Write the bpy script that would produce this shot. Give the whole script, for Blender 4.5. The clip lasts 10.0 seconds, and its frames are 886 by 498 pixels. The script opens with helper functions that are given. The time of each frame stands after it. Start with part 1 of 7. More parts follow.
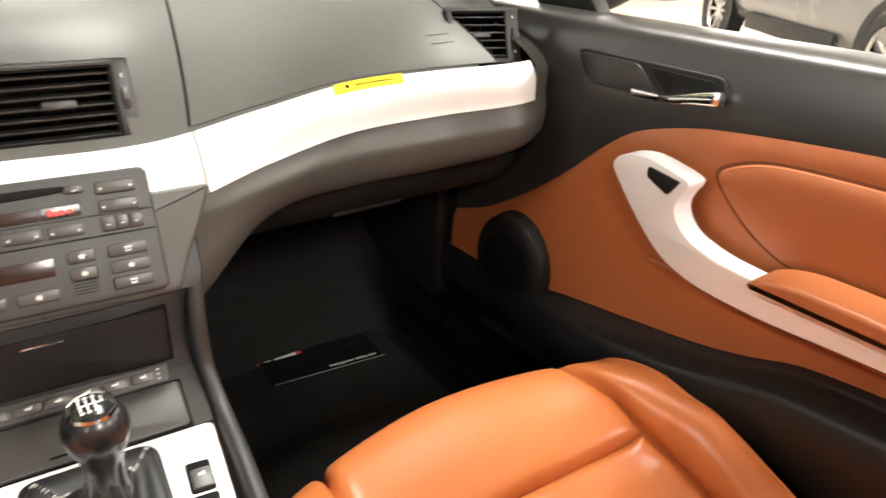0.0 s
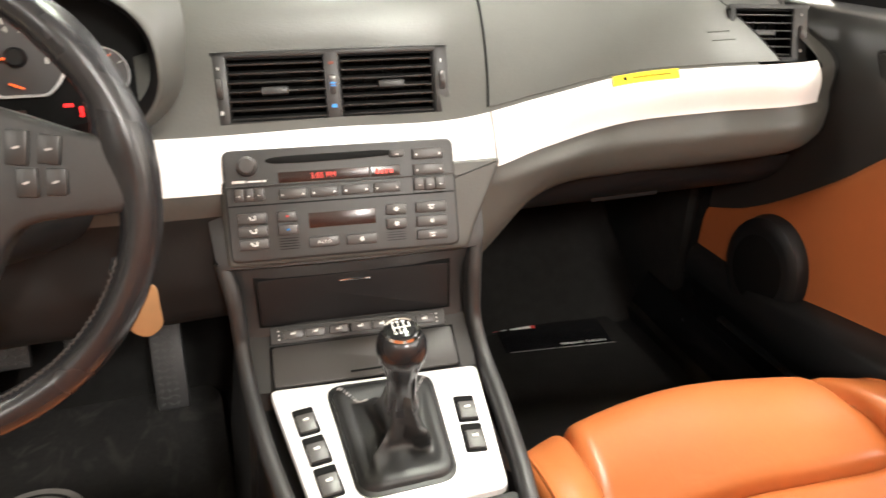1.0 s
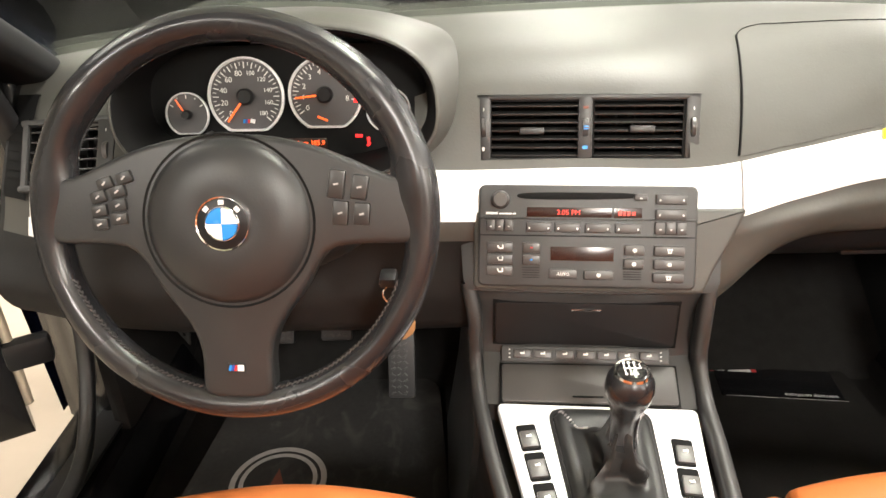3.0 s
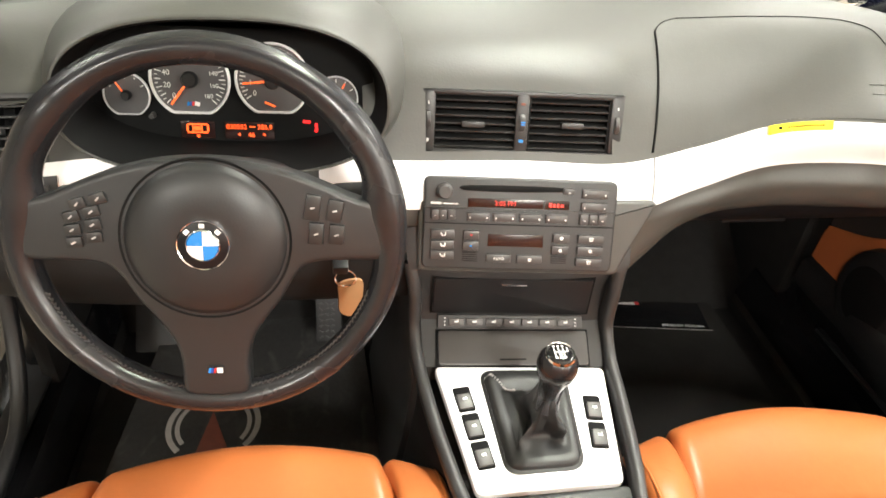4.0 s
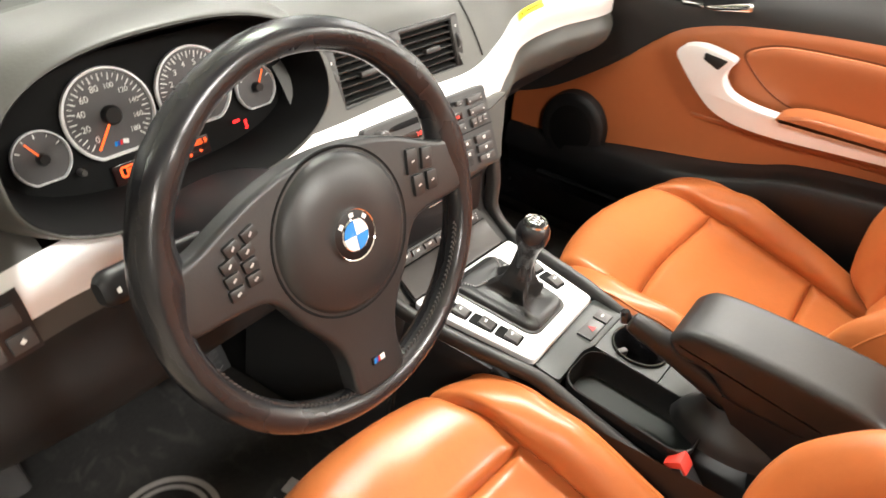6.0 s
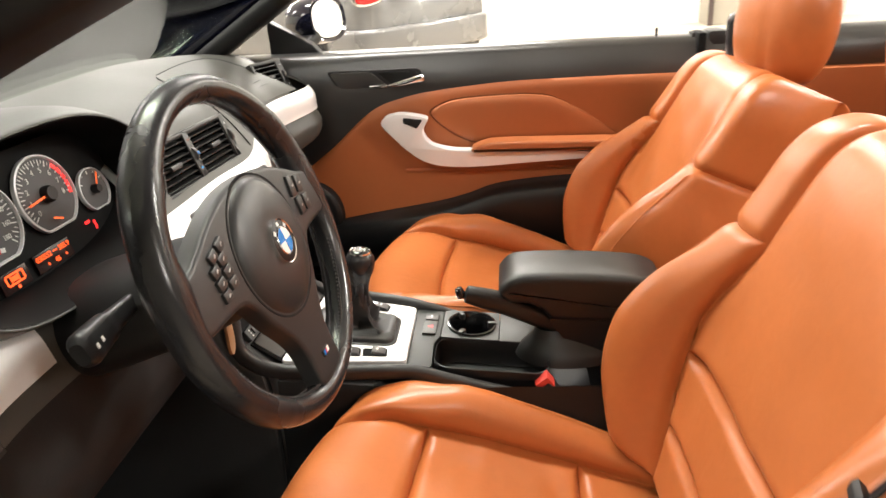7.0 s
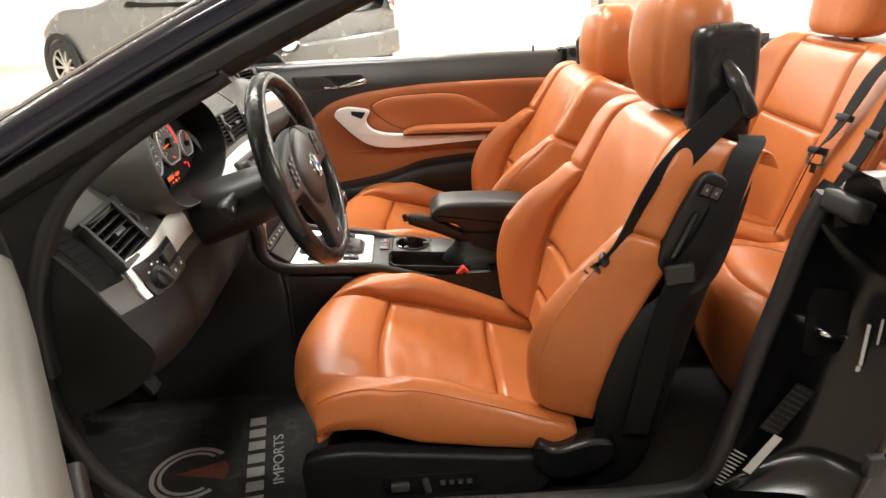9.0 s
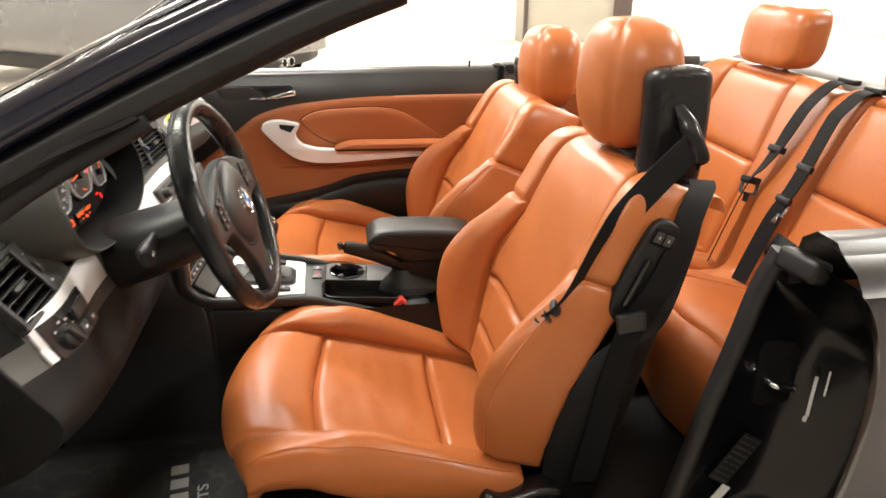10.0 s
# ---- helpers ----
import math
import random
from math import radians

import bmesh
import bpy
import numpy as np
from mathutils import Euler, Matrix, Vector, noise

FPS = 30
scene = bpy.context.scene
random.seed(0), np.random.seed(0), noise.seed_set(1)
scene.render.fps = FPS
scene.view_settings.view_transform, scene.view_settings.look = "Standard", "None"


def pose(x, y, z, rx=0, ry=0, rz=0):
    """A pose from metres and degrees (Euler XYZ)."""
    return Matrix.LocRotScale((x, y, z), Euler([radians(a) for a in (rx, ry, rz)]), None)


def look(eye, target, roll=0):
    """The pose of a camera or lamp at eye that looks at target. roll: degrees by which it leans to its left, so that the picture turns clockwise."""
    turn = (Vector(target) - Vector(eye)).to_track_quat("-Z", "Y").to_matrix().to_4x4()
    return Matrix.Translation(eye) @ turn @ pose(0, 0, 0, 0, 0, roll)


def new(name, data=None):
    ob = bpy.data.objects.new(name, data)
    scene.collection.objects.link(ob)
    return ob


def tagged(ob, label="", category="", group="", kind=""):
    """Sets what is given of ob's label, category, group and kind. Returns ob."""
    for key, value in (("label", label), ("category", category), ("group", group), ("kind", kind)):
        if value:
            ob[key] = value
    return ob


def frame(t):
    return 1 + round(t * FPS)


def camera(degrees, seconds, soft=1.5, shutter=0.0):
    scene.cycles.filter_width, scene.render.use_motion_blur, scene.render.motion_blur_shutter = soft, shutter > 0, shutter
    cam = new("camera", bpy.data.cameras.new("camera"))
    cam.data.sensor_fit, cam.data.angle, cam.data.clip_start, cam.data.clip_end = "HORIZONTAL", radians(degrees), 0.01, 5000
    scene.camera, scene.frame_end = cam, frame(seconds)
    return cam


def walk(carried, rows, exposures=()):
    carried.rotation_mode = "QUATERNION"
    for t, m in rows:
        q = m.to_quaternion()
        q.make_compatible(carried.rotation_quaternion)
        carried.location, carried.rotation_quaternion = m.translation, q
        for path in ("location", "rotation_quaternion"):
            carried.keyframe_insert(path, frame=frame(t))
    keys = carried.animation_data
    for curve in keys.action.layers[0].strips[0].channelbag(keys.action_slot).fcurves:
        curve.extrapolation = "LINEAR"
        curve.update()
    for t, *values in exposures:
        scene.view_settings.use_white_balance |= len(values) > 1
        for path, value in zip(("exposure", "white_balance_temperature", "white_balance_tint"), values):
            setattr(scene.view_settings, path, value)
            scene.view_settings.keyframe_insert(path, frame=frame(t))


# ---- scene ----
cam = camera(65.7, 10.0, 1.5, 0.3)
PATH = [
    (0, (-0.024, -0.476, 1.05), (1.065, 0.962, 0.187), 2.1),
    (0.5, (-0.071, -0.494, 1.051), (0.757, 1.1, 0.172), 1.9),
    (1, (-0.111, -0.514, 1.062), (0.425, 1.193, 0.168), 0.4),
    (1.5, (-0.136, -0.524, 1.071), (0.178, 1.237, 0.176), -0.2),
    (2, (-0.149, -0.537, 1.09), (-0.084, 1.254, 0.202), -1.5),
    (2.5, (-0.151, -0.542, 1.096), (-0.198, 1.261, 0.233), -2.0),
    (2.7, (-0.151, -0.544, 1.098), (-0.216, 1.261, 0.24), -2.2),
    (3.8, (-0.215, -0.534, 1.238), (-0.004, 1.122, 0.137), 2.8),
    (4, (-0.239, -0.532, 1.263), (0.06, 1.066, 0.098), 4.8),
    (4.5, (-0.34, -0.493, 1.321), (0.109, 0.895, -0.048), 10.2),
    (5, (-0.47, -0.438, 1.339), (0.148, 0.785, -0.119), 13.2),
    (5.2, (-0.531, -0.395, 1.325), (0.224, 0.742, -0.137), 14.6),
    (5.75, (-0.678, -0.388, 1.275), (0.47, 0.63, 0.0), 7.8),
    (6.3, (-0.794, -0.291, 1.182), (0.727, 0.498, 0.149), 0.8),
    (6.5, (-0.838, -0.277, 1.171), (0.805, 0.338, 0.211), 0.3),
    (6.6, (-0.88, -0.273, 1.167), (0.83, 0.224, 0.257), -0.8),
    (7, (-1.026, -0.227, 1.143), (0.805, -0.029, 0.363), -3.7),
    (7.5, (-1.193, -0.199, 1.126), (0.684, -0.128, 0.441), -5.2),
    (8, (-1.373, -0.192, 1.104), (0.52, -0.105, 0.462), -5.3),
    (8.5, (-1.545, -0.204, 1.146), (0.332, -0.119, 0.461), -4.8),
    (9, (-1.656, -0.186, 1.215), (0.194, -0.238, 0.455), -2.6),
    (9.5, (-1.673, -0.153, 1.256), (0.161, -0.308, 0.474), 0.2),
    (10, (-1.554, -0.16, 1.269), (0.268, -0.432, 0.489), 0.2),
]
EXPOSURES = [(0.0, 0.46, 6450, 10), (1.0, 0.59, 6500, 10), (2.5, 0.83, 6600, 10), (5.0, 0.72, 6330, 6), (6.3, 0.8, 6450, 10), (6.6, 0.7, 6500, 10), (7.0, 0.3, 6500, 10), (7.5, 0.08, 6500, 10), (8.0, 0.15, 6500, 10), (10.0, 0.18, 6480, 10)]
walk(cam, [(t, look(eye, target, roll)) for t, eye, target, roll in PATH], exposures=EXPOSURES)

# ---- world, light, exposure ----
world = bpy.data.worlds.new("garage_air")
scene.world = world
world.use_nodes = True
world.node_tree.nodes["Background"].inputs[0].default_value = (0.9, 0.95, 1.0, 1)
world.node_tree.nodes["Background"].inputs[1].default_value = 0.05
scene.view_settings.exposure = 0.0
# the row at y 9.8 and (8.4, -9.8) are added fill for north wall and mirror
TUBES = [(-3.2, y, k) for y, k in ((-4.5, 1.0), (0.6, 0.45), (5.0, 0.4))] + [(0.9, y, k) for y, k in ((-4.5, 1.7), (0.8, 0.9), (5.0, 0.7))] + [(4.6, y, k) for y, k in ((-4.5, 1.4), (0.4, 1.3), (5.0, 1.3))] + [(8.4, y, k) for y, k in ((-9.8, 1.3), (-6.5, 1.3), (-2.8, 1.3), (0.9, 1.4), (4.6, 1.7))] + [(x, 9.8, 0.6) for x in (-3.2, 0.9, 4.6)]
TUBE_Z = 3.55
TUBE_WATTS = 150

# ---- materials ----


def mat(name, base, rough=0.5, metal=0.0, var=0.12, scale=6.0, grain=0.0, grain_scale=400.0, coat=0.0, spec=0.5, emit=0.0, cells=False, wear=0.0, glow=None, crease=0.0, scuff=None):
    """A procedural surface: two scales of colour variation, roughness variation and a fine relief."""
    m = bpy.data.materials.new(name)
    m.use_nodes = True
    nt = m.node_tree
    b = nt.nodes["Principled BSDF"]
    co = nt.nodes.new("ShaderNodeTexCoord")
    n1 = nt.nodes.new("ShaderNodeTexNoise")
    n1.inputs["Scale"].default_value, n1.inputs["Detail"].default_value = scale, 4
    n2 = nt.nodes.new("ShaderNodeTexNoise")
    n2.inputs["Scale"].default_value, n2.inputs["Detail"].default_value = scale * 14, 3
    add = nt.nodes.new("ShaderNodeMath")
    add.operation = "MULTIPLY_ADD"
    add.inputs[1].default_value = 0.45
    ramp = nt.nodes.new("ShaderNodeMix")
    ramp.data_type = "RGBA"
    ramp.inputs["A"].default_value = (*[c * (1 - var) for c in base], 1)
    ramp.inputs["B"].default_value = (*[min(1, c * (1 + var)) for c in base], 1)
    for n in (n1, n2):
        nt.links.new(co.outputs["Object"], n.inputs["Vector"])
    nt.links.new(n2.outputs["Fac"], add.inputs[0])
    nt.links.new(n1.outputs["Fac"], add.inputs[2])
    shift = nt.nodes.new("ShaderNodeMath")
    shift.operation = "SUBTRACT"
    shift.inputs[1].default_value = 0.22
    nt.links.new(add.outputs[0], shift.inputs[0])
    nt.links.new(shift.outputs[0], ramp.inputs["Factor"])
    nt.links.new(ramp.outputs["Result"], b.inputs["Base Color"])
    rr = nt.nodes.new("ShaderNodeMapRange")
    rr.inputs["To Min"].default_value, rr.inputs["To Max"].default_value = max(0.02, rough - 0.08 - wear), min(1, rough + 0.08 + wear)
    nt.links.new(n1.outputs["Fac"], rr.inputs["Value"])
    nt.links.new(rr.outputs["Result"], b.inputs["Roughness"])
    b.inputs["Metallic"].default_value = metal
    b.inputs["Specular IOR Level"].default_value = spec
    b.inputs["Coat Weight"].default_value = coat
    b.inputs["Coat Roughness"].default_value = 0.06
    if grain:
        bump = nt.nodes.new("ShaderNodeBump")
        bump.inputs["Strength"].default_value = grain
        bump.inputs["Distance"].default_value = 0.0006
        if cells:
            t = nt.nodes.new("ShaderNodeTexVoronoi")
            t.feature = "DISTANCE_TO_EDGE"
            t.inputs["Scale"].default_value = grain_scale
            nt.links.new(co.outputs["Object"], t.inputs["Vector"])
            nt.links.new(t.outputs["Distance"], bump.inputs["Height"])
        else:
            t = nt.nodes.new("ShaderNodeTexNoise")
            t.inputs["Scale"].default_value, t.inputs["Detail"].default_value = grain_scale, 3
            nt.links.new(co.outputs["Object"], t.inputs["Vector"])
            nt.links.new(t.outputs["Fac"], bump.inputs["Height"])
        nt.links.new(bump.outputs["Normal"], b.inputs["Normal"])
        if crease:
            soft = nt.nodes.new("ShaderNodeTexNoise")
            soft.inputs["Scale"].default_value, soft.inputs["Detail"].default_value, soft.inputs["Distortion"].default_value = 26, 5, 1.2
            fold = nt.nodes.new("ShaderNodeBump")
            fold.inputs["Strength"].default_value, fold.inputs["Distance"].default_value = crease, 0.004
            nt.links.new(co.outputs["Object"], soft.inputs["Vector"])
            nt.links.new(soft.outputs["Fac"], fold.inputs["Height"])
            nt.links.new(fold.outputs["Normal"], bump.inputs["Normal"])
    if scuff:
        # paler scuffed patches with streaks
        stretch = nt.nodes.new("ShaderNodeMapping")
        stretch.inputs["Scale"].default_value = (9, 6, 6)
        stretch.inputs["Rotation"].default_value = (0, 0, 0.7)
        sn = nt.nodes.new("ShaderNodeTexNoise")
        sn.inputs["Scale"].default_value, sn.inputs["Detail"].default_value, sn.inputs["Distortion"].default_value = 1.6, 9, 2.0
        cut = nt.nodes.new("ShaderNodeMapRange")
        cut.inputs["From Min"].default_value, cut.inputs["From Max"].default_value = 0.55, 0.80
        over = nt.nodes.new("ShaderNodeMix")
        over.data_type = "RGBA"
        over.inputs["B"].default_value = (*scuff, 1)
        nt.links.new(co.outputs["Object"], stretch.inputs["Vector"])
        nt.links.new(stretch.outputs["Vector"], sn.inputs["Vector"])
        nt.links.new(sn.outputs["Fac"], cut.inputs["Value"])
        nt.links.new(cut.outputs["Result"], over.inputs["Factor"])
        nt.links.new(ramp.outputs["Result"], over.inputs["A"])
        nt.links.new(over.outputs["Result"], b.inputs["Base Color"])
    if emit:
        b.inputs["Emission Color"].default_value = (*(glow or base), 1)
        b.inputs["Emission Strength"].default_value = emit
    return m


ORANGE = mat("cinnamon_leather", (0.48, 0.145, 0.042), 0.33, var=0.14, scale=5, grain=0.10, grain_scale=260, wear=0.05, crease=0.12, spec=0.5)
ORANGE_DOOR = mat("cinnamon_leather_door", (0.38, 0.116, 0.038), 0.42, var=0.08, scale=5, grain=0.10, grain_scale=260)
DASH = mat("dash_soft_plastic", (0.057, 0.056, 0.050), 0.46, var=0.14, scale=4, grain=0.30, grain_scale=330)
# the dash plastic again, near black: shade put into the colour
DASH_SHADED = mat("dash_plastic_shaded", (0.009, 0.0088, 0.0086), 0.66, var=0.14, scale=4, grain=0.3, grain_scale=330, spec=0.3)
PANEL = mat("console_plastic", (0.027, 0.0268, 0.0265), 0.45, var=0.12, scale=8, grain=0.16, grain_scale=420)
BLACK = mat("black_plastic", (0.011, 0.011, 0.0115), 0.44, var=0.2, scale=9, grain=0.12, grain_scale=400, spec=0.4)
SHELL = mat("black_seat_vinyl", (0.006, 0.006, 0.006), 0.66, var=0.2, scale=9, grain=0.3, grain_scale=400, spec=0.3)
PILLAR = mat("pillar_trim_plastic", (0.0065, 0.0065, 0.0072), 0.55, var=0.2, scale=9, grain=0.1, grain_scale=500, spec=0.35)
SOOT = mat("deep_black_plastic", (0.005, 0.005, 0.005), 0.7, var=0.2, scale=9, spec=0.15)
GLOSS = mat("gloss_black_plastic", (0.010, 0.010, 0.011), 0.16, var=0.2, scale=7, coat=0.3)
GLOSSY = mat("satin_black_plastic", (0.013, 0.013, 0.014), 0.28, var=0.2, scale=7, coat=0.1)
BUTTON = mat("button_plastic", (0.050, 0.047, 0.046), 0.36, var=0.1, scale=30)
WHEELPLASTIC = mat("wheel_plastic", (0.019, 0.0195, 0.020), 0.40, var=0.12, scale=8, grain=0.16, grain_scale=420)
WHEEL = mat("black_wheel_leather", (0.016, 0.016, 0.0175), 0.24, var=0.3, scale=10, grain=0.12, grain_scale=330, wear=0.06)
BOOT = mat("black_boot_leather", (0.013, 0.013, 0.0128), 0.44, var=0.25, scale=12, grain=0.2, grain_scale=330, wear=0.06)
SILVER = mat("satin_silver_trim", (0.84, 0.83, 0.83), 0.42, metal=0.30, var=0.05, scale=14, grain=0.04, grain_scale=900)
DARKWELL = mat("dark_well_plastic", (0.006, 0.006, 0.006), 0.5, var=0.2, scale=9, spec=0.3)
ALU = mat("satin_silver_plate", (0.86, 0.86, 0.87), 0.42, metal=0.20, var=0.05, scale=14, grain=0.03, grain_scale=900)
CHROME = mat("chrome", (0.86, 0.86, 0.87), 0.10, metal=1.0, var=0.04, scale=20)
STEEL = mat("buckle_steel", (0.55, 0.55, 0.56), 0.28, metal=1.0, var=0.12, scale=40)
CARPET = mat("black_carpet", (0.013, 0.0126, 0.0122), 0.95, var=0.5, scale=40, grain=0.9, grain_scale=700, spec=0.15)
MATTED = mat("floor_mat_pile", (0.040, 0.039, 0.038), 0.92, var=0.5, scale=8, grain=0.9, grain_scale=500, spec=0.2, scuff=(0.085, 0.080, 0.075))
MATPLAIN = mat("plain_mat_pile", (0.016, 0.0155, 0.015), 0.95, var=0.5, scale=14, grain=0.9, grain_scale=500, spec=0.15)
WEB = mat("seat_belt_webbing", (0.006, 0.006, 0.0066), 0.70, var=0.25, scale=60, grain=0.5, grain_scale=1200, spec=0.2)
RUBBER = mat("door_seal_rubber", (0.014, 0.014, 0.015), 0.48, var=0.25, scale=14, grain=0.1, grain_scale=500)
PAINT = mat("dark_blue_paint", (0.006, 0.007, 0.020), 0.14, var=0.2, scale=5, coat=0.8)
JAMB = mat("jamb_paint", (0.005, 0.005, 0.0058), 0.24, var=0.3, scale=9, coat=0.15, spec=0.4)
DOORTOP = mat("door_top_vinyl", (0.026, 0.0255, 0.0245), 0.32, spec=0.65, var=0.12, scale=6, grain=0.25, grain_scale=330)
GREYTOP = mat("grey_vinyl", (0.13, 0.125, 0.115), 0.40, var=0.1, scale=6, grain=0.25, grain_scale=330)
WHITE = mat("white_print", (0.75, 0.75, 0.73), 0.5, var=0.08, scale=60)
MATPRINT = mat("worn_mat_print", (0.40, 0.385, 0.375), 0.85, var=0.3, scale=45)
GREYPRINT = mat("grey_print", (0.42, 0.40, 0.39), 0.8, var=0.25, scale=60)
MAROON = mat("maroon_print", (0.16, 0.045, 0.028), 0.85, var=0.35, scale=60)
YELLOW = mat("yellow_label", (0.85, 0.66, 0.0), 0.5, var=0.04, scale=40)
REDPLASTIC = mat("red_button", (0.60, 0.045, 0.03), 0.4, var=0.1, scale=40)
BLUEPRINT = mat("blue_enamel", (0.02, 0.22, 0.62), 0.25, var=0.05, scale=60, coat=0.5)
DARKBLUE = mat("dark_blue_enamel", (0.03, 0.06, 0.30), 0.3, var=0.05, scale=60)
REDPRINT = mat("red_enamel", (0.55, 0.03, 0.03), 0.3, var=0.05, scale=60)
DIAL = mat("dial_face", (0.075, 0.072, 0.074), 0.6, var=0.15, scale=40)
NEEDLE = mat("lit_needle", (0.8, 0.10, 0.02), 0.4, var=0.02, emit=0.9, glow=(1.0, 0.13, 0.02))
LCD = mat("lit_amber_segments", (0.7, 0.06, 0.01), 0.4, var=0.02, emit=1.3, glow=(1.0, 0.10, 0.015))
WARN = mat("lit_red_symbols", (0.8, 0.01, 0.01), 0.4, var=0.02, emit=1.3, glow=(1.0, 0.02, 0.02))
BUTTONDARK = mat("dark_button_plastic", (0.020, 0.0198, 0.0195), 0.38, var=0.1, scale=30)
RADIOLCD = mat("dim_red_segments", (0.5, 0.03, 0.02), 0.4, var=0.02, emit=0.45, glow=(1.0, 0.06, 0.035))
ENAMEL = mat("black_enamel", (0.008, 0.008, 0.009), 0.36, var=0.1, scale=40, spec=0.3)
LCDGLASS = mat("display_glass", (0.020, 0.007, 0.006), 0.22, var=0.1, scale=30)
TAN = mat("tan_leather_fob", (0.30, 0.16, 0.07), 0.55, var=0.2, scale=50)
CREAM = mat("cream_seal", (0.55, 0.48, 0.36), 0.6, var=0.1, scale=20)
FLOOR = mat("garage_concrete", (0.42, 0.36, 0.29), 0.55, var=0.16, scale=0.8, grain=0.25, grain_scale=60, wear=0.08)
WALL_UNSEEN = mat("unseen_wall_grey", (0.34, 0.33, 0.31), 0.7, var=0.05, scale=1.0, grain=0.05, grain_scale=80)
WALL = mat("white_wall_panels", (0.82, 0.81, 0.77), 0.6, var=0.03, scale=1.0, grain=0.05, grain_scale=80)
CEIL = mat("ceiling_paint", (0.72, 0.71, 0.68), 0.8, var=0.05, scale=1.0)
COLUMN = mat("column_paint", (0.36, 0.33, 0.27), 0.6, var=0.10, scale=2.0)
BROWNEDGE = mat("brown_steel_edge", (0.07, 0.05, 0.045), 0.5, var=0.1, scale=3)
GREYCAR = mat("grey_metallic_paint", (0.20, 0.20, 0.20), 0.26, metal=0.35, var=0.06, scale=4, coat=0.5)
REDLAMP = mat("red_lamp_lens", (0.62, 0.02, 0.02), 0.16, var=0.15, scale=30, coat=0.6)
TYRE = mat("tyre_rubber", (0.018, 0.018, 0.018), 0.75, var=0.2, scale=20)
ALLOY = mat("alloy_wheel", (0.62, 0.61, 0.59), 0.30, metal=0.8, var=0.08, scale=20)
TINT = mat("dark_tinted_glass", (0.006, 0.007, 0.007), 0.06, var=0.1, scale=4, spec=0.15)
TOOLRED = mat("red_enamelled_steel", (0.62, 0.06, 0.04), 0.5, var=0.15, scale=8)
TOOLYELLOW = mat("yellow_painted_steel", (0.80, 0.46, 0.10), 0.5, var=0.15, scale=8)
PAPER = mat("white_sticker", (0.70, 0.69, 0.66), 0.6, var=0.05, scale=40)
TUBE = mat("lit_tube", (0.9, 0.9, 0.88), 0.5, var=0.01, emit=6.0, glow=(1.0, 0.97, 0.90))
MIRROR = mat("mirror_glass", (0.92, 0.93, 0.94), 0.02, metal=1.0, var=0.005)
GLASS = bpy.data.materials.new("windscreen_glass")
GLASS.use_nodes = True
_g = GLASS.node_tree
_t, _s, _x = _g.nodes.new("ShaderNodeBsdfTransparent"), _g.nodes.new("ShaderNodeBsdfGlossy"), _g.nodes.new("ShaderNodeMixShader")
_t.inputs[0].default_value, _s.inputs["Roughness"].default_value = (0.80, 0.88, 0.80, 1), 0.03
_f = _g.nodes.new("ShaderNodeFresnel")
_f.inputs[0].default_value = 1.5
_g.links.new(_f.outputs[0], _x.inputs[0])
_g.links.new(_t.outputs[0], _x.inputs[1])
_g.links.new(_s.outputs[0], _x.inputs[2])
_g.links.new(_x.outputs[0], _g.nodes["Material Output"].inputs["Surface"])

# ---- building blocks ----


def thing(name, at, label, category, group="", kind=""):
    """An empty at the base of a thing, to which its parts are tied."""
    e = new(name)
    e.empty_display_size = 0.05
    e.matrix_basis = Matrix.Translation(at)
    return tagged(e, label, category, group, kind)


def part(name, bm, material, parent=None, label="", smooth=True, angle=40):
    me = bpy.data.meshes.new(name)
    bmesh.ops.recalc_face_normals(bm, faces=bm.faces)
    if smooth:
        for f in bm.faces:
            f.smooth = True
        lim = radians(angle)
        for e in bm.edges:
            if len(e.link_faces) == 2 and e.calc_face_angle(0) > lim:
                e.smooth = False
    bm.to_mesh(me)
    bm.free()
    me.materials.append(material)
    ob = new(name, me)
    if parent is not None:
        ob.parent = parent
        if parent.type == "EMPTY":
            ob.matrix_parent_inverse = parent.matrix_basis.inverted()
    if label:
        tagged(ob, label)
    return ob


def solo(name, bm, material, label, category, group="", kind="", **kw):
    return tagged(part(name, bm, material, **kw), label, category, group, kind)


def join(*bms):
    out = bms[0]
    for b in bms[1:]:
        me = bpy.data.meshes.new("tmp")
        b.to_mesh(me)
        out.from_mesh(me)
        bpy.data.meshes.remove(me)
        b.free()
    return out


def crv(pts, n, closed=False):
    """n points along a smooth curve through pts (any dimension)."""
    p = np.array(pts, float)
    k = len(p)
    t = np.linspace(0, k if closed else k - 1, n, endpoint=not closed)
    i = np.floor(t).astype(int)
    if not closed:
        i = np.minimum(i, k - 2)
    f = (t - i)[:, None] if p.ndim == 2 else (t - i).reshape(-1, *([1] * (p.ndim - 1)))

    def g(j):
        return p[j % k] if closed else p[np.clip(j, 0, k - 1)]

    a, b, c, d = g(i - 1), g(i), g(i + 1), g(i + 2)
    return b + 0.5 * f * (c - a + f * (2 * a - 5 * b + 4 * c - d + f * (3 * (b - c) + d - a)))


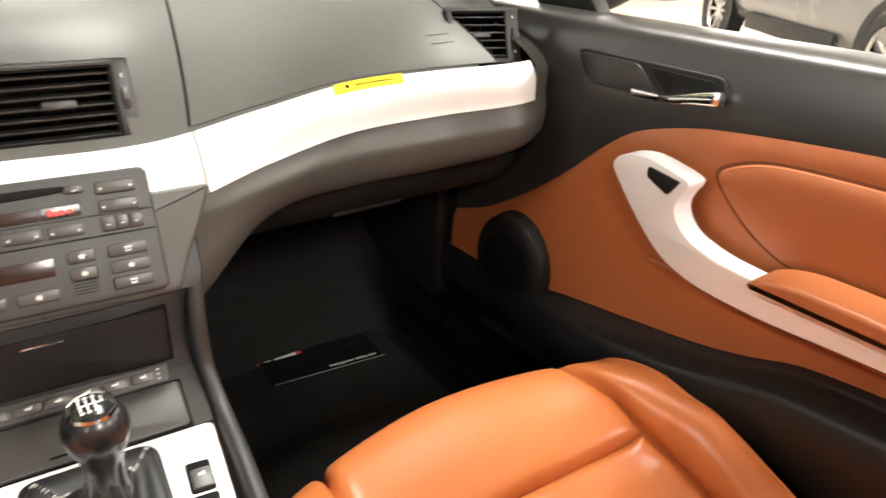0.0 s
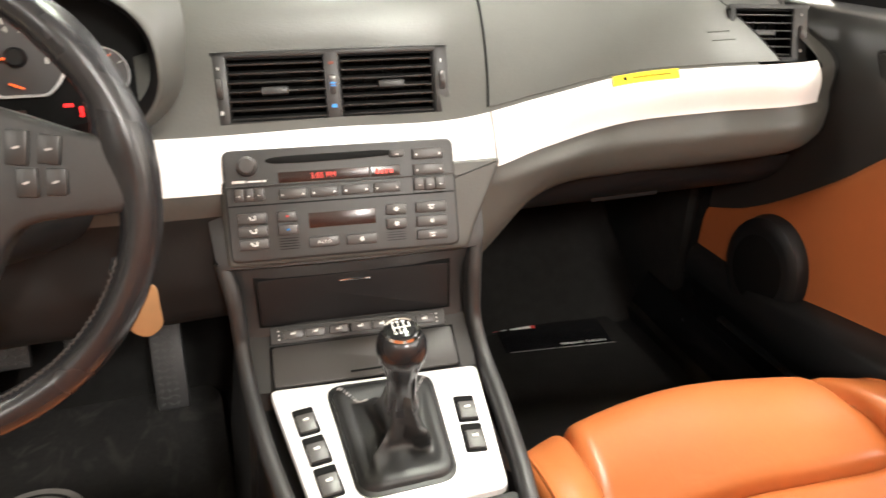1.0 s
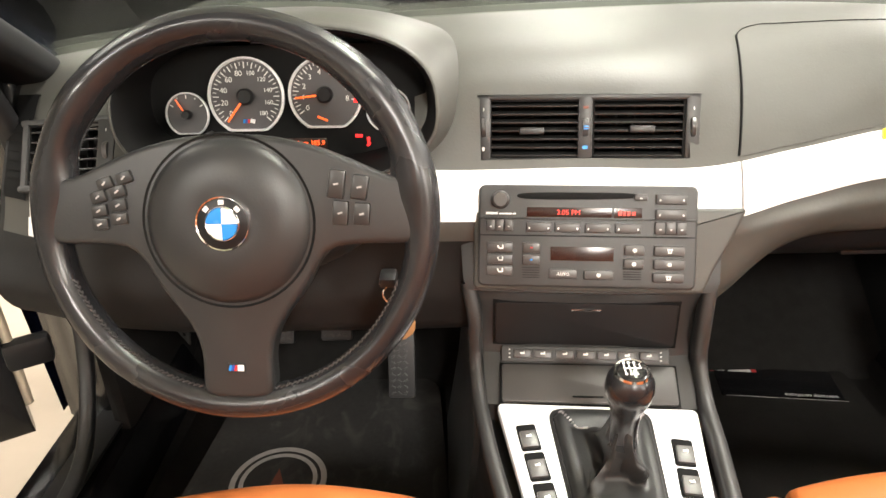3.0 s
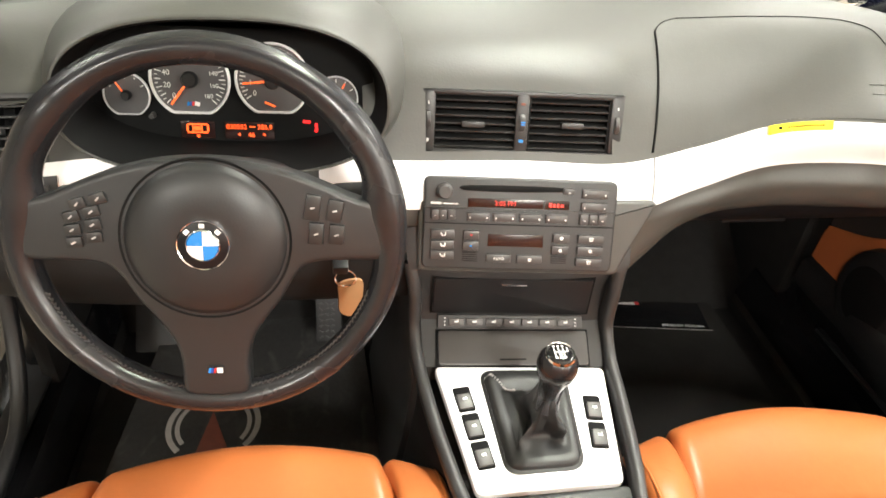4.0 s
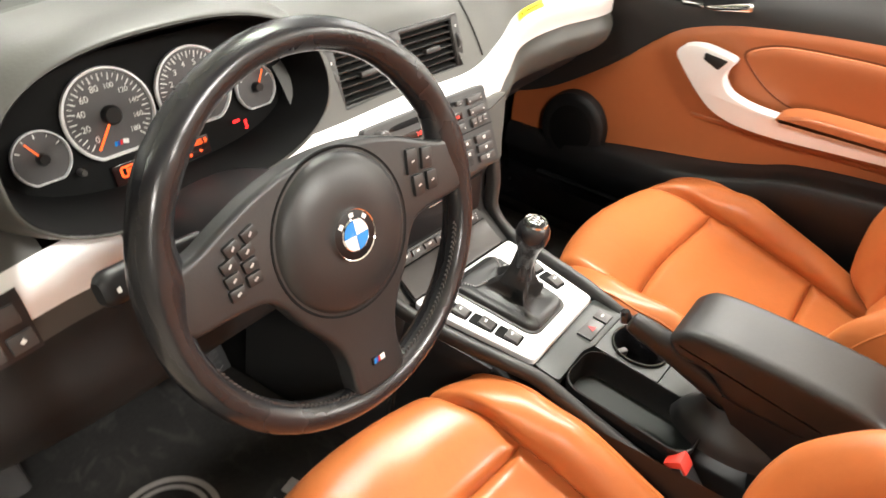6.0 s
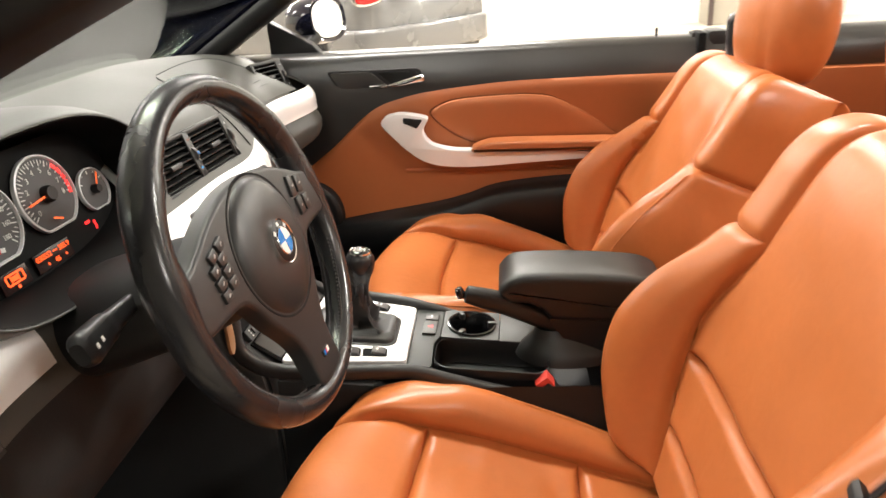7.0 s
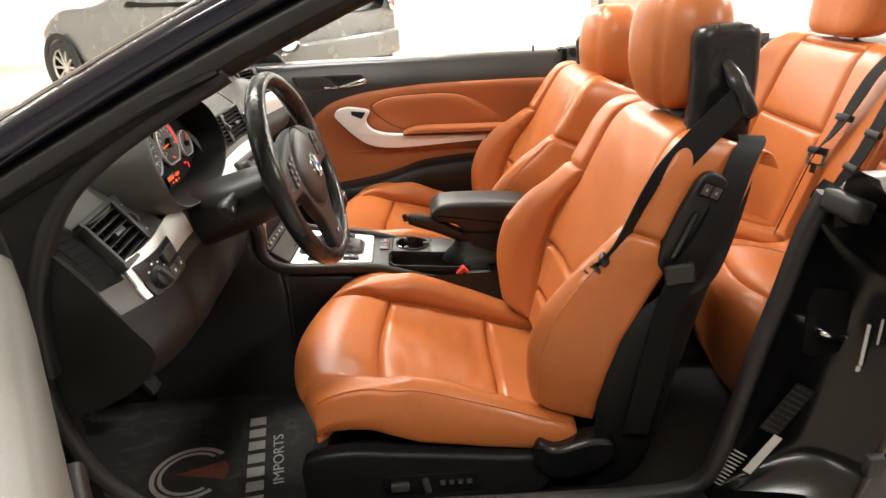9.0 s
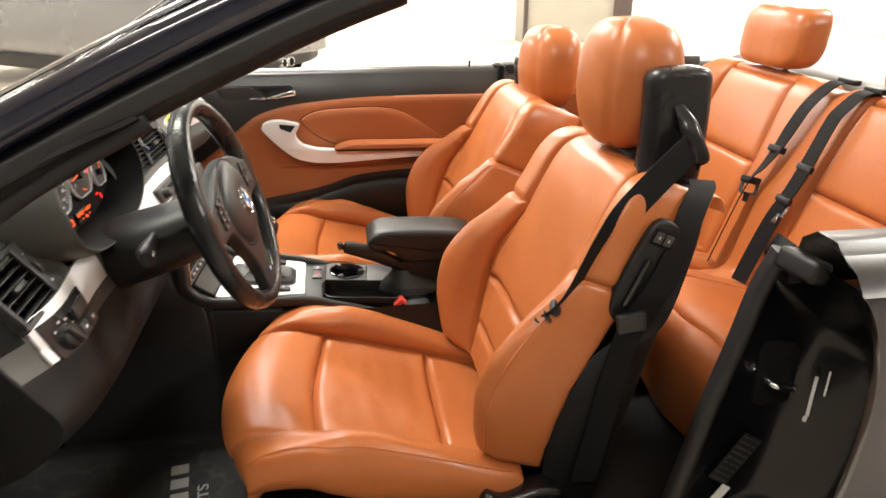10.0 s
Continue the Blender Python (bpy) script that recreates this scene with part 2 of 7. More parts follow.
def sheet(P, wrap_u=False, wrap_v=False, caps=False):
    """A mesh from an array of points, rows by columns."""
    P = np.asarray(P, float)
    nv, nu = P.shape[:2]
    bm = bmesh.new()
    V = [[bm.verts.new(P[j, i]) for i in range(nu)] for j in range(nv)]
    for j in range(nv if wrap_v else nv - 1):
        for i in range(nu if wrap_u else nu - 1):
            a, b, c, d = V[j][i], V[j][(i + 1) % nu], V[(j + 1) % nv][(i + 1) % nu], V[(j + 1) % nv][i]
            try:
                bm.faces.new((a, b, c, d))
            except ValueError:
                pass
    if caps:
        bm.faces.new(V[0][::-1])
        bm.faces.new(V[-1])
    return bm


def thick(bm, depth):
    """Gives a sheet a thickness against its normals."""
    bmesh.ops.recalc_face_normals(bm, faces=bm.faces)
    bmesh.ops.solidify(bm, geom=bm.faces[:], thickness=depth)
    return bm


def box(sx, sy, sz, bevel=0.0, m=None, seg=2):
    bm = bmesh.new()
    bmesh.ops.create_cube(bm, size=1)
    bmesh.ops.scale(bm, vec=(sx, sy, sz), verts=bm.verts)
    if bevel:
        bmesh.ops.bevel(bm, geom=bm.edges[:], offset=min(bevel, 0.49 * min(sx, sy, sz)), segments=seg, profile=0.6, affect="EDGES")
    if m is not None:
        bmesh.ops.transform(bm, matrix=m, verts=bm.verts)
    return bm


def prism(outline, depth, m=None, bevel=0.0, seg=2):
    """A 2D outline in xy, raised by depth along z, with its upper rim rounded."""
    bm = bmesh.new()
    f = bm.faces.new([bm.verts.new((x, y, 0)) for x, y in outline])
    if f.normal.z < 0:
        f.normal_flip()
    bm.normal_update()
    r = bmesh.ops.extrude_face_region(bm, geom=[f])
    top = [v for v in r["geom"] if isinstance(v, bmesh.types.BMVert)]
    bmesh.ops.translate(bm, verts=top, vec=(0, 0, depth))
    if bevel:
        ts = set(top)
        es = [e for e in bm.edges if e.verts[0] in ts and e.verts[1] in ts]
        bmesh.ops.bevel(bm, geom=es, offset=bevel, segments=seg, profile=0.6, affect="EDGES")
    if m is not None:
        bmesh.ops.transform(bm, matrix=m, verts=bm.verts)
    return bm


def rrect(w, h, r, n=4, cx=0.0, cy=0.0):
    pts = []
    for k, (sx, sy) in enumerate(((1, 1), (-1, 1), (-1, -1), (1, -1))):
        for i in range(n + 1):
            a = math.pi / 2 * (k + i / n)
            pts.append((cx + sx * (w / 2 - r) + r * math.cos(a), cy + sy * (h / 2 - r) + r * math.sin(a)))
    return pts


def ring(r, n=32, cx=0.0, cy=0.0, ry=None, a0=0.0):
    return [(cx + r * math.cos(a0 + 2 * math.pi * i / n), cy + (ry or r) * math.sin(a0 + 2 * math.pi * i / n)) for i in range(n)]


def lathe(profile, m=None, n=32, sy=1.0):
    """A surface of turning round z from (radius, height) pairs."""
    P = [[(r * math.cos(2 * math.pi * i / n), sy * r * math.sin(2 * math.pi * i / n), z) for i in range(n)] for r, z in profile]
    bm = sheet(P, wrap_u=True)
    bmesh.ops.remove_doubles(bm, verts=bm.verts, dist=1e-6)
    if m is not None:
        bmesh.ops.transform(bm, matrix=m, verts=bm.verts)
    return bm


def sweep(path, section, ups=None, closed=False, caps=True, scale=None):
    """A closed 2D section carried along a path of points."""
    p = np.array(path, float)
    n = len(p)
    P = []
    for i in range(n):
        a, b = (p[(i - 1) % n], p[(i + 1) % n]) if closed else (p[max(i - 1, 0)], p[min(i + 1, n - 1)])
        t = (b - a) / max(np.linalg.norm(b - a), 1e-9)
        up = np.array(ups[i] if ups is not None and len(ups) == n else (ups if ups is not None else (0, 0, 1)), float)
        s = np.cross(t, up)
        s /= max(np.linalg.norm(s), 1e-9)
        w = np.cross(s, t)
        k = 1 if scale is None else scale[i]
        P.append([p[i] + k * (x * s + y * w) for x, y in section])
    return sheet(P, wrap_u=True, wrap_v=closed, caps=caps and not closed)


def axes(origin, right, up):
    """A pose whose x runs along right, y along up and z out of the surface."""
    r = Vector(right).normalized()
    u = Vector(up)
    z = r.cross(u).normalized()
    u = z.cross(r)
    m = Matrix((r, u, z)).transposed().to_4x4()
    m.translation = Vector(origin)
    return m


def put(m, x, y, z=0.0, rot=0.0):
    return m @ Matrix.Translation((x, y, z)) @ Matrix.Rotation(rot, 4, "Z")


def at_grid(P, u, v):
    """A place on a point array at fractions u, v."""
    nv, nu = P.shape[:2]
    a, b = np.clip(np.asarray(v) * (nv - 1), 0, nv - 1.001), np.clip(np.asarray(u) * (nu - 1), 0, nu - 1.001)
    j, i = np.floor(a).astype(int), np.floor(b).astype(int)
    fa, fb = (a - j)[..., None], (b - i)[..., None]
    return (P[j, i] * (1 - fb) + P[j, i + 1] * fb) * (1 - fa) + (P[j + 1, i] * (1 - fb) + P[j + 1, i + 1] * fb) * fa


def padded(P, u0, u1, v0, v1, nu=36, nv=36, sink=0.017, soft=0.0060, puff=0.0, out=1, wrinkle=0.0, seed=0.0, sinks=(1, 1, 1, 1)):
    """An upholstered panel over part of a surface: its borders dip into the seams, and it has a back of its own."""
    s, t = np.meshgrid(np.linspace(0, 1, nu), np.linspace(0, 1, nv))
    # closer rows near the seams
    s, t = (0.5 - 0.5 * np.cos(np.pi * x) * (0.35 + 0.65 * np.abs(np.cos(np.pi * x))) for x in (s, t))
    v = v0 + (v1 - v0) * t
    a = u0(v) if callable(u0) else u0
    b = u1(v) if callable(u1) else u1
    u = a + (b - a) * s
    Q = at_grid(P, u, v)
    du, dv = np.gradient(Q, axis=1), np.gradient(Q, axis=0)
    N = np.cross(du, dv) * out
    N /= np.maximum(np.linalg.norm(N, axis=-1, keepdims=True), 1e-9)
    lu = np.cumsum(np.linalg.norm(np.diff(Q, axis=1, prepend=Q[:, :1]), axis=-1), axis=1)
    lv = np.cumsum(np.linalg.norm(np.diff(Q, axis=0, prepend=Q[:1]), axis=-1), axis=0)
    dips = [k * np.exp(-((d / soft) ** 1.3)) for k, d in zip(sinks, (lu, lu[:, -1:] - lu, lv, lv[-1:] - lv))]
    off = -sink * np.maximum.reduce(dips) + puff * np.sin(np.pi * s) ** 0.6 * np.sin(np.pi * t) ** 0.6
    if wrinkle:
        for j in range(nv):
            for i in range(nu):
                off[j, i] += wrinkle * noise.noise((Q[j, i, 0] * 14 + seed, Q[j, i, 1] * 30, Q[j, i, 2] * 20))
    return sheet(Q + N * off[..., None])


def pillow(outline, m, height, edge=0.006, rings=7, n=56, smooth_outline=True):
    """A softly raised panel inside a smooth closed outline."""
    o = crv(outline, n, closed=True) if smooth_outline else np.array(outline, float)
    c = o.mean(0)
    P = []
    for k in range(rings + 1):
        f = 1 - (k / rings) ** 1.6 * 0.98
        h = height * (1 - f**4) ** 0.5 if k else -edge
        P.append([(*(c + (q - c) * f), h) for q in o])
    bm = sheet(P, wrap_u=True)
    bmesh.ops.holes_fill(bm, edges=[e for e in bm.edges if e.is_boundary and all(abs(v.co.z - height) < height * 0.6 + 1e-6 and v.co.z > -edge / 2 for v in e.verts)])
    bmesh.ops.transform(bm, matrix=m, verts=bm.verts)
    return bm


def strap(path, width, thickness, across, n=40):
    """A flat belt along a smooth path; across: its wide direction at each control point."""
    p, a = crv(path, n), crv(across, n)
    P = []
    for i in range(n):
        t = p[min(i + 1, n - 1)] - p[max(i - 1, 0)]
        w = a[i] / np.linalg.norm(a[i])
        nrm = np.cross(t, w)
        nrm /= max(np.linalg.norm(nrm), 1e-9)
        w = w * width / 2
        h = nrm * thickness / 2
        P.append([p[i] - w - h, p[i] + w - h, p[i] + w + h, p[i] - w + h])
    return sheet(P, wrap_u=True, caps=True)


def lettering(name, words, size, m, material, parent, label="", depth=0.0004, align="CENTER"):
    cu = bpy.data.curves.new(name, "FONT")
    cu.body, cu.size, cu.extrude = words, size, depth
    cu.align_x, cu.align_y = align, "CENTER"
    tmp = new("tmp_text", cu)
    me = bpy.data.meshes.new_from_object(tmp.evaluated_get(bpy.context.evaluated_depsgraph_get()))
    bpy.data.objects.remove(tmp)
    bpy.data.curves.remove(cu)
    bm = bmesh.new()
    bm.from_mesh(me)
    bpy.data.meshes.remove(me)
    bmesh.ops.transform(bm, matrix=m, verts=bm.verts)
    return part(name, bm, material, parent, label, smooth=False)


def bars(m, spots, w, h, depth=0.0006):
    """Small printed bars at local spots, joined."""
    return join(*[box(s[2] if len(s) > 2 else w, s[3] if len(s) > 3 else h, depth, 0, put(m, s[0], s[1], depth / 2, s[4] if len(s) > 4 else 0)) for s in spots])

# ---- the garage ----
solo("ground", sheet([[(x, y, 0) for x in np.linspace(-8, 14, 12)] for y in np.linspace(-12, 12, 13)]), FLOOR, "beige concrete garage floor, worn and dusty", "floor", kind="structure")
solo("wall_east", join(box(0.2, 24, 4.2, 0, pose(10.4, 0, 2.1)), *[box(0.02, 0.05, 4.0, 0.006, pose(10.292, y, 2.05)) for y in np.arange(-11.6, 11.7, 0.42)]), WALL, "white panelled garage wall with upright ribs", "wall", kind="structure")
# unseen wall, its grey chosen to throw less light on the door side
solo("wall_west", box(0.2, 24, 4.2, 0, pose(-8.1, 0, 2.1)), WALL_UNSEEN, "plain garage wall out of view, greyed to bounce less light", "wall", kind="structure")
solo("wall_north", join(box(22.4, 0.2, 4.2, 0, pose(3, 12.1, 2.1)), *[box(0.05, 0.02, 4.0, 0.006, pose(x, 11.992, 2.05)) for x in np.arange(-7.6, 10.3, 0.42)]), WALL, "white panelled garage wall with upright ribs", "wall", kind="structure")
solo("wall_south", box(22.4, 0.2, 4.2, 0, pose(3, -12.1, 2.1)), WALL, "plain white garage wall", "wall", kind="structure")
solo("ceiling", box(22.8, 24.4, 0.2, 0, pose(3, 0, 4.3)), CEIL, "pale painted garage ceiling", "ceiling", kind="structure")
for y in (-4.05,):
    col = thing("column", (10.0, y, 0), "grey-beige steel column against the white wall", "column", "columns along the wall")
    part("shaft", box(0.5, 1.80, 4.2, 0.02, pose(10.03, y, 2.1)), COLUMN, col)
    part("edge_strip", box(0.05, 0.30, 4.2, 0.01, pose(9.752, y - 0.76, 2.1)), BROWNEDGE, col, "dark edge strip")
    part("edge_strip", box(0.05, 0.07, 4.2, 0.01, pose(9.752, y + 0.87, 2.1)), BROWNEDGE, col, "dark edge strip")
# all out of view; the added fill tubes get the same fitting
for x, y, k in TUBES:
    lamp = thing("ceiling_light", (x, y, TUBE_Z), "white fluorescent ceiling light hung in a row, unseen, some added as fill", "ceiling light", "rows of ceiling lights")
    part("housing", box(0.30, 1.9, 0.06, 0.012, pose(x, y, TUBE_Z + 0.09)), CEIL, lamp)
    for s in (-0.07, 0.07):
        part("tube", join(lathe([(0, -0.9), (0.018, -0.9), (0.018, 0.9), (0, 0.9)], pose(x + s, y, TUBE_Z + 0.035, 90), 12)), TUBE, lamp, "lit fluorescent tube")
    for s in (-0.8, 0.8):
        part("hanger", box(0.01, 0.01, 4.2 - TUBE_Z - 0.12, 0, pose(x, y + s, (4.2 + TUBE_Z + 0.12) / 2)), STEEL, lamp)
    ld = bpy.data.lights.new("tube_light", "AREA")
    ld.shape, ld.size, ld.size_y, ld.energy, ld.color = "RECTANGLE", 0.28, 1.85, TUBE_WATTS * k, (1.0, 0.955, 0.88)
    new("tube_light", ld).matrix_basis = pose(x, y, TUBE_Z - 0.01)

# ---- the car's shell ----
# footwells, tunnel and bulkheads
shell = thing("car_floor", (0, 0, 0.2), "black carpeted floor of an open convertible car", "car floor", kind="structure")
part("floor_pan", join(box(1.50, 2.5, 0.03, 0.01, pose(0, -0.35, 0.225)), box(1.5, 0.03, 0.62, 0.01, pose(0, 0.90, 0.52)), box(1.5, 0.5, 0.03, 0.01, pose(0, 0.78, 0.36, 38))), CARPET, shell)
part("rear_bulkhead", box(1.5, 0.03, 0.7, 0.01, pose(0, -1.56, 0.56)), CARPET, shell)
for s in (-1, 1):
    part("kick_panel", box(0.03, 0.52 if s < 0 else 0.36, 0.62, 0.02, pose(s * 0.735, 0.63 if s < 0 else 0.71, 0.54)), CARPET, shell)
    part("post_lining", box(0.03, 0.30, 0.68, 0.01, pose(s * 0.782, 0.58, 0.58)), CARPET, shell, "black lining of the front post")
    part("sill_carpet", sweep(crv([(s * 0.725, 0.62, 0.235), (s * 0.725, 0.3, 0.225), (s * 0.722, -0.2, 0.225), (s * 0.72, -0.75, 0.23)], 24), [(-0.045, -0.12), (0.045, -0.12), (0.045, 0.03), (0.02, 0.055), (-0.02, 0.05), (-0.045, 0.01)]), CARPET, shell, "black carpeted sill trim")


def sill(s):
    t = thing("door_sill", (s * 0.78, -0.1, 0.3), "glossy dark door sill with a scuffed black tread strip", "sill", "door sills", "structure")
    part("sill_body", sweep(crv([(s * 0.765, 0.62, 0.31), (s * 0.765, 0.2, 0.295), (s * 0.765, -0.4, 0.295), (s * 0.765, -0.80, 0.32)], 30), [(-0.07, -0.14), (0.07, -0.14), (0.075, -0.03), (0.05, 0.035), (0.0, 0.050), (-0.04, 0.058), (-0.065, 0.05)] if s > 0 else [(-0.075, -0.03), (-0.07, -0.14), (0.07, -0.14), (0.065, 0.05), (0.04, 0.058), (0.0, 0.050), (-0.05, 0.035)]), JAMB, t)
    part("tread_strip", box(0.050, 1.05, 0.008, 0.003, pose(s * 0.758, -0.12, 0.352)), RUBBER, t, "black tread strip")
    return t


for s in (-1, 1):
    sill(s)

# windscreen pillars: body-coloured outside, black trim and seal inside


def pillar(s):
    t = thing("windscreen_pillar", (s * 0.74, 0.5, 0.9), "dark slanted windscreen pillar with a rubber seal", "windscreen pillar", "windscreen pillars", "structure")
    line = [(-0.800, 0.68, 0.790), (-0.768, 0.50, 0.905), (-0.745, 0.39, 0.975), (-0.705, 0.12, 1.112), (-0.672, -0.10, 1.210), (-0.648, -0.225, 1.255)] if s < 0 else [(0.785, 0.70, 0.870), (0.752, 0.47, 1.010), (0.715, 0.20, 1.170), (0.680, -0.02, 1.280), (0.655, -0.16, 1.335)]
    mid = crv(line, 40)
    n = (0, 0.5, 0.86)
    part("outer_skin", sweep(mid + np.array([s * 0.012, 0.010, 0.024]), [(x * 1.0, y) for x, y in rrect(0.075, 0.046, 0.018)], n), PAINT, t, "dark blue painted skin")
    part("inner_trim", sweep(mid + np.array([-s * 0.008, -0.010, -0.018]), rrect(0.085, 0.048, 0.020), n), PILLAR, t)
    part("seal", sweep(mid + np.array([s * 0.034, -0.018, -0.010]), rrect(0.016, 0.026, 0.006), n), RUBBER, t, "black rubber seal")
    part("chrome_line", sweep(mid + np.array([s * 0.006, 0.034, 0.046]), rrect(0.006, 0.006, 0.002), n), CHROME, t, "thin bright glazing line")
    return t


for s in (-1, 1):
    pillar(s)
ws = [[(x, y + 0.05 * (1 - (x / 0.75) ** 2) + 0.03 * (x / 0.75), z + 0.034 * (x / 0.75)) for x in np.linspace(-w, w, 25)] for w, y, z in zip(np.linspace(0.775, 0.64, 12), np.linspace(0.74, -0.22, 12), crv([(0.875,), (0.985,), (1.09,), (1.19,), (1.275,)], 12)[:, 0])]
scr = solo("windscreen", thick(sheet(ws), 0.005), GLASS, "raked clear windscreen with a faint green tint", "windscreen", kind="structure")
scr.visible_shadow = False
solo("windscreen_header", sweep(crv([(-0.65, -0.235, 1.265), (-0.3, -0.195, 1.298), (0, -0.175, 1.318), (0.3, -0.17, 1.330), (0.655, -0.17, 1.340)], 24), rrect(0.07, 0.035, 0.013)), BLACK, "black header rail above the windscreen", "header rail", kind="structure")
solo("cowl", sheet([[(x, y, z) for x in np.linspace(-0.78, 0.78, 14)] for y, z in ((0.66, 0.895), (0.80, 0.875), (0.98, 0.86), (1.00, 0.60))]), BLACK, "black cowl panel at the foot of the windscreen", "cowl", kind="structure")

# ---- dashboard ----
# cross-sections from the windscreen foot over the top and down the face: (y, z) pairs
SECT = {
    -0.745: [(0.74, 0.895), (0.55, 0.940), (0.42, 0.938), (0.355, 0.888), (0.300, 0.822), (0.275, 0.782), (0.25, 0.745), (0.225, 0.69), (0.30, 0.62), (0.50, 0.56)],
    -0.66: [(0.76, 0.905), (0.56, 0.953), (0.41, 0.950), (0.315, 0.892), (0.262, 0.826), (0.240, 0.780), (0.223, 0.74), (0.215, 0.68), (0.28, 0.61), (0.50, 0.56)],
    -0.52: [(0.78, 0.915), (0.57, 0.965), (0.42, 0.962), (0.330, 0.905), (0.260, 0.836), (0.238, 0.784), (0.225, 0.74), (0.215, 0.67), (0.27, 0.60), (0.50, 0.56)],
    -0.36: [(0.80, 0.925), (0.58, 0.972), (0.45, 0.97), (0.36, 0.92), (0.262, 0.842), (0.236, 0.782), (0.226, 0.73), (0.220, 0.66), (0.27, 0.60), (0.50, 0.56)],
    -0.18: [(0.82, 0.930), (0.60, 0.978), (0.43, 0.972), (0.318, 0.935), (0.252, 0.835), (0.222, 0.778), (0.222, 0.73), (0.222, 0.66), (0.27, 0.60), (0.50, 0.56)],
    0.0: [(0.83, 0.935), (0.60, 0.980), (0.42, 0.972), (0.310, 0.935), (0.249, 0.835), (0.218, 0.777), (0.225, 0.73), (0.230, 0.66), (0.28, 0.60), (0.50, 0.56)],
    0.145: [(0.83, 0.935), (0.60, 0.980), (0.43, 0.972), (0.316, 0.932), (0.239, 0.836), (0.208, 0.775), (0.205, 0.74), (0.205, 0.66), (0.29, 0.62), (0.50, 0.58)],
    0.26: [(0.83, 0.935), (0.60, 0.980), (0.45, 0.968), (0.355, 0.925), (0.268, 0.846), (0.249, 0.787), (0.238, 0.760), (0.262, 0.715), (0.34, 0.70), (0.52, 0.66)],
    0.42: [(0.81, 0.928), (0.60, 0.975), (0.48, 0.965), (0.400, 0.925), (0.325, 0.853), (0.313, 0.790), (0.300, 0.755), (0.318, 0.712), (0.38, 0.70), (0.53, 0.67)],
    0.56: [(0.79, 0.920), (0.60, 0.966), (0.50, 0.958), (0.420, 0.925), (0.322, 0.856), (0.308, 0.795), (0.292, 0.760), (0.308, 0.716), (0.38, 0.70), (0.53, 0.67)],
    0.68: [(0.77, 0.912), (0.58, 0.955), (0.48, 0.950), (0.405, 0.925), (0.275, 0.866), (0.258, 0.812), (0.245, 0.780), (0.268, 0.740), (0.36, 0.72), (0.53, 0.68)],
    0.745: [(0.75, 0.900), (0.56, 0.945), (0.46, 0.940), (0.40, 0.91), (0.300, 0.866), (0.290, 0.815), (0.285, 0.785), (0.30, 0.745), (0.38, 0.72), (0.53, 0.68)],
}
SX = sorted(SECT)
_ctrl = np.array([[(x, y, z) for y, z in SECT[x]] for x in SX])
_rows = np.array([crv(c, 73) for c in _ctrl])
DX = np.linspace(SX[0], SX[-1], 150)


def dash_rows():
    """The dashboard's surface as an array: rows along the section, columns across the car."""
    out = np.zeros((73, len(DX), 3))
    for k in range(73):
        for a in range(3):
            col = _rows[:, k, a]
            slope = np.gradient(col, SX)
            i = np.clip(np.searchsorted(SX, DX) - 1, 0, len(SX) - 2)
            h = np.array(SX)[i + 1] - np.array(SX)[i]
            t = (DX - np.array(SX)[i]) / h
            out[k, :, a] = (1 + 2 * t) * (1 - t) ** 2 * col[i] + t * (1 - t) ** 2 * h * slope[i] + t * t * (3 - 2 * t) * col[i + 1] + t * t * (t - 1) * h * slope[i + 1]
    return out


DS = dash_rows()


def dash_u(x):
    return (x - SX[0]) / (SX[-1] - SX[0])


def dash_patch(x0, x1, k0, k1, lift, nu=60, nv=14, edge=0.0):
    """A skin over the dashboard between two x and two section fractions (0 to 9), raised by lift."""
    u, v = np.meshgrid(np.linspace(dash_u(x0), dash_u(x1), nu), np.linspace(k0 / 9, k1 / 9, nv))
    Q = at_grid(DS, u, v)
    N = np.cross(np.gradient(Q, axis=1), np.gradient(Q, axis=0))
    N /= np.maximum(np.linalg.norm(N, axis=-1, keepdims=True), 1e-9)
    N *= np.sign(-N[..., 1:2] * 0.8 + N[..., 2:3] * 0.5)
    return Q + N * lift


dash = thing("dashboard", (0, 0.5, 0.6), "dark grey soft-grained dashboard with a satin silver trim strip", "dashboard")
# the body stops short of the binnacle's mouth
body = sheet(DS)
# the lower rows are split off to take the shaded copy of the plastic
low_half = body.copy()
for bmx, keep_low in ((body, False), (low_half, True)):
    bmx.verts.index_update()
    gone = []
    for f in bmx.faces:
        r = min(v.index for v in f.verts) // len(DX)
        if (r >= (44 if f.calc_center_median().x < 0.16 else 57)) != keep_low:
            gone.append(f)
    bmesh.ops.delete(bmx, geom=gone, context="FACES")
bmesh.ops.delete(body, geom=[f for f in body.faces if -0.535 < f.calc_center_median().x < -0.205 and 0.835 < f.calc_center_median().z < 0.965 and f.calc_center_median().y < 0.50], context="FACES")
# openings behind the vents
bmesh.ops.delete(body, geom=[f for f in body.faces for c in (f.calc_center_median(),) if c.y < 0.42 and ((-0.122 < c.x < 0.128 and 0.850 < c.z < 0.914) or (-0.692 < c.x < -0.602 and 0.828 < c.z < 0.884) or (0.620 < c.x < 0.708 and 0.862 < c.z < 0.924))], context="FACES")
part("dash_body", body, DASH, dash)
# lower panel and end caps carry painted shade, not another plastic
part("dash_lower", low_half, DASH_SHADED, dash, "lower dashboard panel with its shade put into the colour")
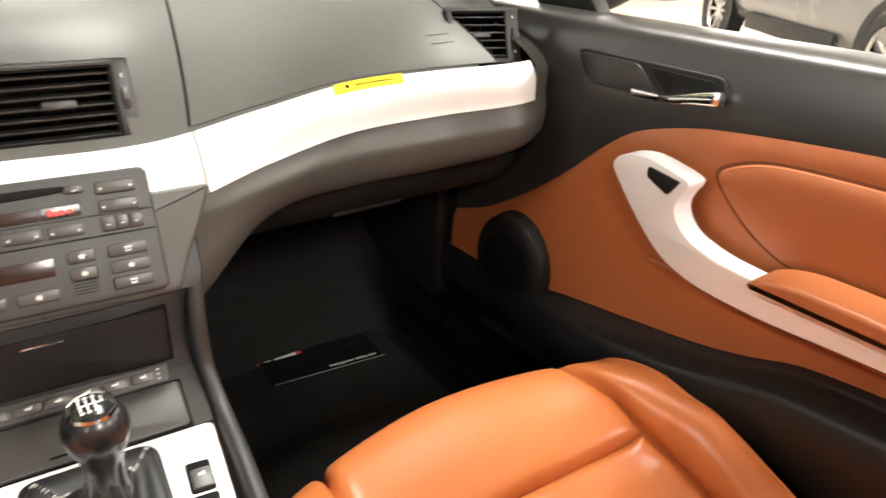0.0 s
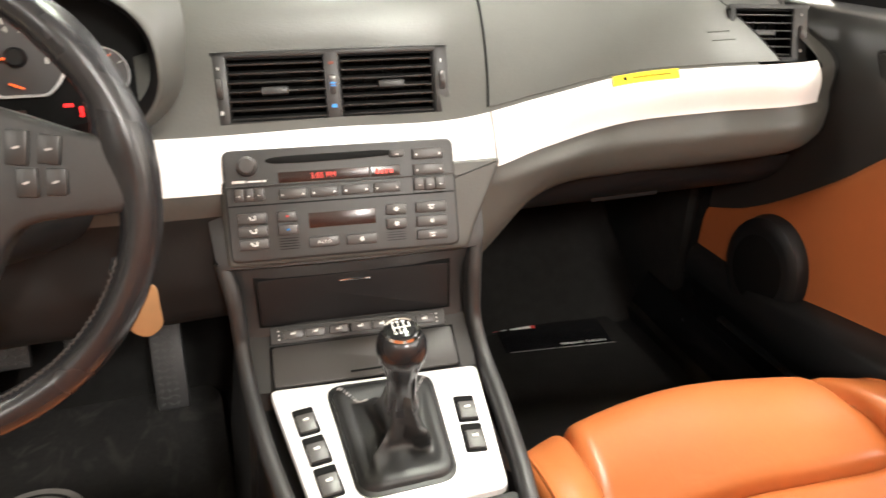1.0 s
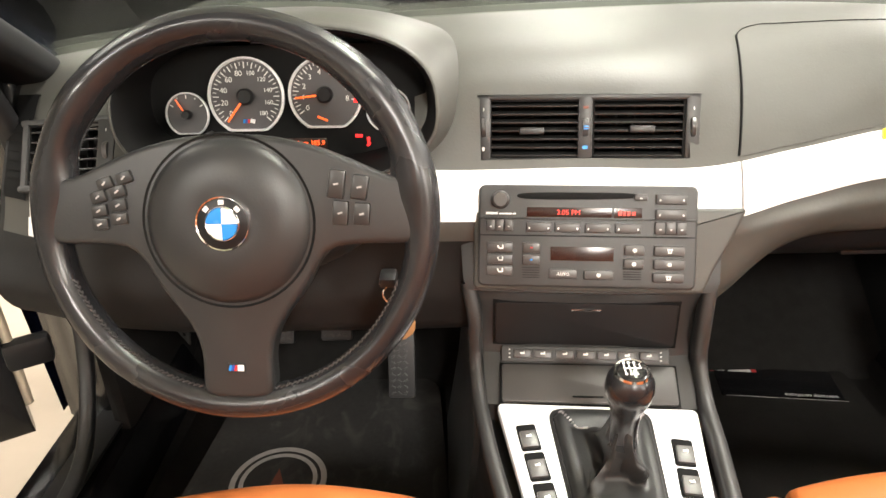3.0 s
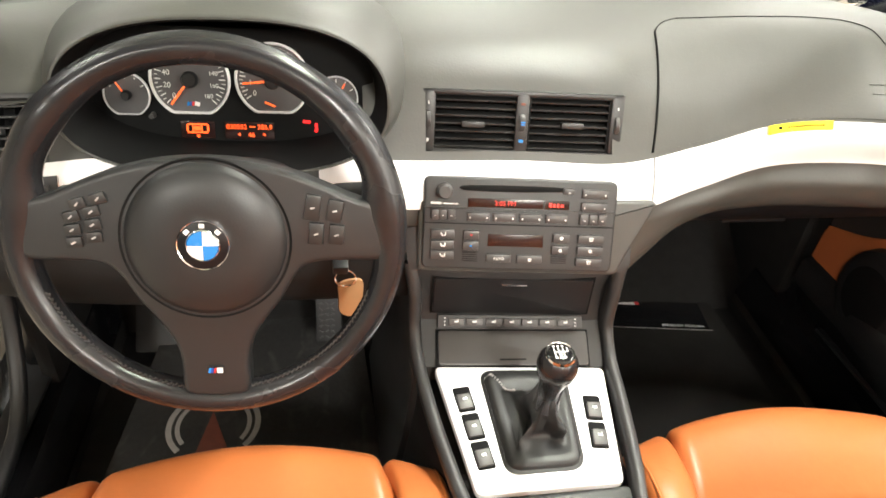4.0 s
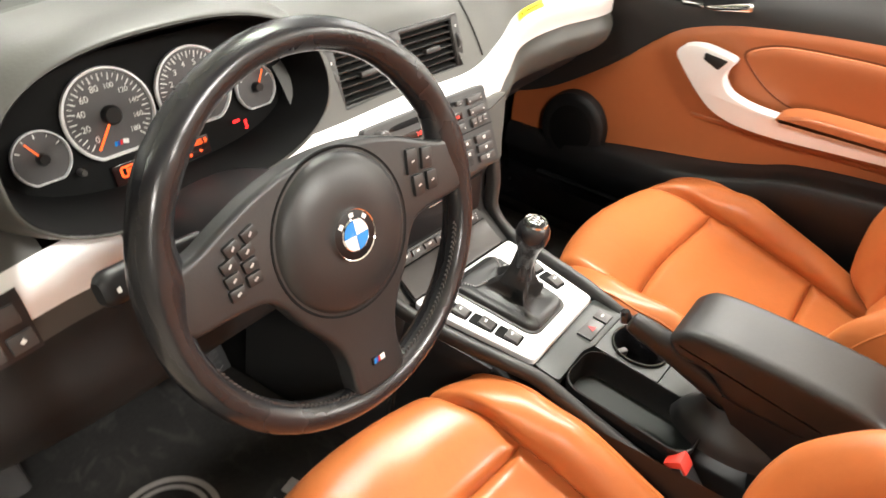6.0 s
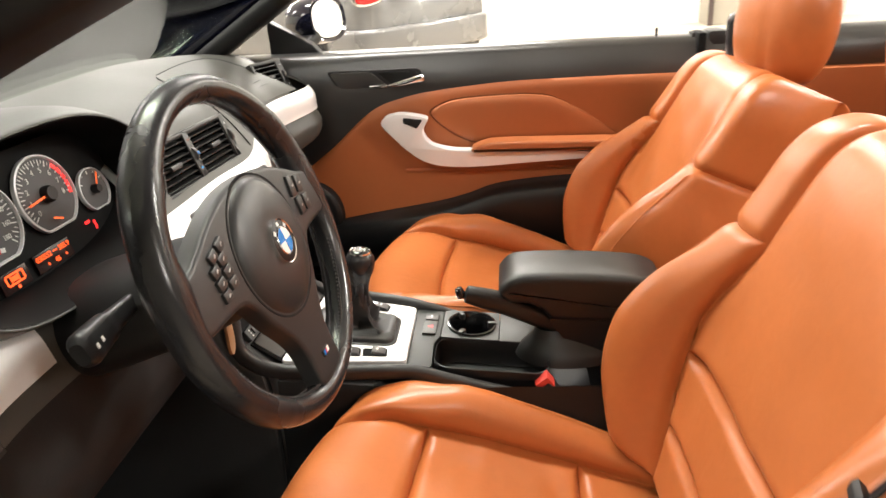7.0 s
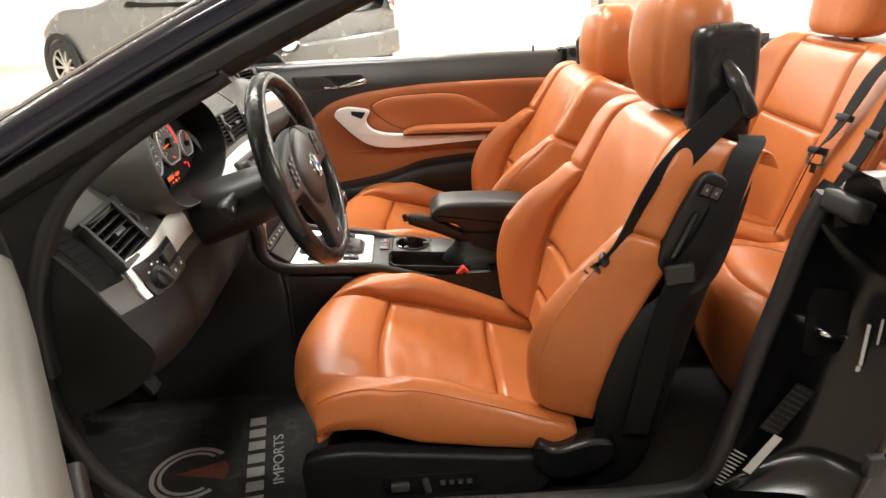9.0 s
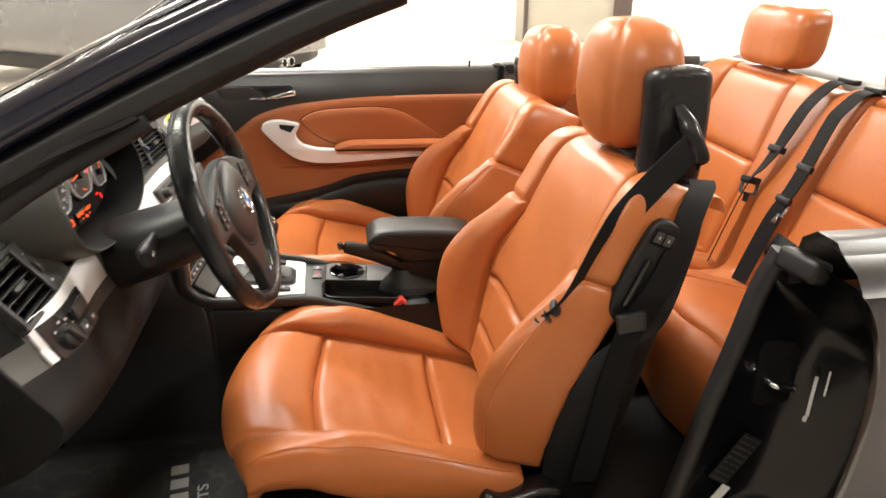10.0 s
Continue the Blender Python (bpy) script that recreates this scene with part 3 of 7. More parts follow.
part("side_cap", prism([(y, z) for y, z in crv(SECT[-0.745], 40)], 0.012, axes((-0.751, 0, 0), (0, 1, 0), (0, 0, 1))), DASH_SHADED, dash, "end cap facing the open door, shade put into its colour")
part("side_cap", prism([(y, z) for y, z in crv(SECT[0.745], 40)], 0.012, axes((0.741, 0, 0), (0, 1, 0), (0, 0, 1))), DASH_SHADED, dash)


def trim_strip(x0, x1, k0, k1, name="trim_strip", mtl=SILVER, label="satin silver trim strip", lift=0.005, nu=60):
    Q = dash_patch(x0, x1, k0, k1, lift, nu)
    Q0 = dash_patch(x0, x1, k0, k1, -0.006, nu)
    full = np.concatenate([Q0[:1], Q, Q0[-1:]], axis=0)
    full = np.concatenate([full[:, :1] * 0.5 + np.roll(full, 1, 0)[:, :1] * 0 + full[:, :1] * 0.5, full], axis=1)
    full[:, 0] = np.concatenate([Q0[:1], Q0, Q0[-1:]], axis=0)[:, 0]
    end = np.concatenate([Q0[:1], Q0, Q0[-1:]], axis=0)[:, -1:]
    full = np.concatenate([full, end], axis=1)
    return part(name, sheet(full), mtl, dash, label, angle=50)


trim_strip(-0.695, -0.466, 4.0, 4.92)
trim_strip(-0.6975, -0.6855, 4.9, 5.45, label="satin silver end of the trim strip")
trim_strip(-0.262, 0.183, 4.0, 4.95)
trim_strip(0.186, 0.690, 4.0, 4.97)
# airbag lid on the passenger's side: a shallow skin with its own edge


def lid_skin(grow, lift):
    """The airbag lid's outline on the dashboard: rounded upper corners, sides that lean inwards."""
    k = np.linspace(2.06 - grow * 6, 3.93, 34)
    t = np.clip((2.38 - k) / 0.34, 0, 1)
    turn = 0.055 * (1 - np.sqrt(1 - t**2))
    lo, hi = 0.186 + 0.022 * (3.93 - k) - grow + turn, 0.640 - 0.012 * (3.93 - k) + grow - turn
    u = dash_u(lo)[:, None] + (dash_u(hi) - dash_u(lo))[:, None] * np.linspace(0, 1, 64)[None]
    Q = at_grid(DS, u, np.repeat(k[:, None] / 9, 64, 1))
    N = np.cross(np.gradient(Q, axis=1), np.gradient(Q, axis=0))
    N /= np.maximum(np.linalg.norm(N, axis=-1, keepdims=True), 1e-9)
    N *= np.sign(-N[..., 1:2] * 0.8 + N[..., 2:3] * 0.5)
    return Q + N * lift


def border(P):
    """The left, upper and right borders of an array of points, as one line."""
    return np.concatenate([P[::-1, 0], P[0, 1:-1], P[:, -1]], 0)


gap_o, gap_i = border(lid_skin(0.0030, 0.0004)), border(lid_skin(0.0, 0.0018))
part("lid_gap", sheet([gap_o, (gap_o + gap_i) / 2 + np.array([0, -0.0004, 0.0016]), gap_i]), SOOT, dash, "thin dark gap round the airbag lid")
lid, lid0 = lid_skin(0.0, 0.0016), lid_skin(0.0, 0.0)
full = np.concatenate([lid0[:1], lid, lid0[-1:]], axis=0)
full = np.concatenate([np.concatenate([lid0[:1, :1], lid0[:, :1], lid0[-1:, :1]], 0), full, np.concatenate([lid0[:1, -1:], lid0[:, -1:], lid0[-1:, -1:]], 0)], axis=1)
part("airbag_lid", sheet(full), DASH, dash, "grey airbag lid with rounded corners", angle=50)
tagm = dash_patch(0.385, 0.500, 3.99, 4.15, 0.0075, 14, 6)
tagm0 = dash_patch(0.385, 0.500, 3.99, 4.15, 0.006, 14, 6)
lab = tagged(part("warning_label", sheet(np.concatenate([tagm0[:1], tagm, tagm0[-1:]], 0)), YELLOW), "yellow airbag warning label on the silver trim", "label")
tq = dash_patch(0.40, 0.49, 4.03, 4.11, 0.0079, 40, 3)
part("print", join(*[box(0.0022, 0.0005, 0.0035, 0, Matrix.Translation(tq[1, i])) for i in range(10, 37, 2)], box(0.006, 0.0006, 0.006, 0.001, Matrix.Translation(tq[1, 3]))), BLACK, lab, "small dark print")
# fine line of print near the outer vent
em = dash_patch(0.575, 0.605, 3.45, 3.66, 0.0022, 12, 6)
part("embossing", join(*[box(0.004, 0.0008, 0.0016, 0, Matrix.Translation(em[j, i])) for j in (0, 3) for i in range(0, 12, 2)]), DASH, dash, "faint embossed lettering")["kind"] = "stuff"

# instrument binnacle: a hooded tunnel
BC = np.array([-0.366, 0.0, 0.915])


def bin_ring(w, h, y, tilt=0.0, dz=0.0, n=64, p=2.5, side=0.0):
    out = []
    for i in range(n):
        a = 2 * math.pi * i / n
        c, s = math.cos(a), math.sin(a)
        x = w * abs(c) ** (2 / p) * (1 if c > 0 else -1)
        z = h * abs(s) ** (2 / p) * (1 if s > 0 else -1)
        if z < 0:
            z *= 0.92
        out.append((BC[0] + x, y + tilt * (z + h) - side * (1 - abs(s)), BC[2] + dz + z))
    return out


throat = [bin_ring(0.170, 0.074, 0.335, 0.10, -0.004), bin_ring(0.178, 0.080, 0.28, 0.16), bin_ring(0.186, 0.088, 0.232, 0.22, side=0.006), bin_ring(0.1885, 0.0905, 0.2222, 0.24, 0.001, side=0.008)]
part("binnacle_throat", sheet(crv(throat, 16), wrap_u=True), SOOT, dash, "black inside of the hood", angle=60)
hood = [bin_ring(0.189, 0.091, 0.222, 0.24, 0.001, side=0.008), bin_ring(0.195, 0.096, 0.224, 0.25, 0.001, side=0.006), bin_ring(0.212, 0.105, 0.265, 0.22, -0.001), bin_ring(0.232, 0.108, 0.345, 0.18, -0.008), bin_ring(0.262, 0.105, 0.47, 0.14, -0.028)]
part("binnacle_hood", sheet(crv(hood, 40), wrap_u=True), DASH, dash, "hood over the instruments", angle=60)

# ---- front seats ----


def cross_cushion(y, zc, h, w, zlow):
    zl = min(zlow, zc - 0.004)
    half = [(0.97, zl), (1.02, zl + 0.35 * (zc - zl)), (1.035, zc * 0.55 + zl * 0.45 + h * 0.55), (1.0, zc + h * 0.72), (0.90, zc + h), (0.78, zc + h * 0.78), (0.68, zc + h * 0.12), (0.40, zc - 0.004)]
    return [(-f * w, y, z) for f, z in half] + [(0, y, zc - 0.004)] + [(f * w, y, z) for f, z in half[::-1]]


CUSH = [(0.030, 0.446, 0.0, 0.200, 0.443), (0.074, 0.430, 0.0, 0.232, 0.425), (0.096, 0.452, 0.004, 0.244, 0.425), (0.092, 0.482, 0.006, 0.249, 0.42), (0.060, 0.507, 0.006, 0.253, 0.43), (0.0, 0.504, 0.026, 0.256, 0.43), (-0.078, 0.472, 0.058, 0.257, 0.415),
        (-0.16, 0.450, 0.080, 0.256, 0.40), (-0.24, 0.430, 0.072, 0.252, 0.385), (-0.32, 0.410, 0.060, 0.248, 0.37), (-0.39, 0.394, 0.044, 0.242, 0.36), (-0.46, 0.382, 0.028, 0.235, 0.35)]
BACK = [  # along the back from the seat up: s, half width, wing height, rearward shift
    (0.00, 0.225, 0.050, 0.0), (0.06, 0.240, 0.084, 0.0), (0.12, 0.249, 0.108, 0.0), (0.19, 0.253, 0.112, 0.0), (0.26, 0.247, 0.090, 0.0), (0.325, 0.232, 0.052, 0.0), (0.375, 0.222, 0.024, 0.0), (0.43, 0.218, 0.014, 0.002), (0.49, 0.213, 0.010, 0.006), (0.535, 0.200, 0.006, 0.016), (0.562, 0.182, 0.002, 0.040), (0.566, 0.165, 0.0, 0.075), (0.545, 0.155, 0.0, 0.105)]


def cross_back(s, w, h, back, lean):
    deep = 1 - 0.75 * min(1, back / 0.06)
    half = [(0.70, -0.110 - 0.062 * deep), (0.88, -0.110 - 0.048 * deep), (0.96, -0.110), (0.995, -0.070), (1.02, -0.02), (1.0, h * 0.62), (0.90, h), (0.77, h * 0.70), (0.66, h * 0.10), (0.36, 0.0)]
    pts = [(-f * w, p) for f, p in half] + [(0, 0.002)] + [(f * w, p) for f, p in half[::-1]]
    c, sn = math.cos(lean), math.sin(lean)
    y0, z0 = -0.418, 0.428
    return [(x, y0 - s * sn + (p - back) * c, z0 + s * c + (p - back) * sn) for x, p in pts]


def front_seat(xc, side, label, slide=0.0, lean=math.radians(20.5)):
    """side: +1 where the door lies towards +x. The seat's own parts, upholstery panel by panel."""
    T = np.array([xc, slide, 0.0])
    seat = thing("car_seat", (xc, slide - 0.2, 0.24), label, "car seat", "front seats")
    C = crv(np.array([cross_cushion(*r) for r in CUSH]), 140)
    C = np.array([crv(r, 150) for r in C]) + T
    # the front edge bows forward in the middle
    C[..., 1] -= 1.05 * (C[..., 0] - xc) ** 2 * np.clip((C[..., 1] + 0.16) / 0.16, 0, 1)
    U1, U2 = 5.75 / 16, 10.25 / 16
    V1, V2 = 6.0 / 11, 9.05 / 11
    for name, a, b, c, d, kw in (("thigh_panel", U1, U2, 0.0, V1, dict(puff=0.004)), ("seat_panel", U1, U2, V1, V2, dict(wrinkle=0.0036, nu=48, nv=48)), ("rear_seat_panel", U1, U2, V2, 1.0, dict(wrinkle=0.002)), ("cushion_bolster", 0.0, U1, 0.0, 1.0, dict(wrinkle=0.0012, nv=60)), ("cushion_bolster", U2, 1.0, 0.0, 1.0, dict(wrinkle=0.0012, nv=60))):
        part(name, padded(C, a, b, c, d, out=-1, seed=xc * 7, **kw), ORANGE, seat)
    part("cushion_core", box(0.40, 0.44, 0.05, 0.02, pose(xc, slide - 0.19, 0.335)), BLACK, seat, "black underside of the cushion")
    B = crv(np.array([cross_back(*r, lean) for r in BACK]), 150)
    B = np.array([crv(r, 150) for r in B]) + T
    # the inner shoulder is fuller than the belt side
    grow = np.interp(np.linspace(0, 12, len(B)), [0, 2, 4, 6, 8, 10, 12], [0.0, 0.016, 0.032, 0.042, 0.042, 0.034, 0.02]) * (1.0 if side < 0 else 0.35)
    inner = np.clip((B[..., 0] - xc) * -side / 0.22, 0, 1.1)
    B[..., 0] -= side * grow[:, None] * inner**1.5
    W1, W2 = 3.0 / 12, 6.05 / 12
    wide = lambda v: 7.75 / 20 + 0.018 * np.clip(1 - v * 3.2, 0, 1)  # noqa: E731
    wide2 = lambda v: 12.25 / 20 - 0.018 * np.clip(1 - v * 3.2, 0, 1)  # noqa: E731
    # on the door side the leather ends where the black shell wraps round
    edge = lambda v: np.interp(v * 12, [0, 1, 2, 3, 4, 5, 6], [2.9, 3.3, 3.6, 3.7, 3.45, 3.0, 2.6]) / 20  # noqa: E731
    lowu = edge if side < 0 else 0.0
    highu = (lambda v: 1 - edge(v)) if side > 0 else 1.0
    for name, a, b, c, d, kw in (("lumbar_panel", wide, wide2, 0.0, 1.35 / 12, {}), ("lower_back_panel", wide, wide2, 1.35 / 12, W1, {}), ("back_panel", wide, wide2, W1, 1.0, dict(nv=56, wrinkle=0.0016)),
                                 ("side_wing", lowu, wide, 0.0, W2, dict(wrinkle=0.0014, nu=56, sinks=(0.4, 1, 1, 0.55))), ("side_wing", wide2, highu, 0.0, W2, dict(wrinkle=0.0014, nu=56, sinks=(1, 0.4, 1, 0.55))), ("shoulder_panel", 0.0, wide, W2, 1.0, dict(nu=56, sinks=(0, 1, 0.55, 0))), ("shoulder_panel", wide2, 1.0, W2, 1.0, dict(nu=56, sinks=(1, 0, 0.55, 0)))):
        part(name, padded(B, a, b, c, d, out=-1, seed=xc * 5, **kw), ORANGE, seat)
    # stitched piping along the crests of wings and bolsters
    for sd in (0, 1):
        for nm, S, v0, v1, u0 in (("wing_piping", B, 0.03, W2 - 0.03, 5.3 / 20), ("bolster_piping", C, 0.30, 0.96, 3.3 / 16)):
            u0 = 1 - u0 if sd else u0
            v = np.linspace(v0, v1, 48)
            part(nm, sweep(at_grid(S, np.full((1, 48), u0), v[None])[0], ring(0.0021, 6), (0.3, 0.5, 0.8)), ORANGE, seat)
    # back shell
    c, sn = math.cos(lean), math.sin(lean)
    sh = []
    for s, w, p, deep in ((-0.15, 0.205, -0.12, -0.20), (-0.09, 0.228, -0.105, -0.225), (0.0, 0.238, -0.085, -0.225), (0.06, 0.246, -0.062, -0.212), (0.12, 0.252, -0.050, -0.20), (0.19, 0.255, -0.046, -0.190), (0.25, 0.249, -0.060, -0.182), (0.30, 0.236, -0.100, -0.178), (0.345, 0.212, -0.145, -0.176), (0.44, 0.185, -0.155, -0.172), (0.52, 0.165, -0.150, -0.165), (0.55, 0.13, -0.145, -0.155)):
        row = []
        for x, d in [(-0.97, 0.012), (-1.0, 0.0), (-1.02, -0.02), (-1.0, 0.45), (-0.93, 0.80), (-0.75, 0.95), (-0.4, 1.0), (0, 1.0), (0.4, 1.0), (0.75, 0.95), (0.93, 0.80), (1.0, 0.45), (1.02, -0.02), (1.0, 0.0), (0.97, 0.012)]:
            dep = p + d * (deep - p) if d >= 0.3 else p + d
            x = x * (1 if x * side > 0 else 0.90)
            row.append((xc + x * w, slide - 0.418 - s * sn + dep * c, 0.428 + s * c + dep * sn))
        sh.append(crv(row, 60))
    part("back_shell", sheet(crv(np.array(sh), 50)), SHELL, seat, "black padded back shell", angle=60)
    # base trim with the switch panel on the door side
    xo = xc + side * 0.236
    out = crv([(0.055, 0.385), (0.065, 0.33), (0.055, 0.27), (0.0, 0.262), (-0.18, 0.262), (-0.33, 0.268), (-0.385, 0.29), (-0.40, 0.33), (-0.375, 0.365), (-0.30, 0.372), (-0.12, 0.392), (-0.02, 0.402)], 60, closed=True)
    mo = axes((xo, slide, 0), (0, side, 0), (0, 0, 1))
    flip = 1 if side > 0 else -1
    part("base_trim", prism([(y * flip, z) for y, z in out], 0.030, mo, 0.010, 3), BLACK, seat, "black plastic seat base trim")
    pan = part("switch_panel", prism([(flip * (-0.175 + x), 0.322 + y) for x, y in rrect(0.185, 0.042, 0.016, 5)], 0.004, put(mo, 0, 0, 0.028), 0.0015), GLOSS, seat, "glossy seat switch panel")
    for i, yy in enumerate((-0.115, -0.165)):
        part("seat_switch", box(0.034 if i == 0 else 0.012, 0.016 if i == 0 else 0.030, 0.012, 0.004, put(mo, flip * yy, 0.322, 0.036, 0.2 * (i == 1))), BUTTON, pan)
    for i in range(4):
        part("memory_button", box(0.010, 0.009, 0.004, 0.001, put(mo, flip * (-0.195 - 0.0165 * i), 0.324, 0.033)), BUTTON, pan)
        part("button_mark", box(0.0015, 0.004, 0.0006, 0, put(mo, flip * (-0.195 - 0.0165 * i), 0.324, 0.0355)), GREYPRINT, pan)
    hinge = crv([(-0.375, 0.40), (-0.41, 0.385), (-0.47, 0.40), (-0.512, 0.392), (-0.515, 0.35), (-0.46, 0.318), (-0.40, 0.315), (-0.365, 0.35)], 36, closed=True)
    part("hinge_cover", prism([(y * flip, z) for y, z in hinge], 0.042, put(mo, 0, 0, -0.006), 0.012, 3), GLOSS, seat, "glossy black hinge cover")
    # inner rail and pedestal
    for s in (-1, 1):
        part("seat_rail", box(0.035, 0.52, 0.045, 0.006, pose(xc + s * 0.17, slide - 0.18, 0.262)), SOOT, seat)
    part("pedestal", box(0.42, 0.40, 0.10, 0.02, pose(xc, slide - 0.20, 0.325)), SOOT, seat)
    part("thigh_release", box(0.05, 0.03, 0.05, 0.01, pose(xc - side * 0.02, slide + 0.068, 0.378)), BUTTON, seat, "grey release lever under the cushion")
    # headrest: two lobes with a seam at either side of the front pad
    rows = []
    hx = xc - side * (0.028 if side < 0 else 0.0)
    hc = np.array([hx, slide - (0.770 if side > 0 else 0.686), 1.061 - (0.078 if side > 0 else 0)])
    for k in range(26):
        th = math.pi * (k / 25 - 0.5)
        cz, sz = math.cos(th), math.sin(th)
        row = []
        for i in range(64):
            a = 2 * math.pi * i / 64
            ca, sa = math.cos(a), math.sin(a)
            rx, ry = 0.123 - 0.012 * max(0, -sz), 0.076 - 0.010 * max(0, -sz)
            q = 0.80
            x = rx * abs(ca) ** q * (1 if ca > 0 else -1)
            y = ry * abs(sa) ** q * (1 if sa > 0 else -1)
            e = abs(cz) ** 0.60
            z = 0.114 * abs(sz) ** 0.80 * (1 if sz > 0 else -1)
            # valley where the front pad meets the side lobes
            g = math.exp(-((abs(x) - 0.085) / 0.007) ** 2) * (0.0045 if y > -0.02 else 0.0015)
            n = Vector((x, y * 2, z)).normalized()
            x, y, z = x * e - n.x * g, y * e - n.y * g, z - n.z * g
            y += 0.012 * (1 - (x / 0.134) ** 2) * (y > 0) - 0.10 * z * math.tan(lean)
            row.append((hc[0] + x, hc[1] + y, hc[2] + z))
        rows.append(row)
    head = part("headrest", sheet(rows, wrap_u=True, caps=True), ORANGE, seat)
    part("headrest_sleeve", box(0.15, 0.06, 0.05, 0.018, pose(hx, hc[1] - 0.012, hc[2] - 0.132, 12)), BLACK, seat, "black plastic headrest sleeve")
    # belt guide tower at the outer rear corner
    xt = xc + side * 0.112
    dz = -0.100 if side > 0 else 0.0
    tower_y = slide - (0.04 if side > 0 else 0.0)
    tower = part("belt_tower", sweep(crv([(xt, tower_y - 0.705, 0.885 + dz), (xt, tower_y - 0.712, 0.96 + dz), (xt, tower_y - 0.712, 1.03 + dz), (xt, tower_y - 0.709, 1.085 + dz), (xt, tower_y - 0.708, 1.110 + dz)], 26), rrect(0.060, 0.112, 0.026, 6), (0, 1, 0), scale=np.r_[np.ones(20), 0.985, 0.95, 0.9, 0.82, 0.66, 0.35]), GLOSSY, seat, "black plastic belt tower")
    part("tower_inset", prism(rrect(0.076, 0.15, 0.03, 6), 0.004, axes((xt + side * 0.0285, tower_y - 0.712, 0.997 + dz), (0, side, 0), (0, 0.02, 1)), 0.0015), GLOSSY, tower)
    part("belt_guide", sweep(crv([(xt + side * 0.032, tower_y - 0.700, 1.050 + dz), (xt + side * 0.050, tower_y - 0.709, 1.028 + dz), (xt + side * 0.062, tower_y - 0.720, 1.000 + dz), (xt + side * 0.064, tower_y - 0.732, 0.976 + dz), (xt + side * 0.060, tower_y - 0.738, 0.962 + dz)], 24), rrect(0.030, 0.022, 0.010, 5), (side, 0, 0), scale=np.r_[np.linspace(0.5, 1.0, 8), np.ones(12), 0.97, 0.9, 0.75, 0.4]), GLOSSY, tower, "glossy black belt guide arm")
    part("tower_collar", box(0.072, 0.128, 0.026, 0.010, pose(xt + side * 0.008, tower_y - 0.712, 0.906 + dz, 6)), GLOSS, tower)
    # side pod with two small buttons and the fold lever
    xp = xc + side * 0.214
    mp = axes((xp + side * 0.003, slide - 0.634 - (0.032 if side > 0 else 0.0), 0.800 - (0.018 if side > 0 else 0.0)), Vector((0, side * 0.92, side * 0.40)), (0, -0.40, 0.92))
    pod = part("side_pod", prism(crv([(0.022, 0.083), (0.028, 0.05), (0.030, -0.02), (0.028, -0.075), (0.004, -0.098), (-0.022, -0.082), (-0.030, -0.02), (-0.027, 0.05), (-0.020, 0.083), (0.0, 0.092)], 44, closed=True).tolist(), 0.016, mp, 0.006, 3), BLACK, seat, "black plastic side pod")
    part("pod_frame", box(0.040, 0.026, 0.004, 0.001, put(mp, 0, 0.062, 0.0175)), SOOT, pod)
    for s in (-1, 1):
        part("pod_button", box(0.015, 0.019, 0.005, 0.0015, put(mp, s * 0.0088, 0.062, 0.019)), BUTTON, pod)
        part("button_mark", box(0.003, 0.005, 0.0006, 0, put(mp, s * 0.0088, 0.062, 0.0218)), GREYPRINT, pod)
    part("fold_lever", box(0.012, 0.090, 0.012, 0.005, put(mp, -0.004, -0.022, 0.018)), GLOSS, pod, "glossy fold lever")
    return seat


front_seat(-0.366, -1, "orange leather front seat with black belt tower, driver's side")
front_seat(0.402, 1, "orange leather front seat with black belt tower, passenger's side", 0.008, math.radians(25.0))

# ---- centre stack and console ----
stack = thing("centre_console", (0, 0.1, 0.24), "dark grey centre console with radio, climate panel and silver shifter plate", "centre console")


def stack_row(y, z, w, depth):
    """One level of the stack: its face and the sides that run forward."""
    pts = [(-w - 0.012, y + depth), (-w - 0.006, y + 0.05), (-w, y + 0.010), (-w + 0.010, y), (0, y - 0.004), (w - 0.010, y), (w, y + 0.010), (w + 0.006, y + 0.05), (w + 0.012, y + depth)]
    skew = -0.07
    return [(x + 0.004, yy + skew * x, z) for x, yy in crv(pts, 41)]


lev = [(0.232, 0.800, 0.152, 0.25), (0.206, 0.745, 0.152, 0.26), (0.188, 0.712, 0.150, 0.27), (0.184, 0.700, 0.146, 0.28), (0.196, 0.692, 0.136, 0.28), (0.206, 0.660, 0.136, 0.28), (0.204, 0.620, 0.137, 0.28), (0.198, 0.600, 0.138, 0.28), (0.176, 0.580, 0.139, 0.3), (0.146, 0.556, 0.140, 0.33), (0.140, 0.50, 0.140, 0.34), (0.138, 0.40, 0.150, 0.35), (0.138, 0.24, 0.175, 0.35)]
part("stack_body", sheet([stack_row(*r) for r in lev]), PANEL, stack, angle=30)
tun = [[(x * w / 0.13 + 0.008, y, z) for x, z in ((-0.175, 0.235), (-0.150, 0.36), (-0.138, 0.46), (-0.134, 0.505), (-0.124, zt), (0.124, zt), (0.134, 0.505), (0.138, 0.46), (0.150, 0.36), (0.175, 0.235))] for y, zt, w in ((0.30, 0.536, 0.135), (0.14, 0.532, 0.135), (0.0, 0.515, 0.122), (-0.055, 0.462, 0.115), (-0.20, 0.452, 0.104), (-0.40, 0.452, 0.100), (-0.62, 0.45, 0.098), (-0.95, 0.40, 0.098))]
part("tunnel", sheet(tun), BLACK, stack, "black tunnel sides", angle=30)
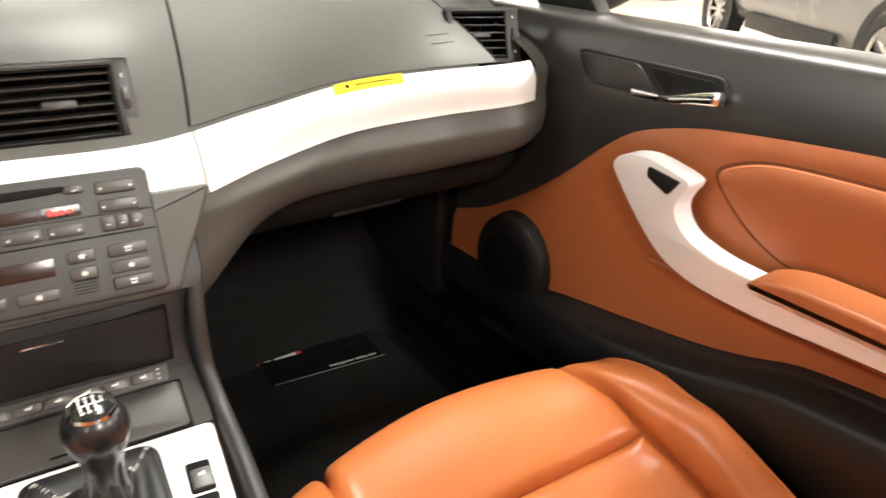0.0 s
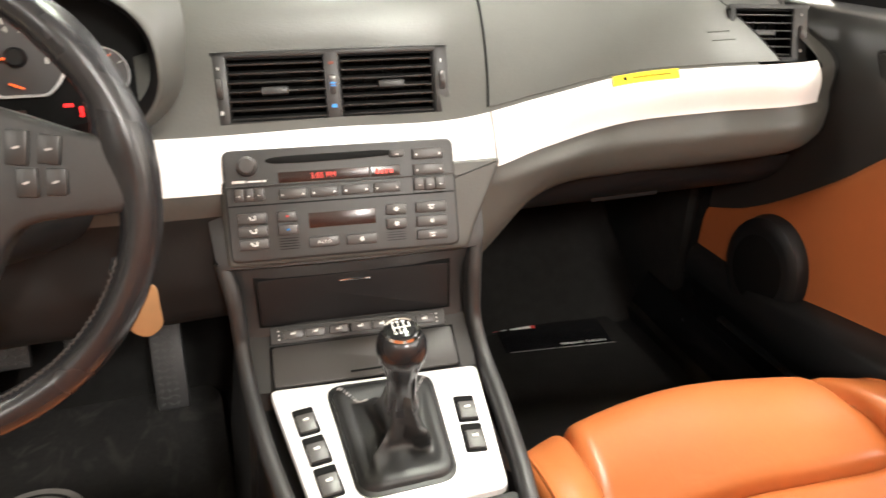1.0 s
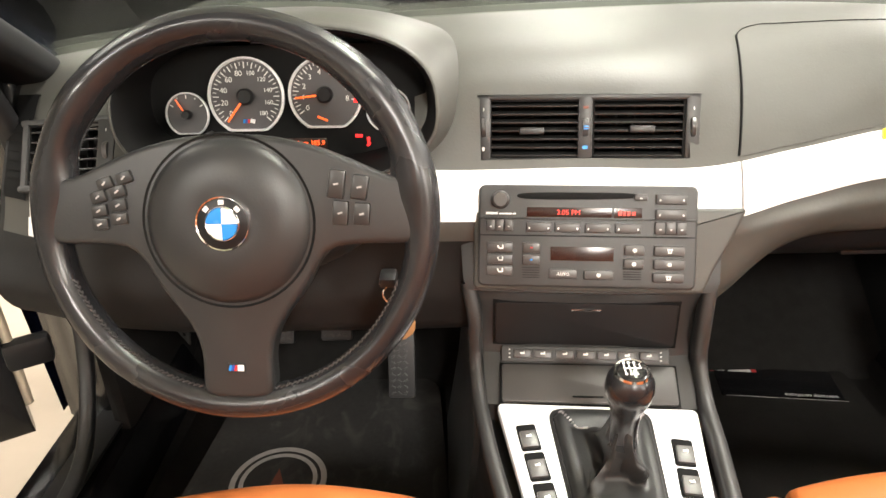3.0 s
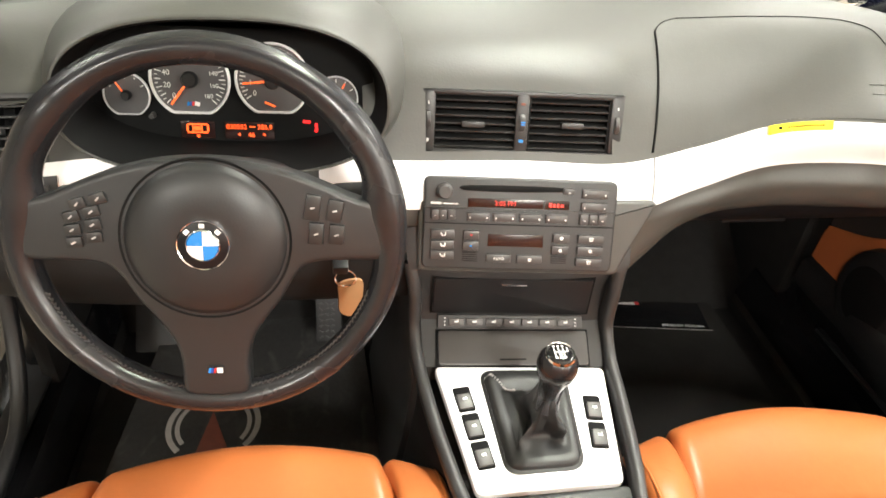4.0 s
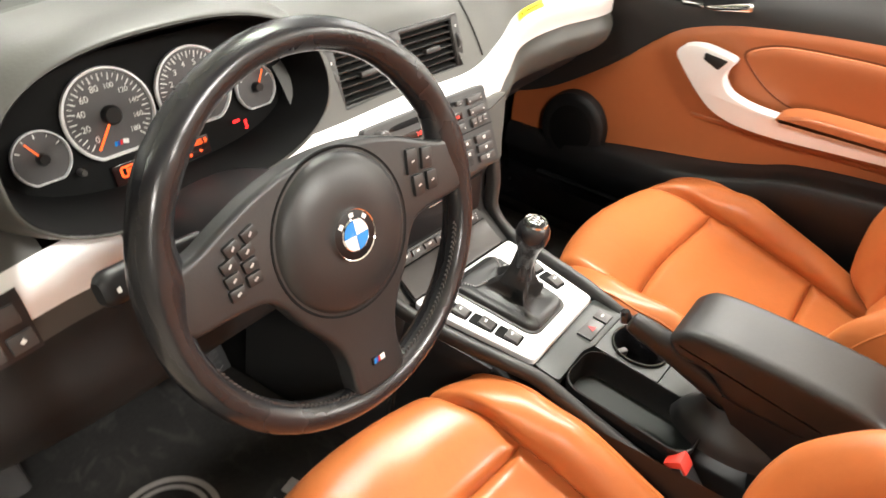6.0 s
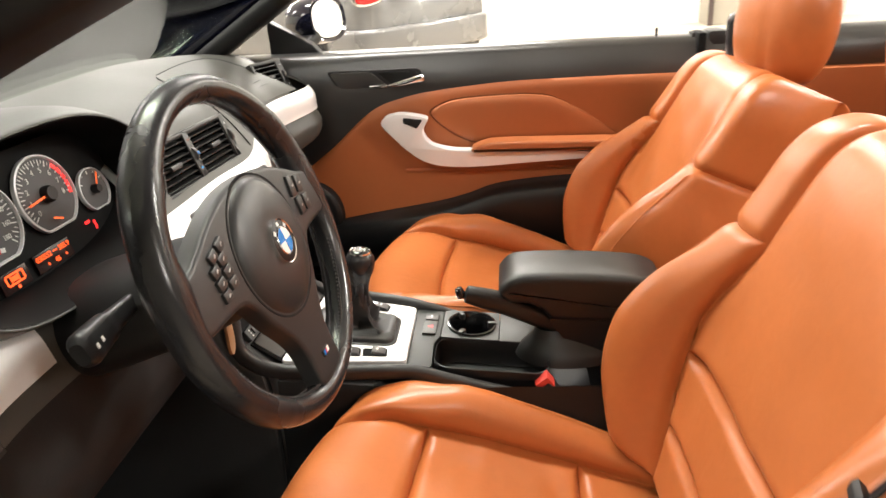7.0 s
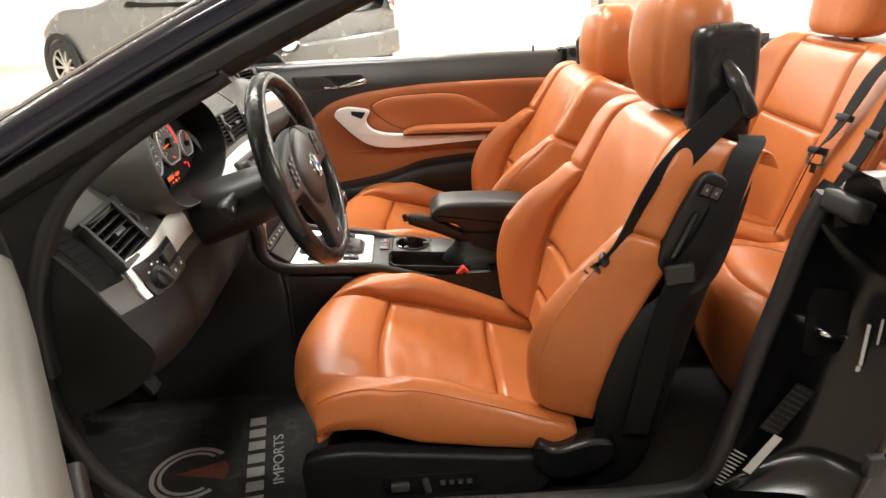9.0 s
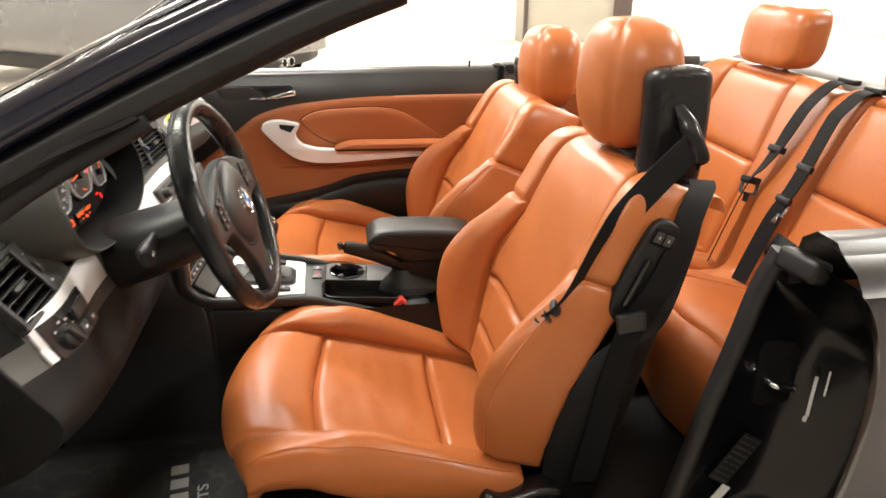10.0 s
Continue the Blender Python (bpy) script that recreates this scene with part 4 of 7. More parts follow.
# padded side rails of the stack that run down to the shifter plate
for s in (-1, 1):
    part("side_rail", sweep(crv([(0.004 + s * 0.148, 0.205 - 0.07 * s * 0.15, 0.700), (0.005 + s * 0.141, 0.192 - 0.01 * s, 0.655), (0.006 + s * 0.141, 0.190 - 0.01 * s, 0.60), (0.008 + s * 0.140, 0.150 - 0.008 * s, 0.562), (0.010 + s * 0.132, 0.07, 0.550), (0.012 + s * 0.118, -0.02, 0.540), (0.014 + s * 0.108, -0.07, 0.530), (0.015 + s * 0.106, -0.13, 0.510), (0.015 + s * 0.105, -0.22, 0.485), (0.015 + s * 0.104, -0.34, 0.462)], 56), rrect(0.018, 0.026, 0.008), (0, -0.7, 0.7)), PANEL, stack)

def inset(poly, r, n=5):
    """A polygon with rounded corners."""
    out, k = [], len(poly)
    for i in range(k):
        p, a, b = (np.array(poly[j % k], float) for j in (i, i - 1, i + 1))
        u, v = (a - p) / np.linalg.norm(a - p), (b - p) / np.linalg.norm(b - p)
        out += [tuple(p + u * r * (1 - t) ** 2 + v * r * t**2) for t in np.linspace(0, 1, n)]
    return out


RP = axes((-0.003, 0.2028, 0.7655), (0.257, -0.023, 0), (0, 0.047, 0.112))


def rx(cx):
    return (cx - 466) * 0.000311


def ry(cy):
    return (538 - cy) * 0.000322


part("panel_surround", prism(inset([(-0.133, 0.030), (0.186, 0.036), (0.166, -0.006), (0.148, -0.040), (0.138, -0.066), (-0.132, -0.066)], 0.008), 0.016, put(RP, 0, 0, -0.011), 0.005, 3), DASH, stack, "dark grey surround of the control panel")
radio = part("control_panel", prism(rrect(0.254, 0.1215, 0.008, 5), 0.016, put(RP, 0, 0, -0.004), 0.003, 3), PANEL, stack, "flat panel with radio and climate controls")
Z0 = 0.0121
part("panel_gap", box(0.250, 0.0016, 0.0008, 0, put(RP, 0, ry(536), Z0)), SOOT, radio)
part("panel_crease", box(0.253, 0.0022, 0.0024, 0.001, put(RP, 0, ry(473), Z0 + 0.0006)), PANEL, radio, "raised crease across the panel")
part("volume_knob", lathe([(0, 0.016), (0.0075, 0.016), (0.0095, 0.014), (0.0102, 0.002), (0.0115, 0.0)], put(RP, rx(141), ry(404), Z0 - 0.001), 28), BUTTON, radio, "round volume knob")
part("disc_slot", prism(crv([(-0.063, 0.003), (0, 0.0042), (0.062, 0.0036), (0.0625, -0.002), (0.0, -0.0042), (-0.063, -0.0036)], 40, closed=True).tolist(), 0.0012, put(RP, rx(430), ry(389), Z0 - 0.0006), 0.0004), SOOT, radio, "dark disc slot")
part("display", box(0.1335, 0.0115, 0.0012, 0.0004, put(RP, rx(456), ry(449), Z0)), LCDGLASS, radio, "dark red radio display")
part("display_divider", box(0.0022, 0.0115, 0.002, 0.0004, put(RP, rx(563), ry(449), Z0)), PANEL, radio)
lettering("clock_digits", "3:05 PM", 0.0085, put(RP, rx(398), ry(450), Z0 + 0.0008), RADIOLCD, radio, "lit red clock digits")
part("station_marks", bars(put(RP, 0, 0, Z0 + 0.0006), [(rx(590), ry(449), 0.004, 0.006), (rx(606), ry(451), 0.003, 0.005), (rx(622), ry(451), 0.003, 0.005), (rx(640), ry(451), 0.004, 0.004)], 0.004, 0.005), RADIOLCD, radio, "lit red marks")
part("maker_print", bars(put(RP, 0, 0, Z0), [(rx(108), ry(455), 0.014, 0.0028), (rx(160), ry(456), 0.015, 0.0018), (rx(194), ry(456), 0.004, 0.0018)], 0.01, 0.002, 0.0004), WHITE, radio, "small white print")


def keycap(cx, cy, w, h, mark="dash", lit=None):
    k = part("button", box(w * 0.000311, h * 0.000322, 0.006, 0.0016, put(RP, rx(cx), ry(cy), Z0 + 0.0016)), BUTTON, radio)
    zt = Z0 + 0.0046
    if mark == "dash":
        part("button_mark", box(w * 0.000311 * 0.22, 0.0010, 0.0006, 0, put(RP, rx(cx), ry(cy) - 0.0015, zt)), WHITE, k)
    elif mark == "ends":
        for q in (-1, 1):
            part("button_mark", box(0.0018, 0.0022, 0.0006, 0, put(RP, rx(cx) + q * w * 0.000311 * 0.38, ry(cy) - 0.001, zt)), WHITE, k)
    elif mark == "fan":
        part("button_mark", bars(put(RP, rx(cx), ry(cy), zt), [(0, 0, 0.0052, 0.0014, a) for a in (0.2, 1.25, 2.3)], 0.005, 0.0014), WHITE, k)
    elif mark == "seat":
        part("button_mark", bars(put(RP, rx(cx), ry(cy), zt), [(0.001, -0.0012, 0.005, 0.0014), (0.0034, 0.0008, 0.0014, 0.0046), (-0.002, 0.001, 0.0016, 0.003, 0.5)], 0.005, 0.0014), WHITE, k)
    elif mark == "screen":
        part("button_mark", bars(put(RP, rx(cx), ry(cy), zt), [(0, 0.0018, 0.0066, 0.0012), (0, -0.0020, 0.0046, 0.0012), (-0.0016, 0, 0.001, 0.003), (0.0016, 0, 0.001, 0.003)], 0.005, 0.0014), WHITE, k)
    elif mark in ("red", "blue"):
        part("button_mark", box(0.003, 0.002, 0.0006, 0, put(RP, rx(cx), ry(cy), zt)), REDPRINT if mark == "red" else BLUEPRINT, k)
    return k


keycap(664, 391, 48, 24)
keycap(776, 398, 112, 36, "ends")
keycap(776, 452, 112, 36, "ends")
for cx in (105, 138, 173):
    keycap(cx, 499, 33, 42)
for cx in (737, 776, 815):
    keycap(cx, 503, 38, 44)
for cx in (287, 396, 508, 620):
    keycap(cx, 505, 94, 34, "ends")
for cy in (580, 624, 667):
    keycap(141, cy, 98, 36, "seat")
keycap(261, 580, 66, 36, "red")
keycap(261, 625, 66, 36, "blue")
part("climate_display", box(0.0735, 0.0165, 0.0012, 0.0005, put(RP, rx(452), ry(601), Z0)), LCDGLASS, radio, "dark climate display")
kk = keycap(382, 675, 104, 34, "")
lettering("button_word", "AUTO", 0.0052, put(RP, rx(382), ry(676), Z0 + 0.0046), WHITE, kk)
keycap(515, 677, 108, 34, "fan")
keycap(646, 584, 72, 36, "fan")
keycap(644, 634, 72, 36, "fan")
keycap(774, 585, 112, 36, "screen")
keycap(774, 634, 112, 36, "fan")
keycap(772, 682, 112, 34, "screen")
for cx in (260, 641):
    for k in range(5):
        part("grille_slot", box(0.0205, 0.0009, 0.0006, 0, put(RP, rx(cx), ry(655 + k * 9), Z0)), SOOT, radio)

# cubby lid, switch row and ashtray lid
CM = axes((0.004, 0.2065, 0.645), (0.24, -0.018, 0), (0, 0.0, 1))
cub = part("cubby_lid", prism(rrect(0.226, 0.062, 0.004), 0.008, put(CM, 0, 0, 0.003), 0.002), PILLAR, stack, "dark storage cubby lid")
part("cubby_gap", box(0.2325, 0.0685, 0.003, 0.0008, put(CM, 0, 0, 0.0065)), SOOT, stack)
part("finger_tab", box(0.036, 0.0022, 0.003, 0.0008, put(CM, 0.0, 0.0225, 0.012)), CHROME, cub, "thin bright finger tab")
SM = axes((0.004, 0.193, 0.6005), (0.24, -0.018, 0), (0, 0.022, 0.030))
row = part("switch_strip", prism(rrect(0.212, 0.0205, 0.003), 0.008, put(SM, 0, 0, 0.0), 0.002), PANEL, stack)
for i, x in enumerate((-0.079, -0.053, -0.025, 0.001, 0.027, 0.053, 0.080)):
    k = part("switch", box(0.0225, 0.0105, 0.005, 0.0014, put(SM, x, 0, 0.0095)), BUTTON, row)
    part("switch_mark", bars(put(SM, x, 0.0005, 0.0118), [(0, 0, 0.006, 0.0022), (0.0022, 0.0016, 0.0014, 0.002)], 0.005, 0.002), WHITE, k)
part("switch_lamps", bars(put(SM, 0, 0, 0.008), [(s * 0.0955, y) for s in (-1, 1) for y in (-0.005, 0, 0.005)], 0.002, 0.0016), WHITE, row)
AM = axes((0.006, 0.166, 0.5705), (0.24, -0.015, 0), (0, 0.045, 0.030))
ash = part("ashtray_lid", prism(rrect(0.218, 0.050, 0.004), 0.008, put(AM, 0, 0, 0.004), 0.002), BUTTON, stack, "grey ashtray lid")
part("ashtray_gap", box(0.224, 0.0555, 0.003, 0.0006, put(AM, 0, 0, 0.0062)), SOOT, stack)
part("lid_slot", box(0.038, 0.0022, 0.002, 0.0004, put(AM, -0.002, -0.017, 0.0120)), SOOT, ash)

# shifter plate
PM = axes((0.010, 0.045, 0.5515), (1, -0.02, -0.02), (0, 1, 0.095))
plate_out = [(-0.1235, 0.098), (0.1235, 0.090), (0.0985, -0.092), (-0.0905, -0.100)]


plate = part("shifter_plate", prism(inset(plate_out, 0.010), 0.010, put(PM, 0, 0, -0.008), 0.003, 3), ALU, stack, "satin silver shifter plate")
boot_out = [(-0.062, 0.088), (0.064, 0.086), (0.054, -0.072), (-0.050, -0.076)]
frame_out, frame_in = inset(boot_out, 0.022, 8), inset([(x * 0.93, y * 0.94) for x, y in boot_out], 0.020, 8)
part("boot_frame", sheet([[(PM @ Vector((x, y, z))) for x, y in o] for o, z in ((frame_out, 0.001), (frame_out, 0.0032), (frame_in, 0.0045), (frame_in, -0.002))], wrap_u=True), BOOT, stack, "black leather boot frame", angle=60)
base_ring = np.array(crv(frame_in, 56, closed=True))
top = Vector((0.019, 0.027, 0.693))
pl = PM.inverted() @ top
boot_rows = []
for k, (f, h) in enumerate(((1.0, 0.0035), (0.95, 0.010), (0.82, 0.012), (0.68, 0.011), (0.54, 0.012), (0.43, 0.017), (0.39, 0.028), (0.32, 0.037), (0.27, 0.052), (0.245, 0.072), (0.235, 0.094))):
    rr = []
    shift = 0.8 * min(1, h / 0.04) + 0.2 * max(0, (h - 0.03) / 0.11)
    for i, q in enumerate(base_ring):
        a = math.atan2(q[1], q[0])
        q = q * (1 - 0.25 * max(0, k - 5) / 5 * (abs(q[1]) > abs(q[0]) * 1.1))
        c = np.array([pl.x, pl.y]) * shift
        wob = (math.sin(a * 4 + 1.0 + k * 0.7) * 0.55 + math.sin(a * 7 + k * 1.3) * 0.35) * (0.0, 0.001, 0.003, 0.007, 0.013, 0.015, 0.012, 0.008, 0.005, 0.002, 0.0)[k]
        g = f + wob / max(np.linalg.norm(q), 0.02)
        rr.append(PM @ Vector((c[0] + q[0] * g, c[1] + q[1] * g, h + wob * 0.6)))
    boot_rows.append(rr)
part("shift_boot", sheet(crv(np.array(boot_rows), 34), wrap_u=True), BOOT, stack, "creased black leather shift boot")
stitch = []
for a in (0.9, 2.25):
    for off in (-0.0016, 0.0016):
        for k in np.linspace(0.9, 5.2, 20):
            j = int(k / 10 * 33)
            rows_np = crv(np.array(boot_rows), 34)
            i = int((a + off * 14) / (2 * math.pi) * 56) % 56
            stitch.append(box(0.0026, 0.0011, 0.0010, 0, Matrix.Translation(Vector(rows_np[j, i]) + Vector((0, 0, 0.0012))) @ Matrix.Rotation(1.2, 4, "Z")))
part("boot_stitching", join(*stitch), GREYPRINT, stack, "double row of stitching")["kind"] = "stuff"
ax = (Vector(top) - (PM @ Vector((pl.x * 0.8, pl.y * 0.8, 0.03)))).normalized()
KM = axes(top - ax * 0.045, (1, 0, 0), ax.cross(Vector((1, 0, 0))))
knob = part("gear_knob", lathe([(0.0, 0.052), (0.012, 0.0515), (0.019, 0.047), (0.0242, 0.038), (0.0255, 0.028), (0.0235, 0.016), (0.0185, 0.003), (0.0155, -0.010), (0.0150, -0.03), (0.017, -0.045), (0.018, -0.05)], KM, 36), WHEEL, stack, "black leather gear knob")
part("knob_cap", lathe([(0.0, 0.0535), (0.013, 0.0530), (0.0165, 0.0500)], KM, 32), GLOSS, knob, "glossy black cap with a shift pattern")
part("knob_ring", lathe([(0.0165, 0.0498), (0.0176, 0.0510), (0.0186, 0.0482)], KM, 32), CHROME, knob, "chrome ring")
part("shift_pattern", bars(put(KM, 0, 0, 0.0533), [(0, 0, 0.018, 0.0012), (-0.008, 0, 0.0012, 0.012), (-0.0027, 0, 0.0012, 0.012), (0.0027, 0, 0.0012, 0.012), (0.008, 0.003, 0.0012, 0.007)] + [(x, y, 0.0026, 0.0022) for x in (-0.0075, -0.0025, 0.003) for y in (-0.0085, 0.0085)], 0.01, 0.001, 0.0006), WHITE, knob)
for x, y, rot in ((-0.088, 0.040, 0.14), (-0.0815, -0.003, 0.14), (-0.075, -0.046, 0.14), (0.088, 0.020, -0.11), (0.0835, -0.023, -0.11)):
    w = part("window_switch_well", prism(rrect(0.0235, 0.0400, 0.003), 0.0012, put(PM, x, y, 0.0022, rot), 0.0004), SOOT, plate)
    k = part("window_switch", box(0.0195, 0.0225, 0.007, 0.002, put(PM, x, y - 0.006, 0.0055, rot) @ Matrix.Rotation(0.16, 4, "X")), BUTTON, w)
    part("switch_mark", bars(put(PM, x, y - 0.005, 0.0098, rot), [(0, 0.001, 0.006, 0.0028), (0.002, 0.0026, 0.0014, 0.002)], 0.006, 0.003, 0.0008), WHITE, k)

# rear console: hazard switches, cup holder, tray, hand brake, armrest
RM = axes((0.016, -0.155, 0.524), (1, -0.02, 0), (0, 1, 0.075))
GREENISH = mat("grey_green_plastic", (0.026, 0.030, 0.028), 0.42, var=0.1, scale=10, grain=0.06, grain_scale=800)
rear_top = part("rear_console_top", prism(inset([(-0.094, 0.106), (0.098, 0.110), (0.101, 0.056), (0.004, 0.056), (-0.02, 0.064), (-0.096, 0.060)], 0.008), 0.016, put(RM, 0, 0, -0.014), 0.003), GREENISH, stack, "grey-green plastic rear console top")
CX, CY = 0.053, 0.004
rim_o, rim_i = [], []
for k in range(64):
    a = 2 * math.pi * k / 64
    d = Vector((math.cos(a), math.sin(a)))
    t = min([(q - c) / v for q, c, v in ((0.102, CX, d.x), (0.002, CX, d.x), (0.0555, CY, d.y), (-0.046, CY, d.y)) if abs(v) > 1e-6 and (q - c) / v > 0])
    rim_o.append((CX + d.x * t, CY + d.y * t))
    rim_i.append((CX + d.x * 0.0445, CY + d.y * 0.0445))
part("cup_surround", sheet([[put(RM, x, y, z) @ Vector((0, 0, 0)) for x, y in o] for o, z in ((rim_o, -0.014), (rim_o, 0.0018), (rim_i, 0.0018), (rim_i, -0.010))], wrap_u=True), GREENISH, rear_top)
part("rear_strip", box(0.100, 0.085, 0.016, 0.003, put(RM, 0.052, -0.0895, -0.0062)), GREENISH, rear_top)
hz = part("hazard_switch", box(0.046, 0.024, 0.006, 0.0015, put(RM, 0.028, 0.077, 0.003)), BUTTON, rear_top, "hazard switch with a red triangle")
tri = bmesh.new()
tri.faces.new([tri.verts.new(put(RM, 0.028, 0.077, 0.0066) @ Vector(q)) for q in ((-0.006, -0.005, 0), (0.006, -0.005, 0), (0, 0.006, 0))])
part("red_triangle", thick(tri, 0.0005), REDPRINT, hz, "red triangle")
lk = part("lock_switch", box(0.022, 0.024, 0.006, 0.0015, put(RM, 0.066, 0.077, 0.003)), BUTTON, rear_top)
part("switch_mark", box(0.007, 0.003, 0.0006, 0, put(RM, 0.066, 0.078, 0.0064)), WHITE, lk)
cup = part("cup_holder", lathe([(0.0448, 0.003), (0.044, 0.0065), (0.041, 0.007), (0.0385, 0.004), (0.037, -0.048), (0.0, -0.048)], put(RM, CX, CY, -0.001), 40), GLOSS, rear_top, "round black cup holder")
for a in (0.6, 2.7, 4.8):
    part("cup_grip", box(0.016, 0.010, 0.012, 0.003, put(RM, CX + 0.037 * math.cos(a), CY + 0.037 * math.sin(a), 0.002, a)), BUTTON, cup)
tp = part("tray_pocket", sheet([[put(RM, -0.047, -0.036, 0) @ Vector((x * f, y * (1 - (1 - f) * 0.4), z)) for x, y in rrect(0.096, 0.192, 0.030, 8)] for f, z in ((1.0, -0.012), (1.0, 0.0018), (0.96, 0.0030), (0.93, 0.0), (0.90, -0.02), (0.86, -0.040), (0.80, -0.044))], wrap_u=True), BLACK, rear_top, "dark oblong storage tray")
part("tray_floor", prism([(x * 0.84, y * 0.94) for x, y in rrect(0.096, 0.192, 0.030, 8)], 0.002, put(RM, -0.047, -0.036, -0.044)), GREENISH, tp, "grey-green tray floor")
hb = part("hand_brake", sweep(crv([(0.012, -0.33, 0.545), (0.004, -0.27, 0.575), (-0.002, -0.21, 0.606), (-0.006, -0.165, 0.622), (-0.007, -0.148, 0.627)], 26), rrect(0.032, 0.036, 0.014, 5), scale=np.r_[np.linspace(0.8, 1.0, 14), np.linspace(1.0, 0.78, 10), 0.6, 0.4]), BOOT, stack, "black hand brake lever")
part("brake_button", lathe([(0, 0.010), (0.006, 0.010), (0.008, 0.004), (0.008, -0.006)], axes((-0.008, -0.141, 0.628), (1, 0, 0), (0, 0.3, 0.95)) @ Matrix.Rotation(math.pi / 2, 4, "X") @ Matrix.Rotation(math.pi, 4, "X"), 16), GLOSS, hb)
part("brake_boot", sheet(crv(np.array([[(0.008 + 0.055 * f * math.cos(a), -0.315 + dy + 0.085 * f * math.sin(a), z) for a in np.linspace(0, 2 * math.pi, 33)[:-1]] for f, z, dy in ((1.0, 0.505, 0), (0.85, 0.522, 0.004), (0.55, 0.540, 0.012), (0.35, 0.556, 0.02))]), 16), wrap_u=True), BOOT, stack, "soft black brake boot")
arm = thing("armrest", (0.045, -0.40, 0.5), "black leather folding centre armrest", "armrest")
prof = crv([(-0.205, 0.632), (-0.212, 0.648), (-0.235, 0.662), (-0.30, 0.664), (-0.38, 0.660), (-0.445, 0.652), (-0.474, 0.632), (-0.474, 0.590), (-0.45, 0.578), (-0.36, 0.577), (-0.300, 0.580), (-0.282, 0.590), (-0.270, 0.604), (-0.250, 0.611), (-0.222, 0.614)], 60, closed=True)
part("armrest_pad", join(prism([(y, z) for y, z in prof], 0.058, axes((0.035, 0, 0), (0, 1, 0), (0, 0, 1)), 0.016, 6), prism([(-y, z) for y, z in prof], 0.058, axes((0.035, 0, 0), (0, -1, 0), (0, 0, 1)), 0.016, 6)), BOOT, arm, "padded black leather lid")
bin_out = inset([(-0.284, 0.584), (-0.318, 0.535), (-0.350, 0.490), (-0.362, 0.430), (-0.480, 0.430), (-0.478, 0.584)], 0.012, 4)
part("armrest_bin", prism([(y, z) for y, z in bin_out], 0.104, put(axes((0.035, 0, 0), (0, 1, 0), (0, 0, 1)), 0, 0, -0.052), 0.005, 2), BLACK, arm, "black plastic storage bin under the lid")
for xb, s in ((-0.082, 1), (0.118, -1)):
    bk = thing("belt_buckle", (xb, -0.30, 0.42), "black belt buckle with a red release button", "belt buckle", "front belt buckles")
    mb = axes((xb, -0.287, 0.487), (1, 0, 0), (0, 0.62, 0.78))
    part("buckle_body", box(0.032, 0.075, 0.024, 0.006, put(mb, 0, -0.015)), BLACK, bk)
    part("release_button", box(0.026, 0.022, 0.026, 0.004, put(mb, 0, 0.020, 0.002)), REDPLASTIC, bk, "red release button")
    part("stalk", box(0.022, 0.10, 0.008, 0.003, put(mb, 0, -0.09)), BLACK, bk)

# ---- air vents ----


def louvre_vent(m, w, h, slats, tilt, tab=None, label=""):
    """Frame, dark well and slats of one vent opening in the plane of m."""
    well = part("vent_well", join(box(w, h, 0.004, 0, put(m, 0, 0, -0.040)), box(w, 0.003, 0.040, 0, put(m, 0, h / 2, -0.020)), box(w, 0.003, 0.040, 0, put(m, 0, -h / 2, -0.020)), box(0.003, h, 0.040, 0, put(m, w / 2, 0, -0.020)), box(0.003, h, 0.040, 0, put(m, -w / 2, 0, -0.020))), SOOT, dash, label)
    for i in range(slats):
        y = (i + 0.5) / slats * h - h / 2
        part("slat", box(w - 0.002, 0.0022, 0.014, 0.0008, put(m, 0, y, -0.007) @ Matrix.Rotation(tilt, 4, "X")), BUTTONDARK, well)
    for i in range(5):
        part("rear_vane", box(0.0016, h, 0.010, 0, put(m, (i + 0.5) / 5 * w - w / 2, 0, -0.026)), SOOT, well)
    if tab:
        part("vent_tab", box(0.030, 0.0085, 0.012, 0.002, put(m, tab[0], tab[1], 0.0005)), BUTTONDARK, well)
    return well


VM = axes((0.0045, 0.2735, 0.8765), (0.271, -0.020, 0), (0, 0.028, 0.080))
vent_face = []
for x0, x1 in ((-0.134, -0.1165), (-0.0105, 0.0065), (0.1165, 0.134)):
    vent_face.append(box(x1 - x0, 0.0845, 0.012, 0.003, put(VM, (x0 + x1) / 2, 0, -0.002)))
for y in (0.0385, -0.0385):
    vent_face.append(box(0.267, 0.0075, 0.012, 0.003, put(VM, 0, y, -0.002)))
part("centre_vent_frame", join(*vent_face), BUTTONDARK, dash, "dark frame round the twin vents")
for xx, tb in ((-0.0635, (-0.003, -0.002)), (0.0615, (0.004, 0.0)), ):
    louvre_vent(put(VM, xx, 0, 0.001), 0.108, 0.070, 7, 0.35, tb)
for xx in (-0.1255, 0.1255):
    part("vent_wheel", lathe([(0, -0.003), (0.0125, -0.003), (0.0135, -0.002), (0.0135, 0.002), (0.0125, 0.003), (0, 0.003)], put(VM, xx, 0.002, -0.003) @ Matrix.Rotation(math.pi / 2, 4, "Y"), 24), BUTTON, dash, "ribbed vent wheel")
    part("vent_mark", bars(put(VM, xx, 0, 0.004), [(0, 0.024, 0.0012, 0.004), (0, -0.024, 0.003, 0.0045)], 0.002, 0.004), WHITE, dash)
